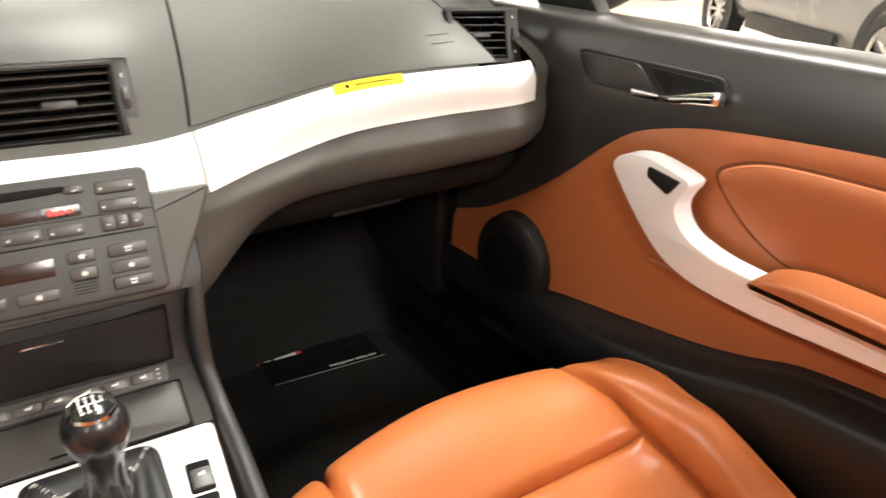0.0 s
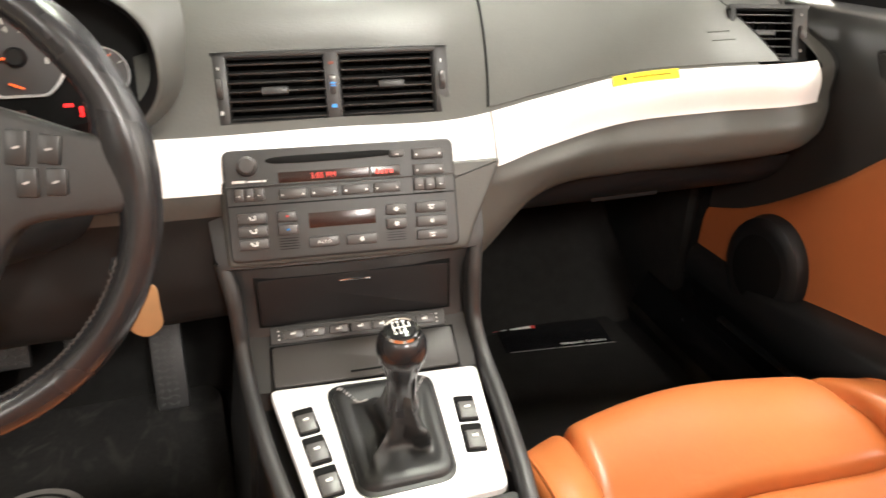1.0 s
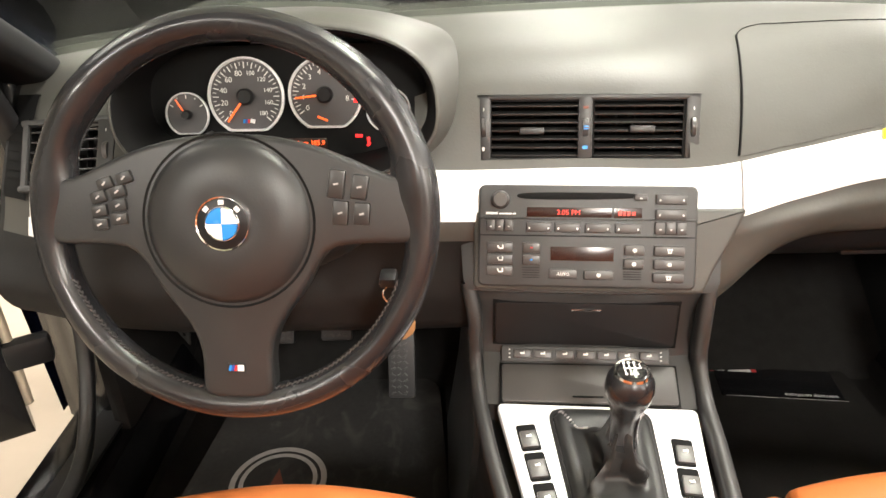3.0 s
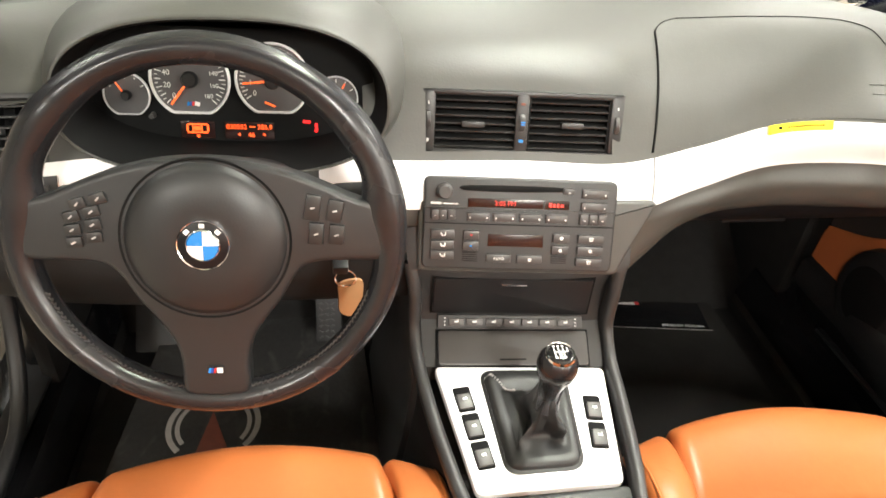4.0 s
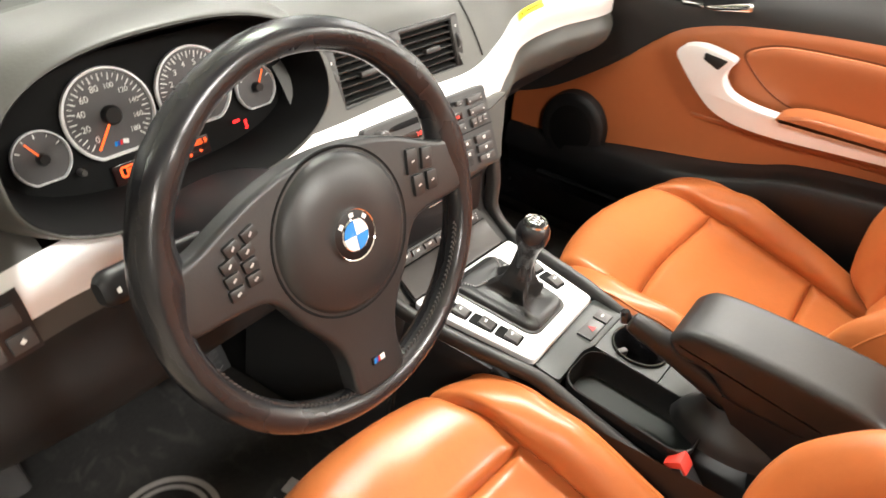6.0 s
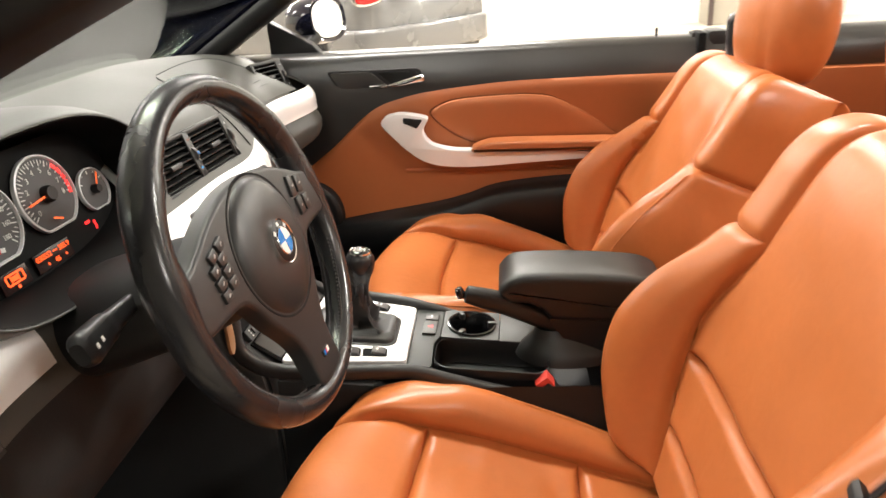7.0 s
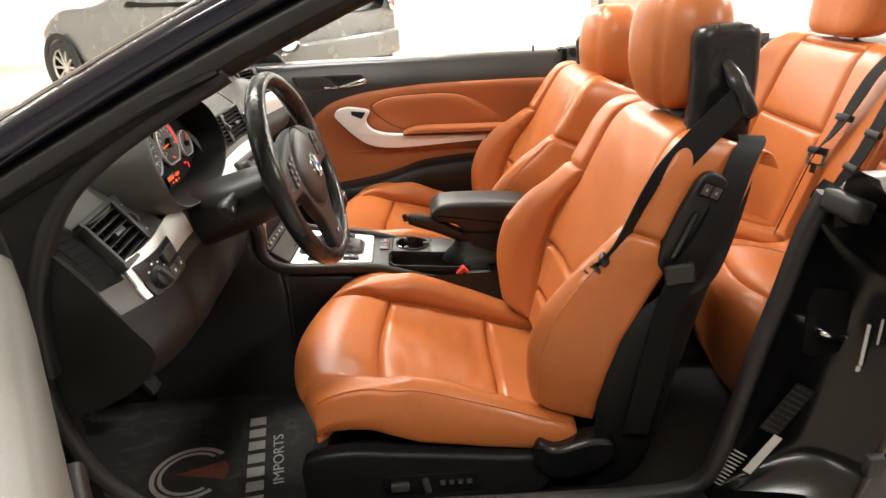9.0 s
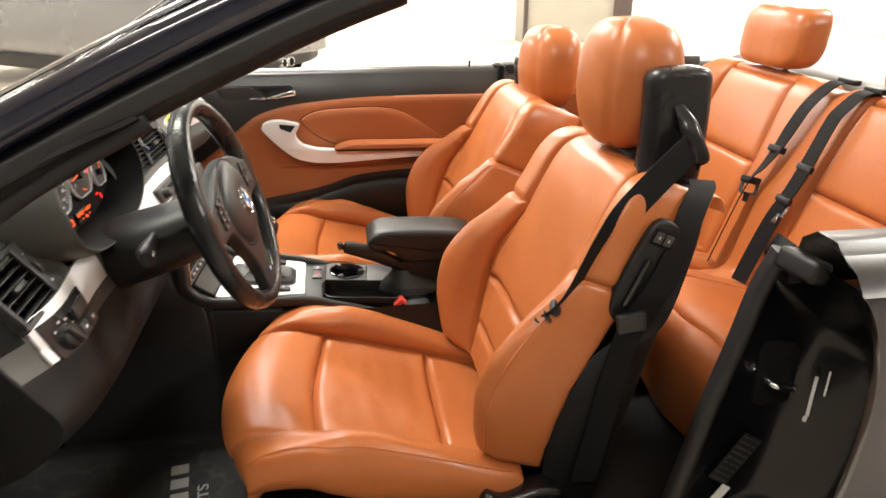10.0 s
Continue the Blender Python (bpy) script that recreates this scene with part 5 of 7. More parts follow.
part("temperature_wheel", lathe([(0, -0.0035), (0.0125, -0.0035), (0.0135, 0), (0.0125, 0.0035), (0, 0.0035)], put(VM, -0.002, 0.002, -0.003) @ Matrix.Rotation(math.pi / 2, 4, "Y"), 24), BUTTON, dash, "temperature wheel")
part("blue_mark", bars(put(VM, -0.002, 0, 0.004), [(0, -0.022, 0.006, 0.004)], 0.006, 0.004), BLUEPRINT, dash)
part("blue_mark", bars(put(VM, -0.002, 0, 0.0105), [(0, 0.003, 0.006, 0.0018), (0, 0.000, 0.006, 0.0014)], 0.006, 0.002), BLUEPRINT, dash)
part("red_mark", bars(put(VM, -0.002, 0, 0.004), [(0, 0.026, 0.006, 0.003)], 0.006, 0.004), MAROON, dash)
# outer vents
for org, rt, up, wd in (((-0.650, 0.2865, 0.8565), (1, -0.02, 0.05), (0, 0.585, 0.81), 0.092), ((0.664, 0.362, 0.893), (1, -0.35, 0), (0, 0.42, 0.9), 0.085)):
    m = axes(org, rt, up)
    hh = 0.086 if wd > 0.09 else 0.078
    part("outer_vent_frame", join(box(wd + 0.034, 0.008, 0.016, 0.003, put(m, 0.006, hh / 2, 0)), box(wd + 0.034, 0.008, 0.016, 0.003, put(m, 0.006, -hh / 2, 0)), box(0.008, hh, 0.016, 0.003, put(m, -wd / 2 - 0.004, 0, 0)), box(0.022, hh, 0.016, 0.003, put(m, wd / 2 + 0.010, 0, 0))), PANEL, dash, "grey frame round the outer vent")
    louvre_vent(put(m, 0, 0, 0.004), wd, hh - 0.008, 6, 0.3, (0, 0))
    part("vent_wheel", lathe([(0, -0.003), (0.0125, -0.003), (0.0135, 0), (0.0125, 0.003), (0, 0.003)], put(m, wd / 2 + 0.011, 0.0, 0.001) @ Matrix.Rotation(math.pi / 2, 4, "Y"), 24), BUTTON, dash, "ribbed vent wheel")
    part("vent_mark", bars(put(m, wd / 2 + 0.011, 0, 0.009), [(0, 0.026, 0.0012, 0.004), (0, -0.026, 0.003, 0.0045)], 0.002, 0.004), WHITE, dash)
# black side window vent that closes the dashboard's outer end
for zz, mt_, a, b, nm, lb in ((0.0035, SOOT, -0.7435, -0.7035, "side_vent", "black side vent"),):
    Q, Q0 = dash_patch(a, b, 2.6, 4.45, zz, 14, 20), dash_patch(a, b, 2.6, 4.45, -0.004, 14, 20)
    sv = part(nm, sheet(np.concatenate([Q0[:1], Q, Q0[-1:]], 0)), mt_, dash, lb, angle=50)
    for k in np.linspace(3.05, 3.95, 7):
        L = dash_patch(a + 0.006, b - 0.006, k - 0.05, k + 0.03, zz + 0.002, 8, 2)
        part("side_vent_slot", thick(sheet(L), 0.001), SOOT, sv)

# ---- light switch panel ----
LQ, LQ0 = dash_patch(-0.684, -0.574, 4.24, 5.50, 0.0085, 30, 16), dash_patch(-0.684, -0.574, 4.24, 5.50, -0.004, 30, 16)
lfull = np.concatenate([LQ0[:1], LQ, LQ0[-1:]], axis=0)
lfull = np.concatenate([np.concatenate([LQ0[:1, :1], LQ0[:, :1], LQ0[-1:, :1]], 0), lfull, np.concatenate([LQ0[:1, -1:], LQ0[:, -1:], LQ0[-1:, -1:]], 0)], axis=1)
lp = part("light_panel", sheet(lfull), GLOSSY, dash, "black light switch panel", angle=50)


def on_panel(u, v, lift=0.0):
    """A pose on the light switch panel at fractions across and down."""
    p = at_grid(LQ, np.array([[u]]), np.array([[v]]))[0, 0]
    a, b = at_grid(LQ, np.array([[u + 0.05]]), np.array([[v]]))[0, 0], at_grid(LQ, np.array([[u]]), np.array([[v - 0.1]]))[0, 0]
    return put(axes(p, Vector(a - p), Vector(b - p)), 0, 0, lift)


part("light_knob", lathe([(0, 0.011), (0.011, 0.011), (0.0165, 0.009), (0.018, 0.004), (0.0195, -0.002)], on_panel(0.27, 0.60), 28), BLACK, lp, "round light knob")
part("knob_grip", box(0.007, 0.032, 0.010, 0.003, put(on_panel(0.27, 0.60, 0.013), 0, 0, 0, 0.5)), BUTTON, lp)
part("knob_marks", bars(on_panel(0.27, 0.60, 0.0008), [(0.025 * math.cos(a), 0.025 * math.sin(a), 0.004, 0.003) for a in (0.5, 1.1, 1.7, 2.4)], 0.004, 0.003), WHITE, lp)
part("headlamp_switch", box(0.042, 0.020, 0.005, 0.002, on_panel(0.74, 0.28, 0.001)), BUTTON, lp)
part("dimmer_wheel", box(0.007, 0.018, 0.008, 0.002, on_panel(0.50, 0.30, 0.001)), SOOT, lp)
for u in (0.60, 0.86):
    k = part("fog_switch", box(0.024, 0.018, 0.005, 0.002, on_panel(u, 0.74, 0.001)), BUTTON, lp)
    part("switch_mark", box(0.005, 0.004, 0.0006, 0, put(on_panel(u, 0.74, 0.0037), 0, 0, 0, 0.5)), WHITE, k)

# ---- instruments ----
IM = axes((-0.366, 0.300, 0.907), (1, -0.04, 0), (0, 0.22, 0.97))
clu = thing("instrument_cluster", (-0.366, 0.30, 0.84), "lit instrument cluster with grey dials and orange needles", "instrument cluster")
part("cluster_face", prism(inset([(-0.175, 0.075), (0.175, 0.075), (0.175, -0.082), (-0.175, -0.082)], 0.04, 8), 0.006, put(IM, 0, 0, -0.014), 0.002), SOOT, clu, "black cluster face")


def gauge(cx, cy, r, a0, a1, ticks, needle, cut=-0.88, hub=0.010, red=0, figures=()):
    ang = [a for a in np.linspace(-0.5 * math.pi, 1.5 * math.pi, 73)[:-1]]
    o = [(cx + r * math.cos(a), cy + r * max(math.sin(a), cut)) for a in ang]
    d = part("dial", prism([(cx + (x - cx) * 0.97, cy + (y - cy) * 0.97) for x, y in o], 0.003, put(IM, 0, 0, -0.006), 0.001), DIAL, clu, "grey dial")
    part("dial_ring", sheet([[put(IM, 0, 0, z) @ Vector((cx + (x - cx) * f, cy + (y - cy) * f, 0)) for x, y in o] for f, z in ((1.03, -0.006), (1.03, -0.001), (0.985, 0.0), (0.950, -0.004))], wrap_u=True), ALU, d, "bright dial ring")
    sp = []
    for i in range(ticks):
        a = math.radians(a0 + (a1 - a0) * i / (ticks - 1))
        big = i % 2 == 0
        ll = r * (0.16 if big else 0.09)
        sp.append((cx + (r * 0.90 - ll / 2) * math.cos(a), cy + (r * 0.90 - ll / 2) * math.sin(a), ll, 0.0013 if big else 0.0009, a))
    part("dial_scale", bars(put(IM, 0, 0, -0.0028), sp, 0.002, 0.001, 0.0004), WHITE, d, "white marks and figures")["kind"] = "stuff"
    for i, word in enumerate(figures):
        a = math.radians(a0 + (a1 - a0) * i / (len(figures) - 1))
        lettering("dial_figure", word, r * (0.20 if len(word) < 3 else 0.16), put(IM, cx + r * 0.62 * math.cos(a), cy + r * 0.62 * math.sin(a), -0.0028), WHITE, d)
    if red:
        part("red_zone", bars(put(IM, 0, 0, -0.0026), [(cx + r * 0.86 * math.cos(math.radians(a)), cy + r * 0.86 * math.sin(math.radians(a)), r * 0.10, r * 0.15, math.radians(a)) for a in np.linspace(a1, a1 + 52, 5)], 0.004, 0.004, 0.0006), WARN, d, "lit red zone")
    a = math.radians(needle)
    n = part("needle", box(r * 0.80, r * 0.05, 0.0014, 0.0004, put(IM, cx + r * 0.42 * math.cos(a), cy + r * 0.42 * math.sin(a), 0.002, a)), NEEDLE, d, "lit orange needle")
    part("needle_hub", lathe([(0, 0.006), (hub * 0.8, 0.006), (hub, 0.003), (hub, -0.003)], put(IM, cx, cy, 0), 20), BLACK, d)
    return d


gauge(-0.127, -0.008, 0.027, 150, 30, 5, 122, hub=0.006)
sp_d = gauge(-0.050, 0.013, 0.047, 225, -45, 37, 232, figures=[str(v) for v in range(0, 181, 20)])
gauge(0.050, 0.014, 0.045, 215, -10, 33, 186, red=1, figures=[str(v) for v in range(9)])
gauge(0.128, -0.006, 0.027, 150, 30, 5, 60, hub=0.006)
part("oil_needle", box(0.014, 0.002, 0.001, 0, put(IM, 0.046, -0.015, 0.001, 2.75)), NEEDLE, sp_d)
for k, (cm, x) in enumerate(((BLUEPRINT, -0.0545), (DARKBLUE, -0.0515), (REDPRINT, -0.0485), (WHITE, -0.0435))):
    part("dial_badge_stripe", box(0.0026 if k < 3 else 0.006, 0.005, 0.0006, 0, put(IM, x, -0.017, -0.0022, -0.25)), cm, sp_d)
lc = part("lower_display", box(0.062, 0.022, 0.003, 0.001, put(IM, 0.018, -0.050, -0.005)), LCDGLASS, clu, "dark display with lit figures")
for words, x, y in (("030552", -0.016, 0.0045), ("385.9", 0.019, 0.0045), ("46", 0.002, -0.0055)):
    lettering("display_number", words, 0.0085, put(IM, 0.018 + x, -0.050 + y, -0.0030), LCD, lc, "lit orange figures")
part("display_dash", box(0.007, 0.0016, 0.0005, 0, put(IM, 0.0215, -0.045, -0.0032)), LCD, lc)
for x in (-0.013, 0.018):
    part("display_arrow", box(0.0024, 0.003, 0.0005, 0, put(IM, 0.018 + x, -0.055, -0.0032, 0.78)), LCD, lc)
cd = part("check_display", box(0.042, 0.022, 0.003, 0.001, put(IM, -0.046, -0.050, -0.005)), LCDGLASS, clu)
part("car_symbol", bars(put(IM, -0.046, -0.048, -0.0034), [(0, 0.0052, 0.024, 0.0020), (0, -0.0052, 0.024, 0.0020), (-0.0125, 0, 0.0024, 0.0090), (0.0125, 0, 0.0024, 0.0090), (-0.006, 0, 0.0016, 0.0085), (0.005, 0, 0.0018, 0.0085), (-0.0005, 0, 0.008, 0.0055), (0, -0.010, 0.0034, 0.0034)], 0.002, 0.002), LCD, cd, "lit orange car symbol")
part("red_lamp_symbol", join(box(0.009, 0.0036, 0.0006, 0, put(IM, 0.090, -0.037, -0.003)), box(0.0028, 0.008, 0.0006, 0.0002, put(IM, 0.102, -0.046, -0.003)), box(0.0056, 0.0016, 0.0006, 0, put(IM, 0.102, -0.0475, -0.003, 0.6)), box(0.0036, 0.0036, 0.0006, 0, put(IM, 0.102, -0.0405, -0.003))), WARN, clu, "lit red warning symbols")
part("reset_stalk", lathe([(0, 0.012), (0.003, 0.012), (0.0036, 0)], put(IM, -0.098, -0.032, -0.004), 12), BUTTON, clu)

# ---- steering wheel ----
TILT = math.radians(17.5)
WM = axes((-0.3645, 0.0305, 0.8705), (1, -0.045, 0), (0, math.sin(TILT), math.cos(TILT)))
wheel = thing("steering_wheel", (-0.3655, 0.06, 0.87), "black leather three-spoke steering wheel with a round emblem", "steering wheel")
RIM, n_r = 0.1775, 160
rim = []
for i in range(n_r):
    a = 2 * math.pi * i / n_r
    deg = math.degrees(a) % 360
    fat = 1 + 0.16 * (math.exp(-((deg - 38) / 14) ** 2) + math.exp(-((deg - 142) / 14) ** 2))
    for s in (math.exp(-((deg - 12) / 9) ** 2) + math.exp(-((deg - 168) / 9) ** 2),):
        fat += 0.10 * s
        inner = 1 + 0.75 * (math.exp(-(((deg + 180 - 8) % 360 - 180) / 11) ** 2) + math.exp(-((deg - 172) / 11) ** 2))
    sec = []
    for k in range(22):
        t = 2 * math.pi * k / 22
        rr = 0.0152 * fat * math.cos(t) * (inner if math.cos(t) < 0 else 1)
        zz = 0.0182 * (1 + (fat - 1) * 0.6) * math.sin(t)
        # small seams where the leather pieces meet
        if any(abs((deg - q + 180) % 360 - 180) < 1.2 for q in (45, 135, 233, 307)):
            rr, zz = rr * 0.965, zz * 0.965
        sec.append(WM @ Vector(((RIM + rr) * math.cos(a), (RIM + rr) * math.sin(a), zz - 0.013)))
    rim.append(sec)
part("rim", sheet(rim, wrap_u=True, wrap_v=True), WHEEL, wheel, "worn black leather rim")
st = []
for i in range(150):
    a = math.radians(200 + 140 * i / 149)
    if 262 < math.degrees(a) < 278:
        continue
    st.append(box(0.0012, 0.0042, 0.0012, 0, WM @ Matrix.Translation(((RIM - 0.0138) * math.cos(a), (RIM - 0.0138) * math.sin(a), -0.0045 + 0.0012 * (-1) ** i)) @ Matrix.Rotation(a + 0.5 * (-1) ** i, 4, "Z")))
part("rim_stitching", join(*st), BUTTON, wheel, "cross stitching along the rim")["kind"] = "stuff"
half = [(0.0, 0.0795), (0.035, 0.0775), (0.075, 0.069), (0.110, 0.056), (0.140, 0.043), (0.168, 0.034), (0.173, 0.008), (0.168, -0.018), (0.135, -0.0205), (0.100, -0.023), (0.083, -0.036), (0.068, -0.062), (0.049, -0.088), (0.038, -0.108), (0.0335, -0.130), (0.0335, -0.158), (0.026, -0.168), (0.0, -0.170)]
outl = crv(half, 46).tolist() + [(-x, y) for x, y in crv(half, 46).tolist()[::-1]][1:-1]
part("spokes", join(prism(outl, 0.022, put(WM, 0, 0, -0.020), 0.006, 3)), WHEELPLASTIC, wheel, "grey plastic spokes")
part("airbag_cover", lathe([(0.0, 0.0150), (0.025, 0.0140), (0.030, 0.0148), (0.050, 0.0130), (0.068, 0.0085), (0.0755, 0.0030), (0.0780, -0.006), (0.078, -0.018)], WM, 64), WHEELPLASTIC, wheel, "round grained airbag cover")
part("cover_gap", lathe([(0.0782, 0.0022), (0.0805, 0.0026), (0.0812, 0.0008)], WM, 64), SOOT, wheel)
emb = part("emblem", lathe([(0.0, 0.0182), (0.022, 0.0176), (0.0238, 0.0168), (0.0242, 0.0130)], WM, 48), ENAMEL, wheel, "round emblem in black, blue and white")
part("emblem_ring", join(lathe([(0.0232, 0.0172), (0.0243, 0.0180), (0.0248, 0.0140)], WM, 48), lathe([(0.0140, 0.0181), (0.0150, 0.0189), (0.0158, 0.0180)], WM, 48)), CHROME, emb)
for q in range(4):
    bq = bmesh.new()
    bq.faces.new([bq.verts.new(WM @ Vector((r * math.cos(a), r * math.sin(a), 0.0186))) for r, a in [(0.0, 0)] + [(0.0142, math.pi / 2 * q + 0.02 + t * (math.pi / 2 - 0.04)) for t in np.linspace(0, 1, 9)]])
    part("emblem_quarter", thick(bq, 0.0006), BLUEPRINT if q % 2 == 1 else WHITE, emb, "blue quarter" if q % 2 == 1 else "white quarter")
part("emblem_strokes", bars(put(WM, 0, 0, 0.0176), [(0.0193 * math.cos(a), 0.0193 * math.sin(a), 0.005, 0.0042, a - math.pi / 2) for a in (0.75, 1.57, 2.39)], 0.004, 0.004, 0.0006), WHITE, emb)
bd = part("badge", box(0.0165, 0.0085, 0.002, 0.0006, put(WM, 0, -0.138, 0.003)), BLACK, wheel, "small badge with three coloured stripes")
for x, cm in ((-0.0055, BLUEPRINT), (-0.0028, DARKBLUE), (-0.0001, REDPRINT), (0.0045, WHITE)):
    part("badge_stripe", box(0.0024 if x < 0.004 else 0.006, 0.0058, 0.0006, 0, put(WM, x, -0.138, 0.0042, -0.3 if x < 0.004 else 0)), cm, bd)
# buttons on the spokes
for s in (-1, 1):
    rows_ = ((0.101, 0.034, 0.015, 0.026, 0.22), (0.104, 0.008, 0.0145, 0.022, 0.10), (0.122, 0.031, 0.015, 0.022, 0.26), (0.1235, 0.007, 0.0145, 0.020, 0.12)) if s > 0 else tuple((bx - 0.007 * (r == 0), 0.041 - 0.0125 * r - 0.005 * (bx > 0.11), 0.0150, 0.0108, 0.45 - 0.12 * r) for bx in (0.101, 0.1195) for r in range(4))
    for bx, by, w, h, rot in rows_:
        k = part("wheel_button", box(w, h, 0.006, 0.002, put(WM, s * bx, by, 0.0026, -s * rot * 0.7)), BUTTONDARK, wheel)
        part("button_mark", box(w * 0.30, 0.0016, 0.0006, 0, put(WM, s * bx, by, 0.0060, -s * rot + 0.4)), GREYPRINT, k)
# column shroud and stalks
col = [(0.030, 0.052, 0.042), (0.075, 0.070, 0.049), (0.13, 0.086, 0.053), (0.19, 0.093, 0.055), (0.26, 0.096, 0.056)]
part("column_shroud", sheet([[WM @ Vector((wx * abs(math.cos(a)) ** 0.8 * (1 if math.cos(a) > 0 else -1), wy * abs(math.sin(a)) ** 0.8 * (1 if math.sin(a) > 0 else -1) - 0.018, -d)) for a in np.linspace(0, 2 * math.pi, 41)[:-1]] for d, wx, wy in col], wrap_u=True), BLACK, wheel, "black column shroud", angle=60)
for s in (-1, 1):
    sk = part("stalk", sweep(crv([(-0.3645 + s * 0.06, 0.160, 0.838), (-0.3645 + s * 0.10, 0.158, 0.840), (-0.3645 + s * 0.14, 0.154, 0.842), (-0.3645 + s * 0.178, 0.148, 0.844)], 18), rrect(0.030, 0.019, 0.008), (0, -0.9, 0.4), scale=np.r_[np.linspace(0.6, 0.8, 9), np.linspace(1.0, 1.15, 7), 1.0, 0.7]), BLACK, wheel, "black control stalk")
    part("stalk_marks", bars(axes((-0.3645 + s * 0.158, 0.140, 0.8455), (1, -0.2 * s, 0), (0, 0.3, 0.95)), [(-0.006, 0.0, 0.004, 0.005), (0.006, 0.0, 0.004, 0.005)], 0.004, 0.004), WHITE, sk)
key = thing("ignition_key", (-0.225, 0.19, 0.66), "car key in the ignition with a tan leather fob", "key")
part("key_bow", box(0.02, 0.03, 0.012, 0.004, pose(-0.238, 0.165, 0.735)), BLACK, key)
part("key_ring", sheet([[Vector((-0.232 + (0.013 + 0.0012 * math.cos(b)) * math.cos(a), 0.160 + 0.0012 * math.sin(b), 0.716 + (0.013 + 0.0012 * math.cos(b)) * math.sin(a))) for b in np.linspace(0, 2 * math.pi, 9)[:-1]] for a in np.linspace(0, 2 * math.pi, 25)[:-1]], wrap_u=True, wrap_v=True), CHROME, key, "chrome ring")
part("leather_fob", prism(crv([(-0.014, 0.026), (0.014, 0.026), (0.016, 0.0), (0.015, -0.022), (0.0, -0.032), (-0.015, -0.022), (-0.016, 0.0)], 32, closed=True).tolist(), 0.004, axes((-0.226, 0.166, 0.682), (1, 0.2, 0), (0, 0, 1)), 0.0012), TAN, key, "tan leather fob")

# ---- passenger's door (closed) ----


def door_x(y, z):
    """Inner surface of the passenger's door: how far out it lies."""
    bow = 0.012 * (y + 0.1) ** 2
    return 0.752 - bow + 0.030 * np.clip((z - 0.84) / 0.09, 0, 1) ** 1.5 - 0.012 * np.clip((0.62 - z) / 0.3, 0, 1)


pd = thing("door_1", (0.80, -0.1, 0.33), "closed car door with an orange leather panel and silver pull", "car door", kind="structure")
ys = np.linspace(0.50, -0.690, 60)
up_rows = []
edge_top = crv([(0.50, 0.545), (0.414, 0.578), (0.33, 0.628), (0.236, 0.696), (0.175, 0.750), (0.116, 0.792), (0.045, 0.815), (-0.026, 0.828), (-0.15, 0.840), (-0.266, 0.846), (-0.46, 0.848), (-0.690, 0.848)], 240)
edge_low = crv([(0.50, 0.47), (0.40, 0.47), (0.30, 0.478), (0.18, 0.498), (-0.03, 0.530), (-0.12, 0.552), (-0.2, 0.577), (-0.36, 0.592), (-0.55, 0.595), (-0.690, 0.595)], 240)
ztop = lambda y: np.interp(-y, -edge_top[:, 0], edge_top[:, 1])  # noqa: E731
zlow = lambda y: np.interp(-y, -edge_low[:, 0], edge_low[:, 1])  # noqa: E731
for y in ys:
    zt = ztop(y)
    row = [(0.885, y, 0.905), (0.875, y, 0.922), (0.845, y, 0.931), (0.812, y, 0.933), (0.795, y, 0.929)]
    for f in np.linspace(0, 1, 14):
        z = 0.922 + (zt - 0.022 - 0.922) * f
        row.append((door_x(y, z) + (0.010 if f > 0.96 else 0), y, z))
    up_rows.append(row)
upper = part("upper_panel", sheet(up_rows), DOORTOP, pd, "dark grey grained upper panel", angle=60)
lea = []
for y in ys:
    zt, zl = ztop(y), zlow(y)
    row = [(door_x(y, zt) + 0.012, y, zt + 0.001)]
    for f in np.linspace(0, 1, 30):
        z = zt + (zl - zt) * f
        e = 0.006 * (1 - math.exp(-(((zt - z) / 0.010) ** 1.2)))
        row.append((door_x(y, z) - e, y, z))
    row.append((door_x(y, zl) + 0.012, y, zl - 0.002))
    lea.append(row)
part("leather_panel", sheet(lea), ORANGE_DOOR, pd, "orange leather door panel", angle=60)
low = []
for y in ys:
    zl = zlow(y)
    b = 0.045 * np.clip((0.36 - y) / 0.3, 0, 1)
    low.append([(door_x(y, zl) + 0.006, y, zl + 0.006), (0.738 - b * 0.3, y, zl - 0.001), (0.725 - b, y, zl - 0.006), (0.718 - b, y, zl - 0.014), (0.715 - b, y, zl - 0.06), (0.728 - b * 0.6, y, 0.40), (0.75, y, 0.345), (0.80, y, 0.33)])
part("map_pocket", sheet(low), BLACK, pd, "black lower panel with map pocket", angle=60)
part("door_skin", sheet([[(0.885, y, 0.905), (0.902, y, 0.82), (0.905, y, 0.68), (0.895, y, 0.50), (0.875, y, 0.34), (0.80, y, 0.33)] for y in ys]), PAINT, pd, "dark blue painted outer skin")
DM = axes((0.745, 0, 0), (0, -1, 0), (0, 0, 1))  # local x = -y, local y = z, out towards the cabin


def on_door(pts):
    return [(-y, z) for y, z in pts]


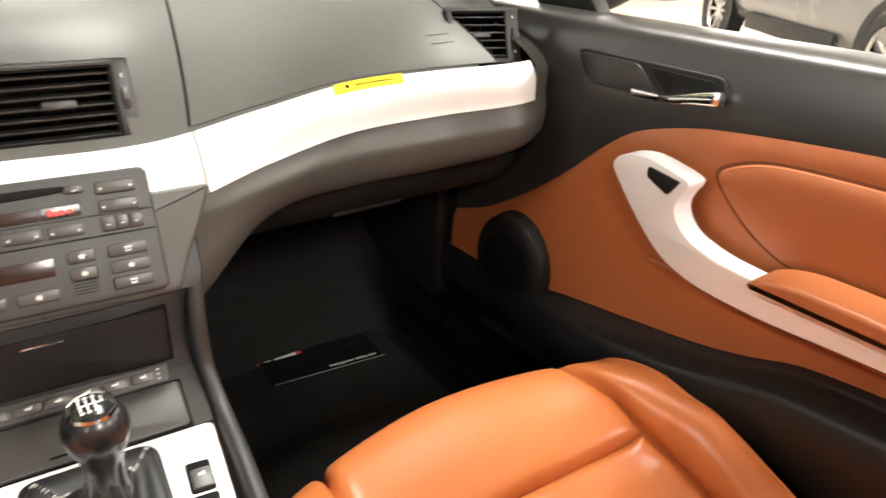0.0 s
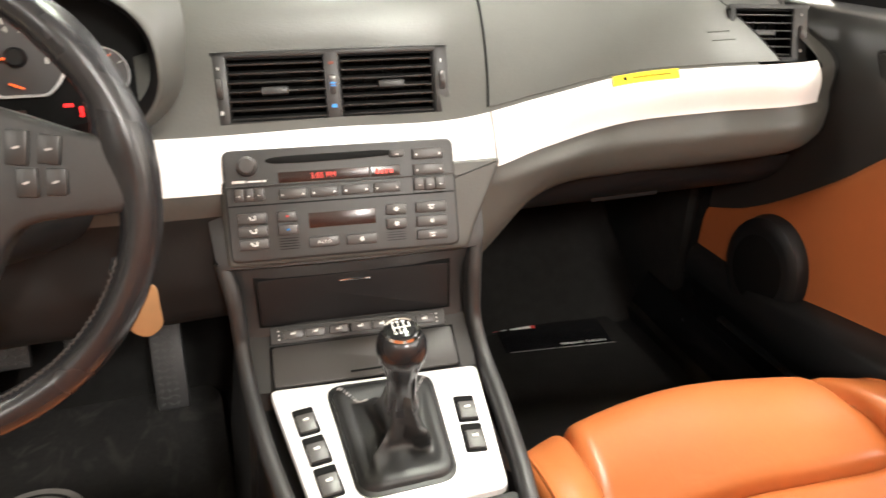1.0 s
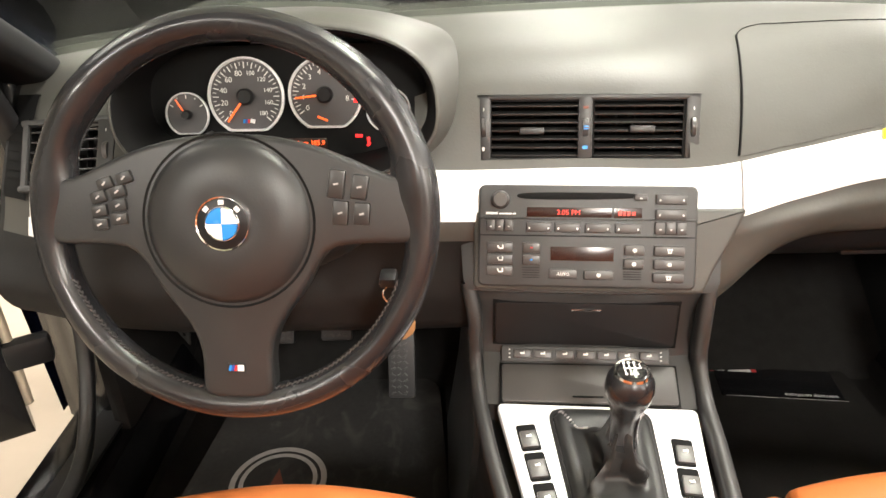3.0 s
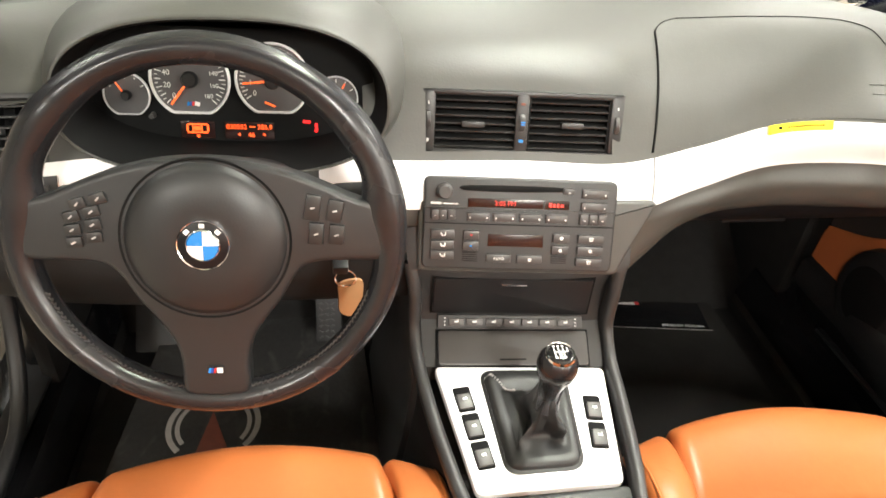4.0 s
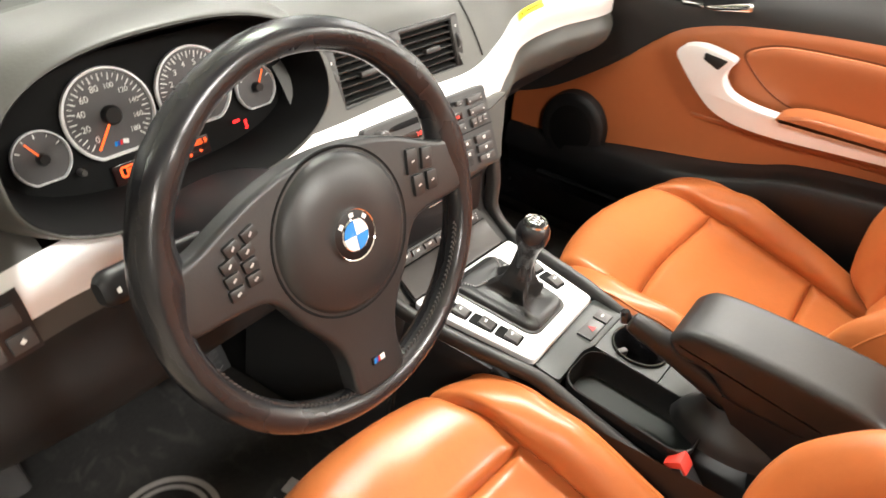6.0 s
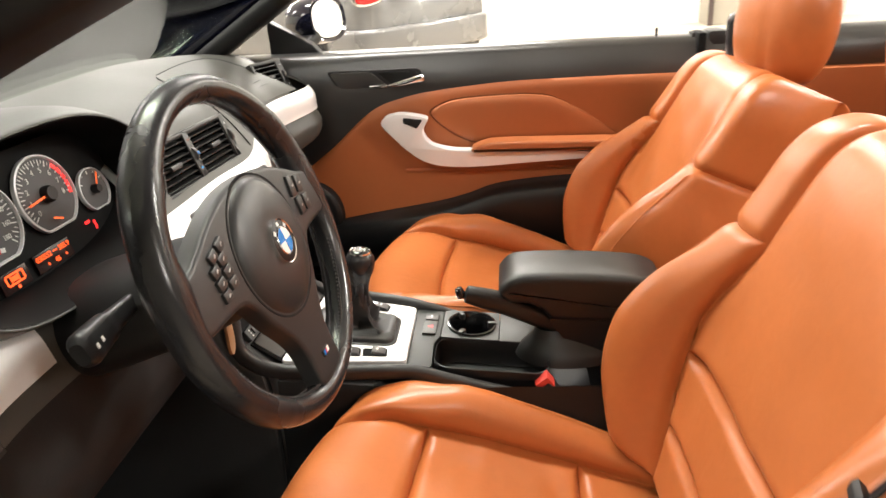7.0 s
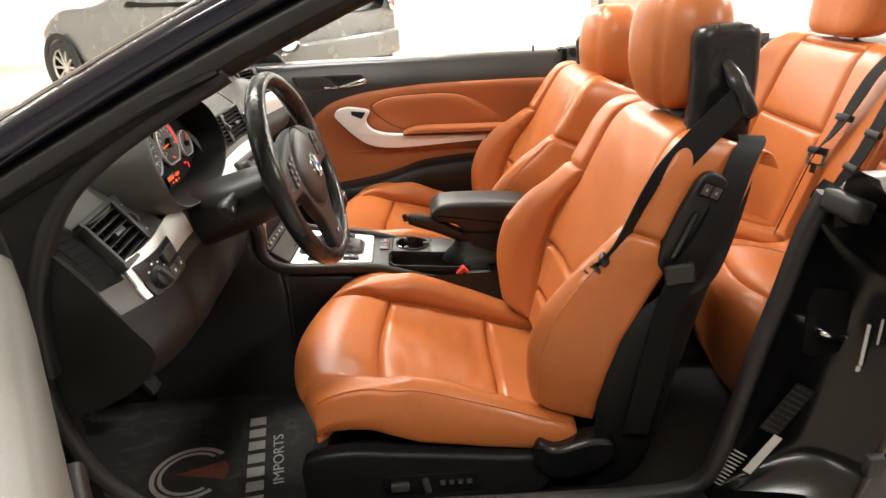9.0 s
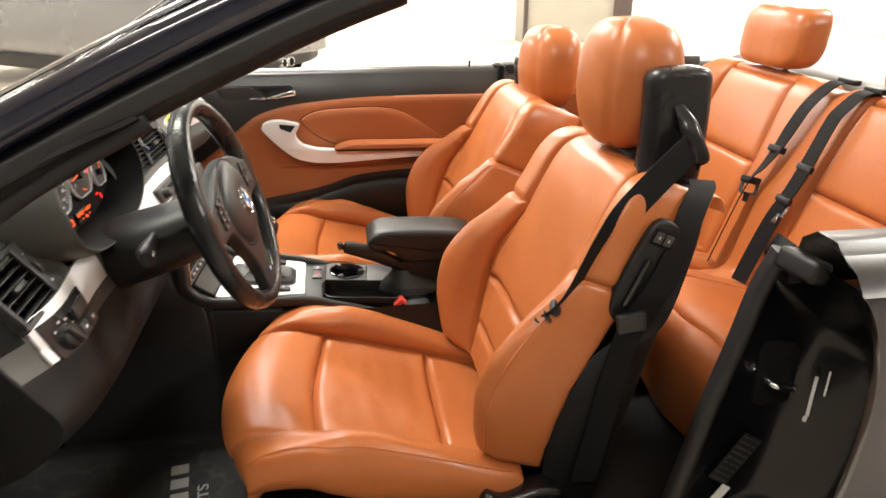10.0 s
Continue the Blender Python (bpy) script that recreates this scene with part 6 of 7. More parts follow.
ins = [(-0.022, 0.775), (-0.050, 0.797), (-0.10, 0.810), (-0.19, 0.815), (-0.28, 0.815), (-0.35, 0.803), (-0.43, 0.760), (-0.50, 0.708), (-0.505, 0.690), (-0.45, 0.685), (-0.30, 0.686), (-0.16, 0.688), (-0.10, 0.705), (-0.05, 0.740)]
# darker leather tone under the insert paints the shade in the seam
part("seam_groove", pillow(on_door(ins), put(DM, 0, 0, 0.0005), 0.0012, 0.001, 3), mat("groove_shade", (0.16, 0.045, 0.012), 0.8, var=0.1), pd, "seam round the insert with its shade put into the colour")
ctr = np.array(ins).mean(0)
part("leather_insert", pillow(on_door([tuple(ctr + (np.array(q) - ctr) * np.array([0.985, 0.955])) for q in ins]), put(DM, 0, 0, 0.0012), 0.009, 0.004, 9), ORANGE_DOOR, pd, "padded orange leather insert")
PULLM = axes((0.728, 0, 0), (0, -1, 0), (0, 0, 1))
pull = [(0.098, 0.760), (0.092, 0.773), (0.074, 0.781), (0.045, 0.784), (0.012, 0.779), (-0.016, 0.772), (-0.021, 0.764), (-0.013, 0.750), (-0.008, 0.736), (-0.012, 0.720), (-0.027, 0.704), (-0.050, 0.694), (-0.085, 0.6865), (-0.134, 0.683), (-0.25, 0.676), (-0.427, 0.671), (-0.530, 0.668), (-0.532, 0.655), (-0.427, 0.653), (-0.251, 0.645), (-0.15, 0.640), (-0.074, 0.642), (-0.030, 0.650), (0.004, 0.664), (0.040, 0.693), (0.070, 0.724), (0.090, 0.747)]
ph = part("pull_handle", prism(crv(on_door(pull), 110, closed=True).tolist(), 0.034, PULLM, 0.0022, 2), ALU, pd, "satin silver pull handle")
part("window_switch", prism(inset(on_door([(0.040, 0.775), (-0.010, 0.768), (0.006, 0.746), (0.040, 0.761)]), 0.004), 0.003, put(PULLM, 0, 0, 0.0335), 0.001), BLACK, ph, "black window switch")
part("arm_pad", prism(crv(on_door([(-0.132, 0.688), (-0.16, 0.702), (-0.21, 0.708), (-0.35, 0.706), (-0.50, 0.703), (-0.53, 0.695), (-0.53, 0.680), (-0.40, 0.680), (-0.25, 0.684), (-0.16, 0.684)]), 60, closed=True).tolist(), 0.060, PULLM, 0.0065, 3), ORANGE_DOOR, pd, "orange leather arm pad")
part("panel_crease", sweep(crv([(door_x(y, z) - 0.003, y, z) for y, z in ((0.05, 0.62), (-0.1, 0.618), (-0.25, 0.616), (-0.45, 0.617), (-0.66, 0.62))], 24), rrect(0.010, 0.012, 0.004), (0, 0, 1)), ORANGE_DOOR, pd, "raised leather crease")
SPM = axes((0.748, 0.318, 0.505), (0, -1, 0), (0, 0, 1))
spk = part("speaker_pod", lathe([(0.0, 0.034), (0.068, 0.034), (0.076, 0.032), (0.084, 0.026), (0.087, 0.010), (0.094, -0.012)], SPM, 48, 1.08), BLACK, pd, "round black speaker pod")
part("speaker_mesh", lathe([(0.0, 0.0352), (0.055, 0.0350), (0.058, 0.0342)], SPM, 40, 1.08), SOOT, spk)
# handle recess and lever
HM = axes((0.7555, 0.112, 0.8665), (0, -1, 0.02), (0, 0, 1))
rec = part("handle_recess", prism(inset([(-0.128, 0.026), (0.118, 0.020), (0.128, -0.012), (0.045, -0.026), (-0.100, -0.026)], 0.014, 7), 0.004, put(HM, 0, 0, -0.001), 0.0025, 3), BLACK, pd, "dark handle recess with a raised rim")
part("recess_plate", prism(inset([(-0.120, 0.021), (-0.012, 0.019), (0.030, -0.020), (-0.094, -0.021)], 0.012, 6), 0.003, put(HM, 0, 0, 0.0028), 0.0015, 3), DOORTOP, rec, "dark grey grained plate")
part("recess_well", prism(inset([(0.004, 0.017), (0.108, 0.013), (0.116, -0.006), (0.046, -0.020)], 0.008, 6), 0.0016, put(HM, 0, 0, 0.0028), 0.0006), DARKWELL, rec)
part("door_lever", sweep(crv([HM @ Vector((0.036, -0.018, 0.008)), HM @ Vector((0.062, -0.014, 0.018)), HM @ Vector((0.098, -0.006, 0.024)), HM @ Vector((0.130, -0.001, 0.022))], 22), rrect(0.014, 0.019, 0.006), (-1, 0, 0), scale=np.r_[np.linspace(0.6, 1.0, 12), np.linspace(1.0, 1.3, 8), 1.2, 0.8]), CHROME, rec, "chrome door lever")
part("lever_plate", box(0.046, 0.010, 0.006, 0.002, put(HM, 0.006, -0.019, 0.006)), CHROME, rec, "silver lever plate")
part("lock_pin", lathe([(0, 0.020), (0.003, 0.020), (0.0036, 0.016), (0.003, 0)], pose(0.800, -0.60, 0.931), 12), BLACK, pd)
part("door_edge_gap", box(0.075, 0.020, 0.34, 0.006, pose(0.785, -0.700, 0.770)), SOOT, pd, "dark gap at the end of the door")
part("door_end_cap", box(0.05, 0.014, 0.065, 0.008, pose(0.810, -0.690, 0.905)), BLACK, pd)

# mirror outside the passenger's door
mr = thing("wing_mirror", (0.93, 0.30, 0.93), "dark wing mirror with an oval glass reflecting the bright wall", "wing mirror")
MM = axes((0.985, 0.282, 1.004), (0.94, -0.34, 0), (0, 0.11, 1))
shell_rows = []
for f, zz in ((0.86, 0.004), (1.0, 0.010), (1.06, -0.01), (1.04, -0.05), (0.85, -0.085), (0.45, -0.10), (0.02, -0.105)):
    shell_rows.append([put(MM, 0, 0, zz) @ Vector((f * 0.088 * abs(math.cos(a)) ** 0.8 * np.sign(math.cos(a)), f * 0.062 * abs(math.sin(a)) ** 0.8 * np.sign(math.sin(a)), 0)) for a in np.linspace(0, 2 * math.pi, 41)[:-1]])
part("mirror_housing", sheet(shell_rows, wrap_u=True), PAINT, mr, "dark blue housing")
part("mirror_glass", prism([(0.074 * abs(math.cos(a)) ** 0.8 * np.sign(math.cos(a)), 0.051 * abs(math.sin(a)) ** 0.8 * np.sign(math.sin(a))) for a in np.linspace(0, 2 * math.pi, 49)[:-1]], 0.003, put(MM, 0, 0, 0.004)), MIRROR, mr, "oval mirror glass")
part("mirror_foot", sweep(crv([(0.87, 0.34, 0.935), (0.90, 0.325, 0.945), (0.935, 0.31, 0.965)], 10), rrect(0.05, 0.035, 0.012)), BLACK, mr)
part("mirror_triangle", prism([(-0.40, 0.925), (-0.26, 0.925), (-0.285, 0.955), (-0.40, 1.02)], 0.03, axes((0.845, 0, 0), (0, -1, 0), (0, 0, 1)), 0.006), BLACK, mr, "black corner trim")

# ---- driver's door (wide open) ----
OPEN = 59
od = thing("door_2", (-0.88, 0.36, 0.33), "open car door, its vinyl top paled for the light on it, seen along its edge", "car door", kind="structure")
DO = Matrix.Translation((-0.88, 0.36, 0)) @ Matrix.Rotation(radians(-OPEN), 4, "Z")  # local -y runs along the door, +x faces the cabin


def D(x, y, z):
    return DO @ Vector((x, y, z))


dy = np.linspace(0.0, -1.17, 40)
# same vinyl as the closed door's top; the light on it is put into the paler grey
part("upper_panel", sheet([[D(-0.035, y, 0.895), D(-0.020, y, 0.914), D(0.004, y, 0.922), D(0.030, y, 0.920), D(0.044, y, 0.905), D(0.047, y, 0.86), D(0.046, y, 0.80)] for y in dy]), GREYTOP, od, "grained vinyl door top, paled for the light on it", angle=60)
part("leather_panel", sheet([[D(0.046, y, 0.803), D(0.046, y, 0.795), D(0.030, y, 0.70), D(0.014, y, 0.60), D(0.006, y, 0.545)] for y in dy]), DOORTOP, od, "dark vinyl door panel", angle=60)
part("map_pocket", sheet([[D(0.006, y, 0.55), D(0.010, y, 0.54), D(0.006, y, 0.48), D(0.0, y, 0.37), D(-0.01, y, 0.34)] for y in dy]), GLOSS, od, "glossy black lower panel", angle=60)
part("door_skin", sheet([[D(-0.035, y, 0.895), D(-0.052, y, 0.82), D(-0.058, y, 0.68), D(-0.045, y, 0.50), D(-0.025, y, 0.34), D(-0.01, y, 0.34)] for y in dy]), PAINT, od, "dark blue painted outer skin")
for yy in (0.0, -1.17):
    bm = bmesh.new()
    bm.faces.new([bm.verts.new(D(x, yy, z)) for x, z in ((-0.035, 0.895), (0.004, 0.922), (0.044, 0.905), (0.046, 0.80), (0.030, 0.70), (0.006, 0.545), (0.010, 0.54), (0.0, 0.37), (-0.01, 0.34), (-0.025, 0.34), (-0.058, 0.68))])
    part("door_end", thick(bm, 0.004), JAMB, od, "glossy painted door end")
part("cream_seal", sweep(crv([D(0.02, 0.004, 0.80), D(0.010, 0.006, 0.70), D(-0.005, 0.006, 0.55), D(-0.01, 0.004, 0.40)], 20), rrect(0.016, 0.014, 0.005), (0, 1, 0)), CREAM, od, "cream-coloured end seal")
part("door_pull", sweep(crv([D(0.046, -0.30, 0.785), D(0.040, -0.38, 0.72), D(0.036, -0.50, 0.685), D(0.034, -0.75, 0.68)], 24), rrect(0.028, 0.05, 0.012), (0, 0, 1)), BLACK, od, "black pull handle")
for zz in (0.50, 0.78):
    part("hinge", box(0.03, 0.07, 0.05, 0.01, DO @ pose(0.0, 0.03, zz)), BLACK, od)
part("check_strap", box(0.025, 0.20, 0.03, 0.006, DO @ pose(0.0, 0.06, 0.64)), BLACK, od, "black check strap")

# front door post with wiring boot, seen beside the open door
post = thing("front_door_post", (-0.80, 0.42, 0.3), "glossy black front door post with a wiring boot", "door post", kind="structure")
part("post_panel", sheet(crv(np.array([[(-0.755, 0.40, z), (-0.775, 0.40, z), (-0.80, 0.425, z), (-0.84, 0.45, z), (-0.88, 0.46, z), (-0.90, 0.50, z), (-0.90, 0.75, z)] for z in (0.30, 0.5, 0.7, 0.92)]), 14)), JAMB, post, angle=60)
part("post_seal", sweep(crv([(-0.735, 0.10, 0.360), (-0.740, 0.25, 0.375), (-0.752, 0.345, 0.47), (-0.758, 0.385, 0.60), (-0.762, 0.39, 0.75), (-0.765, 0.385, 0.88), (-0.765, 0.40, 0.95)], 40), rrect(0.022, 0.024, 0.009), (-1, 0, 0)), RUBBER, post, "black rubber door seal")
ps = crv([(-0.722, 0.06, 1.098), (-0.728, 0.16, 1.045), (-0.734, 0.235, 1.000), (-0.742, 0.300, 0.945), (-0.750, 0.345, 0.870), (-0.757, 0.372, 0.780), (-0.757, 0.380, 0.680)], 44)
part("pillar_seal", sweep(ps, rrect(0.026, 0.034, 0.011), (-1, 0, 0)), RUBBER, post, "black rubber seal curving down from the pillar")
fw = np.interp(np.linspace(0, 1, 44), [0, 0.3, 0.6, 1], [0.03, 0.08, 0.14, 0.16])
part("pillar_foot_trim", thick(sheet([[p + np.array([-0.004, 0.0, 0.0]), p + np.array([-0.018, 0.35 * k, 0.008]), p + np.array([-0.030, k, 0.0])] for p, k in zip(ps, fw)]), 0.006), PILLAR, post, "black trim at the foot of the pillar")
part("wiring_boot", sweep([(-0.84 - 0.006 * i, 0.425 - 0.005 * i, 0.66) for i in range(16)], ring(0.022, 16), (0, 0, 1), scale=[1 + 0.14 * (i % 2) for i in range(16)]), RUBBER, post, "ribbed rubber wiring boot")
part("front_wing", sheet(crv(np.array([[(-0.90, y, 0.30), (-0.915, y, 0.55), (-0.91, y, 0.75), (-0.885, y, 0.88), (-0.82, y, 0.915), (-0.78, y, 0.90)] for y in (0.47, 0.7, 1.1)]), 10)), PAINT, post, "dark blue front wing", angle=60)

# ---- rear quarter on the driver's side: jamb, seal, wing top ----
q = thing("rear_door_post", (-0.80, -0.80, 0.3), "glossy black door jamb with latch striker and stickers", "door jamb", kind="structure")
jl = crv([(-0.635, 0.345), (-0.665, 0.42), (-0.690, 0.52), (-0.712, 0.66), (-0.738, 0.78), (-0.752, 0.865), (-0.775, 0.905)], 40)
jr = crv([(-0.745, 0.30), (-0.785, 0.42), (-0.818, 0.55), (-0.830, 0.68), (-0.824, 0.78), (-0.800, 0.86), (-0.770, 0.900)], 40)
jam = []
for (ya, za), (yb, zb) in zip(jl, jr):
    a, b = np.array([-0.735, ya, za]), np.array([-0.885, yb, zb])
    deep = np.clip((0.88 - a[2]) / 0.14, 0, 1) * np.clip((a[2] - 0.30) / 0.12, 0.35, 1)
    row = crv([a, a + np.array([0.012, -0.035 * deep, 0]), a + np.array([0.022, -0.115 * deep, 0]), a + np.array([-0.010, -0.172 * deep, 0]), b + np.array([0.060, -0.095 * deep, 0]), b + np.array([0.022, -0.030 * deep, 0]), b], 26)
    jam.append(row)
part("jamb_panel", sheet(jam), JAMB, q, "glossy black painted jamb", angle=50)
part("quarter_skin", sheet(crv(np.array([[(-0.885 - 0.014 * math.sin(math.pi * k / 9), y - dy2, z) for y, dy2 in ((jr[int(k * 39 / 9)][0], 0), (jr[int(k * 39 / 9)][0], 0.02), (-1.1, 0), (-1.5, 0), (-2.0, 0))] for k in range(10) for z in (jr[int(k * 39 / 9)][1],)]), 24)), PAINT, q, "dark blue painted quarter panel", angle=50)
part("quarter_top", sheet([[(-0.84 + 0.02 * f - 0.055 * (1 - abs(2 * f - 1)) * 0 + (0.10 * f), y, zz) for f, zz in ((-0.45, 0.890), (-0.30, 0.912), (-0.05, 0.926), (0.15, 0.930), (0.30, 0.925))] for y in np.linspace(-0.775, -2.0, 14)]), DOORTOP, q, "grey quarter top trim", angle=60)
part("top_cap", box(0.070, 0.032, 0.032, 0.008, pose(-0.792, -0.764, 0.890, 14, 0, 8), 3), BLACK, q, "black rubber end cap")
part("chrome_moulding", sweep([(-0.902, y, 0.538) for y in np.linspace(-0.80, -1.6, 8)], rrect(0.012, 0.016, 0.004)), PAINT, q, "slim body moulding")
part("moulding_inlay", sweep([(-0.909, y, 0.540) for y in np.linspace(-0.815, -1.6, 8)], rrect(0.005, 0.008, 0.002)), CHROME, q, "bright moulding inlay")
part("moulding_end", box(0.018, 0.026, 0.034, 0.007, pose(-0.900, -0.804, 0.536)), RUBBER, q, "black rubber end of the moulding")
part("jamb_seal", sweep(crv([(-0.728, 0.10, 0.360), (-0.728, -0.3, 0.352), (-0.728, -0.56, 0.352), (-0.730, -0.645, 0.380), (-0.733, -0.678, 0.50), (-0.735, -0.702, 0.63), (-0.737, -0.726, 0.74), (-0.742, -0.742, 0.83), (-0.752, -0.758, 0.895)], 60), rrect(0.026, 0.030, 0.011, 5), (-1, 0, 0.05)), RUBBER, q, "grey-black rubber door seal")
JM = axes((-0.716, -0.822, 0.655), (-0.05, -1, 0), (0.0, -0.10, 1))
lt = part("latch_recess", prism(inset([(-0.040, 0.075), (0.030, 0.065), (0.030, -0.045), (-0.035, -0.05)], 0.02), 0.004, put(JM, 0, 0, 0.0), 0.0015), SOOT, q, "dark latch recess")
part("striker", sweep(crv([JM @ Vector((-0.022, 0.006, 0.002)), JM @ Vector((-0.018, 0.004, 0.022)), JM @ Vector((0.0, -0.001, 0.026)), JM @ Vector((0.016, -0.004, 0.022)), JM @ Vector((0.020, -0.004, 0.002))], 24), ring(0.006, 12), (0, 0, 1)), CHROME, lt, "bright latch striker")
LBM = axes((-0.754, -0.876, 0.640), (-0.55, -0.83, 0), (-0.10, -0.10, 1))
part("film_sticker", bars(put(LBM, 0, 0, 0.003), [(-0.012, 0.0, 0.005, 0.075), (0.004, 0.028, 0.003, 0.045), (-0.014, -0.044, 0.006, 0.010)], 0.004, 0.05, 0.0006), PAPER, q, "small white lettered film sticker")
TBM = axes((-0.722, -0.772, 0.51), (-0.10, -0.86, -0.50), (-0.02, -0.50, 0.86))
tb = part("tyre_sticker", box(0.036, 0.100, 0.001, 0, put(TBM, 0, 0, 0.006)), BLACK, q, "dark worn data sticker")
part("sticker_print", bars(put(TBM, 0, 0, 0.0066), [(x, y, 0.009 + 0.003 * math.sin(70 * x + 90 * y), 0.003) for x in (-0.011, 0.0, 0.011) for y in np.linspace(-0.044, 0.044, 9)], 0.01, 0.003, 0.0004), BUTTON, tb)["kind"] = "stuff"
BBM = axes((-0.728, -0.728, 0.42), (-0.10, -0.84, -0.52), (-0.02, -0.52, 0.84))
part("bar_sticker", box(0.016, 0.085, 0.001, 0, put(BBM, 0.004, 0.012, 0.008)), PAPER, q, "white striped sticker")
part("bar_print", bars(put(BBM, -0.028, -0.035, 0.007), [(0, y, 0.026, 0.0025) for y in np.linspace(-0.04, 0.03, 10)], 0.03, 0.002, 0.0004), GREYPRINT, q)["kind"] = "stuff"

# ---- rear seats ----
def rear_seat(xc, label):
    s = thing("rear_car_seat", (xc, -1.05, 0.25), label, "rear seat", "rear seats")
    # cushion: surface rows from the front face over the top to the back
    rows = []
    for y, z in ((-0.880, 0.26), (-0.850, 0.36), (-0.834, 0.455), (-0.838, 0.505), (-0.866, 0.533), (-0.93, 0.540), (-1.02, 0.525), (-1.13, 0.490), (-1.24, 0.465)):
        rows.append([(xc + x, y - 0.014 * (x / 0.25) ** 2, z + 0.016 * math.sin(math.pi * min(1, abs(x) / 0.27)) ** 2 - 0.03 * max(0, (abs(x) - 0.24) / 0.045) ** 1.5) for x in np.linspace(-0.285, 0.285, 25)])
    C = np.array([crv(r, 100) for r in crv(np.array(rows), 90)])
    part("cushion_front", padded(C, 0.02, 0.98, 0.0, 0.56, nv=40, puff=0.004, out=-1), ORANGE, s)
    part("cushion_seat", padded(C, 0.20, 0.80, 0.56, 1.0, wrinkle=0.001, out=-1), ORANGE, s)
    part("cushion_side", padded(C, 0.02, 0.20, 0.56, 1.0, out=-1), ORANGE, s)
    part("cushion_side", padded(C, 0.80, 0.98, 0.56, 1.0, out=-1), ORANGE, s)
    rows = []
    for y, z in ((-1.165, 0.44), (-1.205, 0.55), (-1.240, 0.66), (-1.275, 0.76), (-1.315, 0.87), (-1.345, 0.94), (-1.375, 0.975), (-1.42, 0.98), (-1.455, 0.96)):
        rows.append([(xc + x * (1 - 0.10 * max(0, (z - 0.80) / 0.18)), y + 0.045 * max(0, (x * np.sign(xc) - 0.17) / 0.11) ** 1.2 * (1 if z < 0.95 else 0.4), z) for x in np.linspace(-0.285, 0.285, 21)])
    B = np.array([crv(r, 100) for r in crv(np.array(rows), 90)])
    part("back_lower", padded(B, 0.20, 0.80, 0.0, 0.37, out=-1), ORANGE, s)
    part("back_upper", padded(B, 0.20, 0.80, 0.37, 0.72, out=-1, puff=0.003), ORANGE, s)
    part("back_crown", padded(B, 0.20, 0.80, 0.72, 1.0, out=-1), ORANGE, s)
    part("back_wing", padded(B, 0.0, 0.20, 0.0, 1.0, out=-1, nv=50), ORANGE, s)
    part("back_wing", padded(B, 0.80, 1.0, 0.0, 1.0, out=-1, nv=50), ORANGE, s)
    # headrest
    rows = []
    for k in range(22):
        th = math.pi * (k / 21 - 0.5)
        cz, sz = abs(math.cos(th)) ** 0.34, math.sin(th)
        r = []
        for i in range(56):
            a = 2 * math.pi * i / 56
            x = 0.148 * abs(math.cos(a)) ** 0.55 * np.sign(math.cos(a))
            y = 0.064 * abs(math.sin(a)) ** 0.62 * np.sign(math.sin(a))
            g = 0.005 * math.exp(-((x / 0.010) ** 2)) * (y > 0)
            lobes = -0.005 * math.exp(-((x / 0.022) ** 2)) * max(0, sz)
            r.append((xc + x * cz - np.sign(x) * g, -1.415 + (y * cz - g) - 0.05 * sz * 0.3, 1.072 + 0.083 * abs(sz) ** 0.65 * np.sign(sz) + lobes))
        rows.append(r)
    part("headrest", sheet(rows, wrap_u=True, caps=True), ORANGE, s)
    for k in (-1, 1):
        part("headrest_post", lathe([(0, -0.05), (0.007, -0.05), (0.007, 0.05), (0, 0.05)], pose(xc + k * 0.045, -1.41, 0.985), 12), BLACK, s, "black headrest post")
        part("post_collar", lathe([(0, 0.006), (0.016, 0.006), (0.018, 0)], pose(xc + k * 0.045, -1.41, 0.975), 16), BLACK, s)
    return s


rear_seat(0.315, "orange leather rear seat with headrest, passenger's side")
rear_seat(-0.285, "orange leather rear seat with headrest, driver's side")
mid = []
for y, z in ((-0.90, 0.28), (-0.88, 0.42), (-0.90, 0.485), (-1.0, 0.50), (-1.12, 0.48), (-1.19, 0.50), (-1.225, 0.62), (-1.27, 0.76), (-1.32, 0.88), (-1.36, 0.955), (-1.42, 0.97)):
    mid.append([(-0.022 + x, y, z) for x in np.linspace(-0.075, 0.075, 9)])
solo("centre_rear_bolster", padded(np.array([crv(r, 30) for r in crv(np.array(mid), 90)]), 0, 1, 0, 1, nv=70, puff=0.008, wrinkle=0.001, out=-1), ORANGE, "narrow orange leather panel between the rear seats", "seat panel")


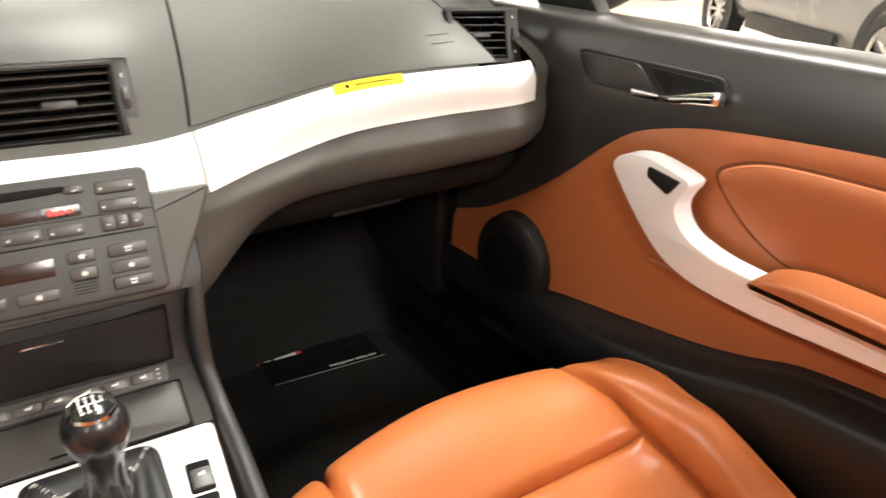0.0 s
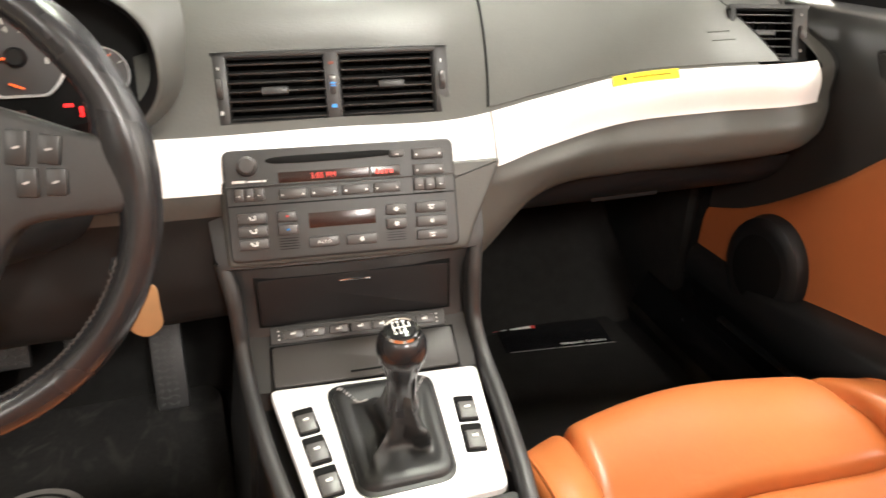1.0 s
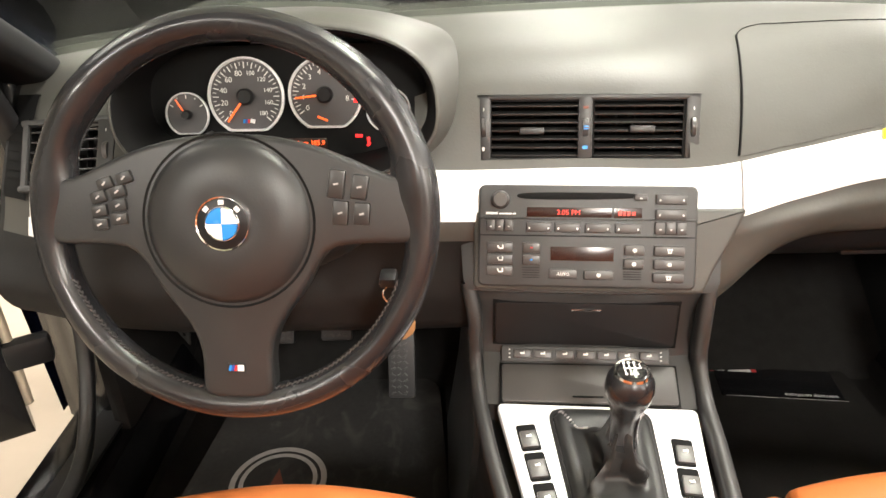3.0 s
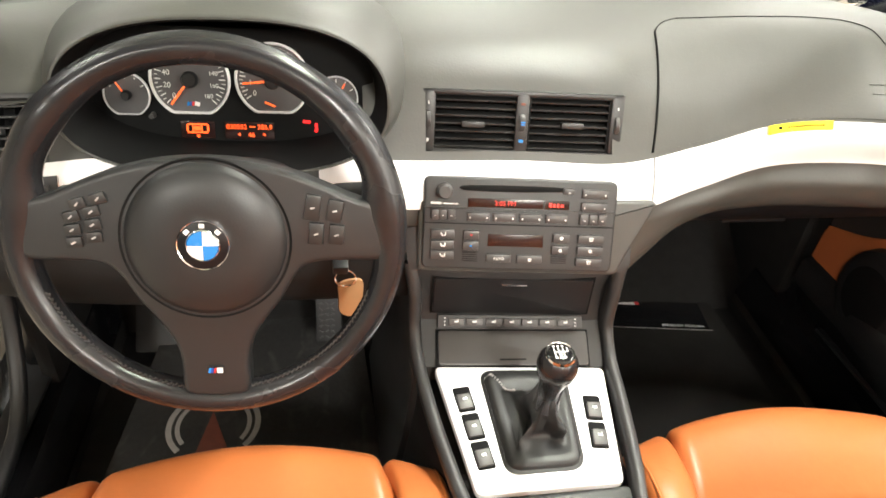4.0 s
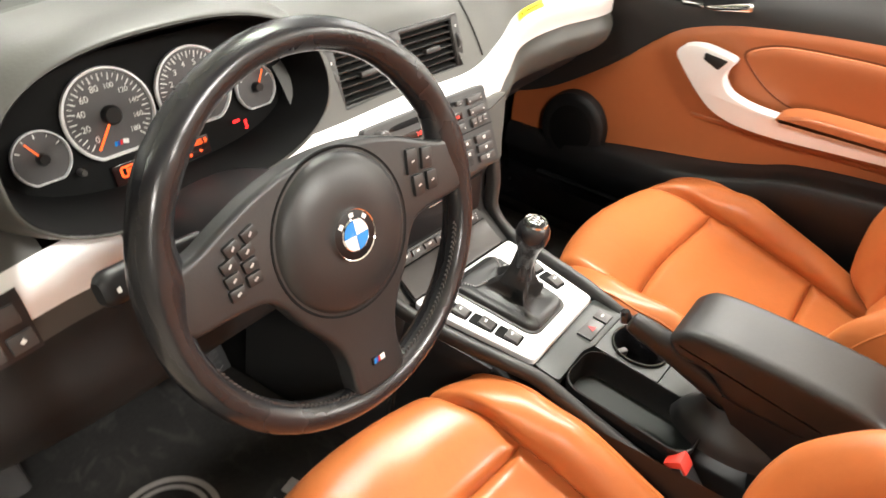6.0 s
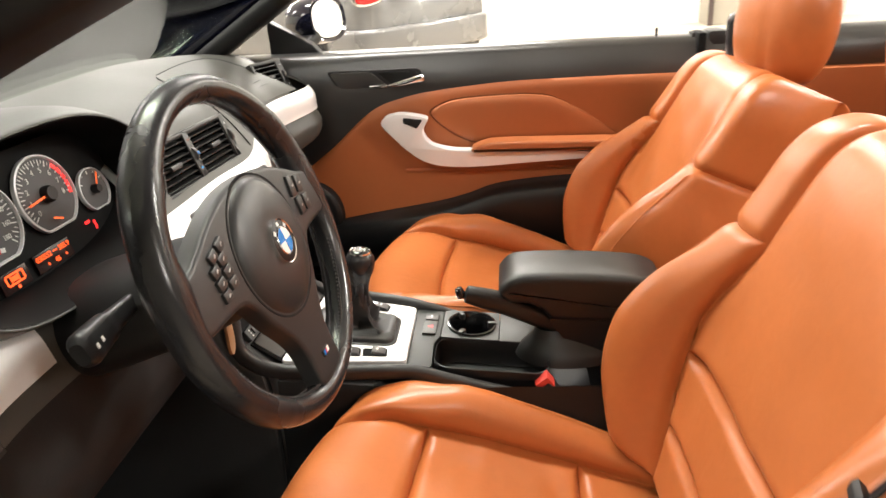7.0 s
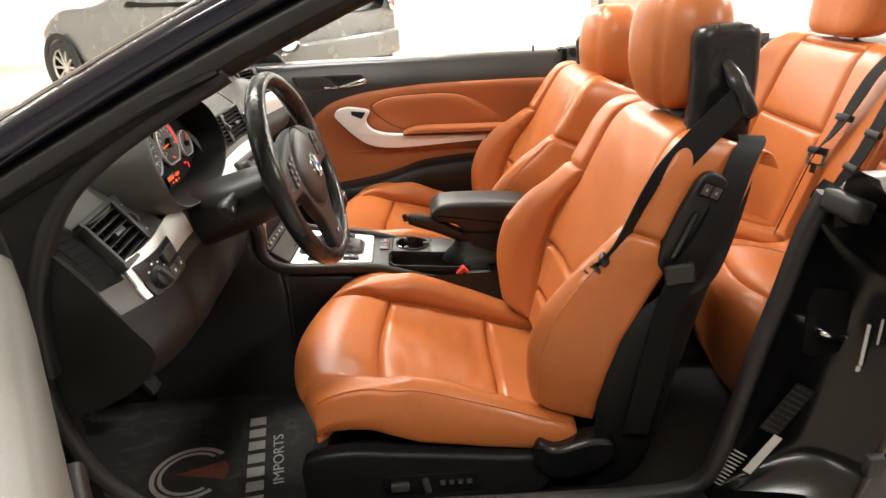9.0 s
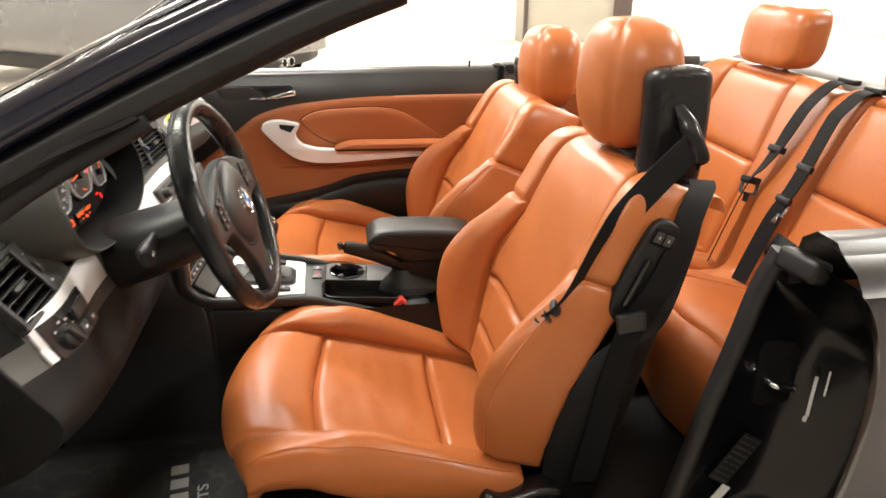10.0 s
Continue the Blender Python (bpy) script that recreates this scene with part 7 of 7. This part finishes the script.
def rear_belt(path, across, stop, clip, label, metal):
    """Webbing over the rear backrest, with a plastic stop and a tongue at two places along it."""
    path = [(x, y + 0.009, z) for x, y, z in path]
    stop, clip = [(tuple(np.array(p) + np.array([0, 0.009, 0])), a) for p, a in (stop, clip)]
    rb = thing("rear_belt", path[-1], label, "seat belt", "rear seat belts")
    part("webbing", strap(path, 0.044, 0.0024, across), WEB, rb, "black webbing")
    for (p, a), nm in zip((stop, clip), ("belt_stop", "tongue_grip")):
        m = axes(p, a, (0, -0.36, 0.93))
        part(nm, box(0.052, 0.018, 0.014, 0.005, put(m, 0, 0, 0.003)), BLACK, rb)
    m = axes(clip[0], clip[1], (0, -0.36, 0.93))
    part("tongue", sheet([[put(m, 0, -0.022, 0.006) @ Vector((x * f, y * f, z)) for x, y in rrect(0.050, 0.036, 0.009, 4)] for f, z in ((1.0, 0), (1.0, 0.003), (0.66, 0.003), (0.66, 0))], wrap_u=True, wrap_v=True), metal, rb)
    part("tongue_tip", box(0.016, 0.024, 0.003, 0.001, put(m, 0, -0.048, 0.0075)), metal, rb)
    part("belt_slot", box(0.062, 0.022, 0.014, 0.005, pose(path[0][0], path[0][1] - 0.005, path[0][2] + 0.004)), BLACK, rb)


rear_belt([(-0.004, -1.405, 0.990), (0.0, -1.375, 0.990), (0.002, -1.338, 0.962), (0.008, -1.312, 0.925), (0.014, -1.289, 0.873), (0.024, -1.269, 0.819), (0.041, -1.250, 0.768), (0.065, -1.234, 0.722), (0.071, -1.196, 0.605), (0.072, -1.160, 0.494)],
          [(1, 0, 0)] * 5 + [(0.95, -0.15, -0.05), (0.9, -0.3, -0.15), (0.82, -0.45, -0.3), (0.8, -0.48, -0.32), (0.8, -0.48, -0.32)], ((0.024, -1.268, 0.822), (1, 0.2, 0)), ((0.060, -1.236, 0.730), (0.8, 0.5, 0)), "black rear seat belt lying against the centre panel", BUTTON)
rear_belt([(-0.105, -1.400, 0.985), (-0.107, -1.365, 0.982), (-0.107, -1.318, 0.940), (-0.105, -1.304, 0.912), (-0.106, -1.282, 0.857), (-0.104, -1.266, 0.812), (-0.099, -1.246, 0.755), (-0.092, -1.235, 0.723), (-0.084, -1.218, 0.668), (-0.078, -1.190, 0.58), (-0.075, -1.165, 0.50)],
          [(1, 0, 0)] * 8 + [(0.9, 0.3, 0)] * 3, ((-0.103, -1.263, 0.808), (1, 0, 0)), ((-0.092, -1.232, 0.725), (1, 0, 0)), "black rear seat belt with a bare metal tongue", STEEL)

# rear side panels and the folded roof's cover
for s in (-1, 1):
    rs = thing("rear_side_panel", (s * 0.74, -1.0, 0.3), "rear side panel in orange leather below dark grey trim", "side panel", "rear side panels", "structure")
    yy = np.linspace(-0.712 if s > 0 else -0.775, -1.62, 20)
    part("upper_trim", sheet([[(s * 0.86, y, 0.915), (s * 0.83, y, 0.938), (s * 0.79, y, 0.938), (s * 0.765, y, 0.92), (s * 0.752, y, 0.865), (s * 0.757, y, 0.845)] for y in yy]), DOORTOP, rs, "dark grey grained upper trim", angle=60)
    part("leather_panel", sheet([[(s * (x - (0.04 if s < 0 else 0)), y, z) for x, z in ((0.758, 0.848), (0.745, 0.842), (0.738, 0.75), (0.735, 0.62), (0.735, 0.45), (0.735, 0.26))] for y in yy]), ORANGE_DOOR, rs, "orange leather lower panel", angle=60)
    if s > 0:
        part("quarter_skin", sheet([[(0.86, y, 0.915), (0.90, y, 0.82), (0.91, y, 0.6), (0.89, y, 0.32)] for y in yy]), PAINT, rs, "dark blue painted skin")
        part("pillar_end", box(0.075, 0.05, 0.075, 0.012, pose(0.800, -0.742, 0.905)), BLACK, rs, "black plastic corner piece")
        part("trim_step", box(0.085, 0.10, 0.035, 0.010, pose(0.79, -1.36, 0.945)), GREYTOP, rs, "light grey hinge cover")
cov = [[(x, y, z + 0.018 * (1 - (x / 0.8) ** 2)) for x in np.linspace(-0.80, 0.80, 20)] for y, z in ((-1.50, 0.89), (-1.53, 0.935), (-1.60, 0.962), (-1.72, 0.975), (-1.95, 0.975), (-2.05, 0.90))]
solo("roof_cover", sheet(crv(np.array(cov), 24)), GREYTOP, "grey cover over the folded convertible roof", "roof cover", kind="structure", angle=60)
solo("rear_shelf", sheet(crv(np.array([[(x, y, z) for x in np.linspace(-0.72, 0.72, 16)] for y, z in ((-1.40, 0.86), (-1.45, 0.905), (-1.50, 0.905), (-1.54, 0.88))]), 12)), BLACK, "crumpled black lining behind the rear seats", "shelf lining", kind="structure")
hoopx = (-0.285, 0.315)
for x in hoopx:
    solo("roll_hoop_cover", box(0.30, 0.09, 0.035, 0.014, pose(x, -1.475, 0.93)), BLACK, "black rounded roll hoop cover", "roll hoop cover", "roll hoop covers")

# ---- front seat belts ----
for side, xc in ((-1, -0.366), (1, 0.402)):
    fb = thing("front_belt", (xc + side * 0.2, -0.60, 0.45), "black front seat belt hanging from the seat's belt tower", "seat belt", "front seat belts")

    def out(x, y, z):
        up = max(0.0, z - 0.43) if side > 0 else 0.0
        return (xc + side * x, y - 0.085 * up, z - 0.16 * up * min(1.0, up / 0.4))

    diag = [out(*p) for p in ((0.150, -0.740, 0.965), (0.166, -0.732, 0.985), (0.178, -0.714, 0.990), (0.186, -0.700, 0.982), (0.196, -0.661, 0.949), (0.208, -0.605, 0.896), (0.218, -0.562, 0.848), (0.225, -0.533, 0.800), (0.227, -0.509, 0.763), (0.228, -0.489, 0.740), (0.228, -0.474, 0.727))]
    wide = [(side * x, y, z) for x, y, z in ((0.0, 0.3, 1), (-0.1, 0.4, 1), (-0.1, 0.5, 0.9), (-0.15, 0.5, 0.85), (-0.2, 0.5, 0.75), (-0.2, 0.5, 0.7), (0.35, 0.5, 0.6), (0.55, 0.5, 0.5), (0.75, 0.45, 0.4), (0.75, 0.45, 0.4), (0.6, 0.5, 0.4))]
    part("webbing", strap(diag, 0.046, 0.0024, wide, 70), WEB, fb, "black webbing")
    part("tongue_grip", box(0.044, 0.018, 0.014, 0.006, pose(*out(0.226, -0.490, 0.744), 42, 0, 16 * side)), BLACK, fb)
    part("tongue", join(box(0.034, 0.018, 0.003, 0.001, pose(*out(0.228, -0.477, 0.731), 42, 0, 16 * side)), box(0.014, 0.018, 0.003, 0.001, pose(*out(0.228, -0.463, 0.720), 38, 0, 16 * side))), BUTTON, fb, "dark metal tongue")
    low = [out(*p) for p in ((0.150, -0.756, 0.925), (0.172, -0.748, 0.918), (0.195, -0.728, 0.905), (0.215, -0.708, 0.878), (0.228, -0.694, 0.846), (0.236, -0.678, 0.810), (0.240, -0.662, 0.775), (0.246, -0.634, 0.735), (0.252, -0.612, 0.700), (0.262, -0.590, 0.63), (0.262, -0.570, 0.50), (0.258, -0.555, 0.40))]
    part("lower_webbing", strap(low, 0.048, 0.0024, [(0, 1, 0.1)] * 2 + [(0, 1, 0.25)] * 2 + [(0, 0.85, 0.5)] * 6 + [(0, 1, 0.1)] * 2, 60), WEB, fb, "black lower webbing")
    ml = axes(out(0.250, -0.614, 0.712), (0, side, side * -0.12), (side * -0.08, 0.12, 1))
    part("belt_loop", box(0.050, 0.036, 0.012, 0.0055, put(ml, 0, 0.006, 0.002), 4), PANEL, fb, "grey plastic belt loop")

# ---- footwells ----
mt = thing("floor_mat", (-0.40, 0.28, 0.245), "worn black driver's floor mat with a printed ring and lettering", "floor mat")
mat_out = inset([(-0.60, 0.62), (-0.20, 0.62), (-0.165, 0.10), (-0.17, -0.05), (-0.60, -0.05), (-0.64, 0.20)], 0.05, 6)
part("mat_body", prism(mat_out, 0.010, pose(0, 0, 0.2405), 0.003), MATTED, mt)
MC = pose(-0.472, 0.334, 0.2508)
for r0, r1, a0, a1 in ((0.073, 0.083, -42, 226), (0.059, 0.067, -36, 220)):
    a = np.radians(np.linspace(a0, a1, 60))
    bm = sheet([[MC @ Vector((r * math.cos(t), r * math.sin(t), 0)) for t in a] for r in (r0, r1)])
    part("printed_ring", thick(bm, 0.0008), GREYPRINT, mt, "pale grey printed ring")
tri = bmesh.new()
tri.faces.new([tri.verts.new(MC @ Vector(p)) for p in ((-0.004, 0.030, 0), (0.034, -0.066, 0), (0.004, -0.080, 0), (-0.026, -0.076, 0))])
part("printed_wedge", thick(tri, 0.0008), MAROON, mt, "maroon printed wedge")
GM = pose(-0.4385, 0.203, 0.2512, 0, 0, 9.6)
for i in range(7):
    part("large_letter_bar", bars(GM, [((i - 3) * 0.0445, 0, 0.029, 0.036)], 0.01, 0.05, 0.0008), MATPRINT, mt, "large pale printed bars")
lettering("small_lettering", "IMPORTS", 0.032, pose(-0.4415, 0.1535, 0.2510, 0, 0, 10) @ Matrix.Diagonal((1.3, 1, 1, 1)), MATPRINT, mt, "small pale lettering")
pm = thing("floor_mat", (0.42, 0.3, 0.245), "plain black passenger's floor mat", "floor mat")
part("mat_body", prism(inset([(0.22, 0.64), (0.63, 0.64), (0.63, -0.05), (0.22, -0.05)], 0.05, 6), 0.010, pose(0, 0, 0.2405), 0.003), MATPLAIN, pm)
CDM = axes((0.476, 0.5755, 0.2535), (0.223, -0.026, 0.0), (0.026, 0.223, 0.0))
cd_ = tagged(part("warranty_card", box(0.228, 0.094, 0.0016, 0.0004, CDM), GLOSS), "glossy black warranty card lying on the floor mat", "card")
lettering("card_words", "warranty certificate", 0.0125, put(CDM, 0.055, -0.036, 0.0009, math.pi), WHITE, cd_, "small white words", 0.0002)
part("maker_print", bars(put(CDM, 0, 0, 0.0009), [(-0.105, 0.037, 0.026, 0.008), (-0.062, 0.037, 0.045, 0.010)], 0.02, 0.008, 0.0004), WHITE, cd_, "white maker's print")
for ax, ay, aw, ah in ((-0.034, 0.037, 0.010, 0.010), (-0.118, 0.032, 0.008, 0.004)):
    part("maker_accent", box(aw, ah, 0.0004, 0, put(CDM, ax, ay, 0.0011)), REDPRINT, cd_, "red accent")
part("card_line", box(0.225, 0.0012, 0.0004, 0, put(CDM, 0.006, -0.0475, 0.0009)), GREYPRINT, cd_)
for x, y, z, w, h, nm, rz in ((-0.375, 0.50, 0.465, 0.055, 0.065, "brake_pedal", 0), (-0.478, 0.505, 0.455, 0.052, 0.062, "clutch_pedal", 0), (-0.262, 0.50, 0.40, 0.05, 0.17, "accelerator_pedal", 0)):
    pdl = thing(nm, (x, 0.6, 0.3), "black rubber-faced car pedal", "pedal", "pedals")
    m = axes((x, y, z), (1, 0, 0), (0, 0.45, 0.9))
    part("pad", box(w, h, 0.014, 0.005, m), RUBBER, pdl)
    part("tread", join(*[box(0.008, 0.0035, 0.002, 0.0008, put(m, i * 0.011 - w / 2 + 0.010, j * 0.011 - h / 2 + 0.010, 0.008, 0.6 * (-1) ** (i + j))) for i in range(int((w - 0.008) / 0.011)) for j in range(int((h - 0.008) / 0.011))]), PANEL, pdl)["kind"] = "stuff"
    part("arm", sweep(crv([(x, y + 0.02, z + 0.01), (x, y + 0.06, z + 0.10), (x, y + 0.05, z + 0.22)], 10), rrect(0.012, 0.02, 0.004), (1, 0, 0)), STEEL, pdl)
solo("footrest", box(0.09, 0.05, 0.26, 0.012, pose(-0.61, 0.64, 0.315, -42)), BLACK, "black ribbed driver's footrest by the pedals", "footrest")
solo("steering_column_cover", sheet(crv(np.array([[(x, y, z) for x in np.linspace(-0.70, -0.17, 10)] for y, z in ((0.24, 0.665), (0.30, 0.60), (0.42, 0.57), (0.60, 0.60))]), 12)), SOOT, "black cover under the dashboard", "under cover", kind="structure")
solo("glovebox_underside", sheet(crv(np.array([[(x, y, z) for x in np.linspace(0.17, 0.74, 10)] for y, z in ((0.33, 0.708), (0.36, 0.66), (0.44, 0.625), (0.62, 0.62), (0.85, 0.60))]), 16)), BLACK, "black underside of the glovebox", "glovebox", kind="structure")
solo("glovebox_handle", box(0.12, 0.012, 0.012, 0.004, pose(0.47, 0.375, 0.652)), BLACK, "slim grey glovebox handle", "handle")
KG = axes((-0.640, 0.466, 0.490), (0.86, -0.50, 0), (0.05, 0.10, 1))
kg = tagged(part("kick_grille", prism([(-0.030, -0.002), (0.026, 0.030), (0.022, -0.034)], 0.004, KG, 0.001), PANEL), "small triangular grille low in the driver's footwell", "grille")
part("grille_hole", bars(put(KG, 0, 0, 0.0042), [(x, y, 0.006, 0.006) for x, y in ((-0.012, 0.0), (0.0, 0.008), (0.0, -0.008), (0.012, 0.016), (0.012, 0.0), (0.012, -0.016))], 0.006, 0.006, 0.0006), SOOT, kg)["kind"] = "stuff"
part("grille_bracket", box(0.02, 0.12, 0.02, 0.004, pose(-0.625, 0.525, 0.49)), BLACK, kg)

# ---- grey hatchback parked behind the car ----
def alloy(parent, c, axis_x, r=0.31):
    """A tyre with its spoked rim; axis_x: the direction out of the wheel."""
    m = axes(c, Vector((0, 0, 1)).cross(Vector(axis_x)), (0, 0, 1))
    w = part("wheel", lathe([(r * 0.66, 0.075), (r * 0.72, 0.10), (r * 0.94, 0.10), (r, 0.07), (r, -0.09), (r * 0.6, -0.10)], m, 40), TYRE, parent, "black tyre")
    part("rim", join(lathe([(r * 0.72, 0.075), (r * 0.68, 0.085), (r * 0.64, 0.06), (r * 0.62, 0.0), (0, 0.0)], m, 40)), SOOT, w)
    for i in range(10):
        a = 2 * math.pi * i / 10
        part("spoke", box(r * 0.60, r * 0.085, 0.03, 0.008, m @ Matrix.Rotation(a, 4, "Z") @ Matrix.Translation((r * 0.36, 0, 0.055))), ALLOY, w, "silver spoke")
    part("rim_lip", lathe([(r * 0.70, 0.080), (r * 0.685, 0.090), (r * 0.65, 0.070)], m, 40), ALLOY, w)
    part("hub_cap", lathe([(0, 0.075), (r * 0.12, 0.072), (r * 0.16, 0.05)], m, 20), ALLOY, w)
    return w


def hatchback(at, yaw):
    car = thing("parked_hatchback", at, "grey parked hatchback with red tail lamps and twin exhaust tips", "car")
    M = Matrix.Translation(at) @ Matrix.Rotation(yaw, 4, "Z")  # local +y ahead, x to its right, origin under the tail

    def T(x, y, z):
        return M @ Vector((x, y, z))

    secs = []
    for y, hw, zb, zs, zr, wr in ((0.0, 0.78, 0.36, 0.86, 0.90, 0.70), (0.06, 0.87, 0.30, 0.92, 1.10, 0.70), (0.20, 0.905, 0.28, 0.94, 1.44, 0.66), (0.60, 0.915, 0.26, 0.97, 1.52, 0.60), (1.4, 0.925, 0.25, 0.97, 1.55, 0.62), (2.2, 0.925, 0.25, 0.96, 1.50, 0.60), (2.95, 0.91, 0.25, 0.93, 1.05, 0.62), (3.55, 0.87, 0.26, 0.90, 0.96, 0.66), (4.05, 0.78, 0.30, 0.72, 0.78, 0.5), (4.18, 0.62, 0.36, 0.62, 0.66, 0.4)):
        half = [(0.0, zb), (hw * 0.8, zb), (hw * 0.97, zb + 0.12), (hw, zb + 0.32), (hw * 0.97, zs), ((hw + wr) / 2 * 0.98, (zs + zr) / 2), (wr, zr - 0.02), (wr * 0.6, zr + 0.01), (0, zr + 0.015)]
        h = crv(half, 40)
        secs.append([T(x, y, z) for x, z in h] + [T(-x, y, z) for x, z in h[::-1][1:-1]])
    part("body", sheet(crv(np.array([[tuple(p) for p in s_] for s_ in secs]), 60), wrap_u=True, caps=True), GREYCAR, car, "grey metallic body", angle=50)
    part("rear_window", prism(inset([(-0.60, 0.05), (-0.54, 0.0), (0.54, 0.0), (0.60, 0.05), (0.55, 0.46), (-0.55, 0.46)], 0.05), 0.016, M @ axes((0, -0.010, 0.860), (1, 0, 0), (0, 0.36, 1)), 0.003), TINT, car, "dark rear window")
    part("bumper", sweep(crv([T(-0.90, 0.40, 0.50), T(-0.86, 0.05, 0.50), T(-0.5, -0.045, 0.50), T(0, -0.065, 0.50), T(0.5, -0.045, 0.50), T(0.86, 0.05, 0.50), T(0.90, 0.40, 0.50)], 40), rrect(0.09, 0.26, 0.035, 5)), GREYCAR, car, "grey rear bumper")
    part("bumper_valance", sweep(crv([T(-0.70, 0.04, 0.36), T(-0.4, -0.05, 0.35), T(0, -0.07, 0.35), T(0.4, -0.05, 0.35), T(0.70, 0.04, 0.36)], 30), rrect(0.08, 0.13, 0.03)), BLACK, car, "black lower valance")
    for s in (-1, 1):
        tl = part("tail_lamp", pillow([(x * s, z) for x, z in ((-0.10, -0.15), (0.10, -0.15), (0.12, 0.0), (0.09, 0.15), (-0.06, 0.16), (-0.11, 0.0))], M @ axes((s * 0.775, 0.050, 0.985), (1, 0.0, 0), (0, 0.30, 1)) @ Matrix.Rotation(s * 0.6, 4, "Y"), 0.045, 0.01), REDLAMP, car, "red tail lamp")
        part("lamp_surround", pillow([(x * s * 1.13, z * 1.10) for x, z in ((-0.10, -0.15), (0.10, -0.15), (0.12, 0.0), (0.09, 0.15), (-0.06, 0.16), (-0.11, 0.0))], M @ axes((s * 0.775, 0.058, 0.985), (1, 0.0, 0), (0, 0.30, 1)) @ Matrix.Rotation(s * 0.6, 4, "Y"), 0.030, 0.02), CHROME, tl)
        part("reflector", box(0.16, 0.02, 0.05, 0.01, M @ pose(s * 0.58, -0.045, 0.405)), REDLAMP, car, "red reflector")
        part("exhaust_tip", lathe([(0.034, -0.06), (0.036, 0.07), (0.042, 0.075), (0.046, 0.06), (0.046, -0.06)], M @ pose(s * 0.055, -0.08, 0.335, 90), 24), CHROME, car, "chrome exhaust tip")
        part("side_window", prism(inset([(-0.55, 0.0), (-2.25, 0.0), (-2.0, 0.33), (-0.60, 0.35)] if s < 0 else [(0.55, 0.0), (2.25, 0.0), (2.0, 0.33), (0.60, 0.35)], 0.06), 0.01, M @ axes((s * 0.905, 0, 0.965), (0, -1 if s < 0 else 1, 0), (-s * 0.75, 0, 1)), 0.003), TINT, car, "dark side window")
        part("sill_cladding", box(0.03, 1.5, 0.14, 0.02, M @ pose(s * 0.915, 2.1, 0.30)), BLACK, car)
        for yy in (0.72, 3.54):
            part("wheel_arch", lathe([(0.30, 0.0), (0.37, 0.0), (0.37, 0.014), (0.30, 0.014)], M @ axes((s * 0.915, yy, 0.33), (0, s, 0), (0, 0, 1)), 40), BLACK, car, "black wheel arch")
            alloy(car, M @ Vector((s * 0.835, yy, 0.31)), (M.to_3x3() @ Vector((s, 0, 0))))
    return car


hatchback((5.53, 0.445, 0.0), radians(-34))

# workshop corner: yellow board under a red cover, a leaning black post and two yellow clamps on the wall
ws_ = thing("tool_board", (9.95, 7.55, 0), "tall yellow board with a red cover draped over its top", "tool board")
part("board", box(0.10, 0.95, 1.30, 0.02, pose(9.98, 7.62, 0.65)), TOOLYELLOW, ws_, "yellow painted board")
cover = []
for k in range(12):
    a = math.pi * k / 11
    cover.append([(9.98 + 0.16 * math.cos(a) + 0.015 * math.sin(9 * y + k), y, 1.30 + 0.30 * math.sin(a) + 0.05 * math.sin(7 * y + 0.6 * k)) for y in np.linspace(6.98, 8.05, 22)])
part("cover", thick(sheet(cover), 0.01), TOOLRED, ws_, "crumpled red cover")
tp_ = thing("leaning_post", (9.85, 7.10, 0), "black square post leaning beside the yellow board", "post")
part("shaft", sweep(crv([(9.85, 7.16, 0.0), (9.85, 6.98, 0.9), (9.85, 6.70, 1.85)], 8), rrect(0.10, 0.13, 0.01), (1, 0, 0)), BLACK, tp_)
part("post_label", box(0.004, 0.07, 0.09, 0, pose(9.796, 7.03, 0.66, 16)), PAPER, tp_, "small pale sticker")
part("foot_bar", box(0.04, 0.62, 0.03, 0.005, pose(9.84, 6.85, 0.36, -14)), BLACK, tp_)
for yy, zz in ((6.22, 1.28), (5.74, 1.36)):
    cl = thing("wall_clamp", (10.2, yy, zz - 0.2), "yellow lever clamp hung on the white wall", "clamp", "clamps on the wall")
    part("body", box(0.10, 0.22, 0.14, 0.03, pose(10.22, yy, zz, 18)), TOOLYELLOW, cl)
    part("handle", sweep(crv([(10.2, yy + 0.10, zz + 0.08), (10.18, yy + 0.13, zz + 0.20), (10.18, yy, zz + 0.22)], 10), ring(0.018, 8), (1, 0, 0)), BLACK, cl, "black grip")
    part("arm", box(0.05, 0.06, 0.30, 0.012, pose(10.21, yy - 0.13, zz + 0.02, -24)), TOOLYELLOW, cl)
    part("hook", box(0.03, 0.05, 0.12, 0.01, pose(10.21, yy + 0.02, zz - 0.13, 10)), STEEL, cl)
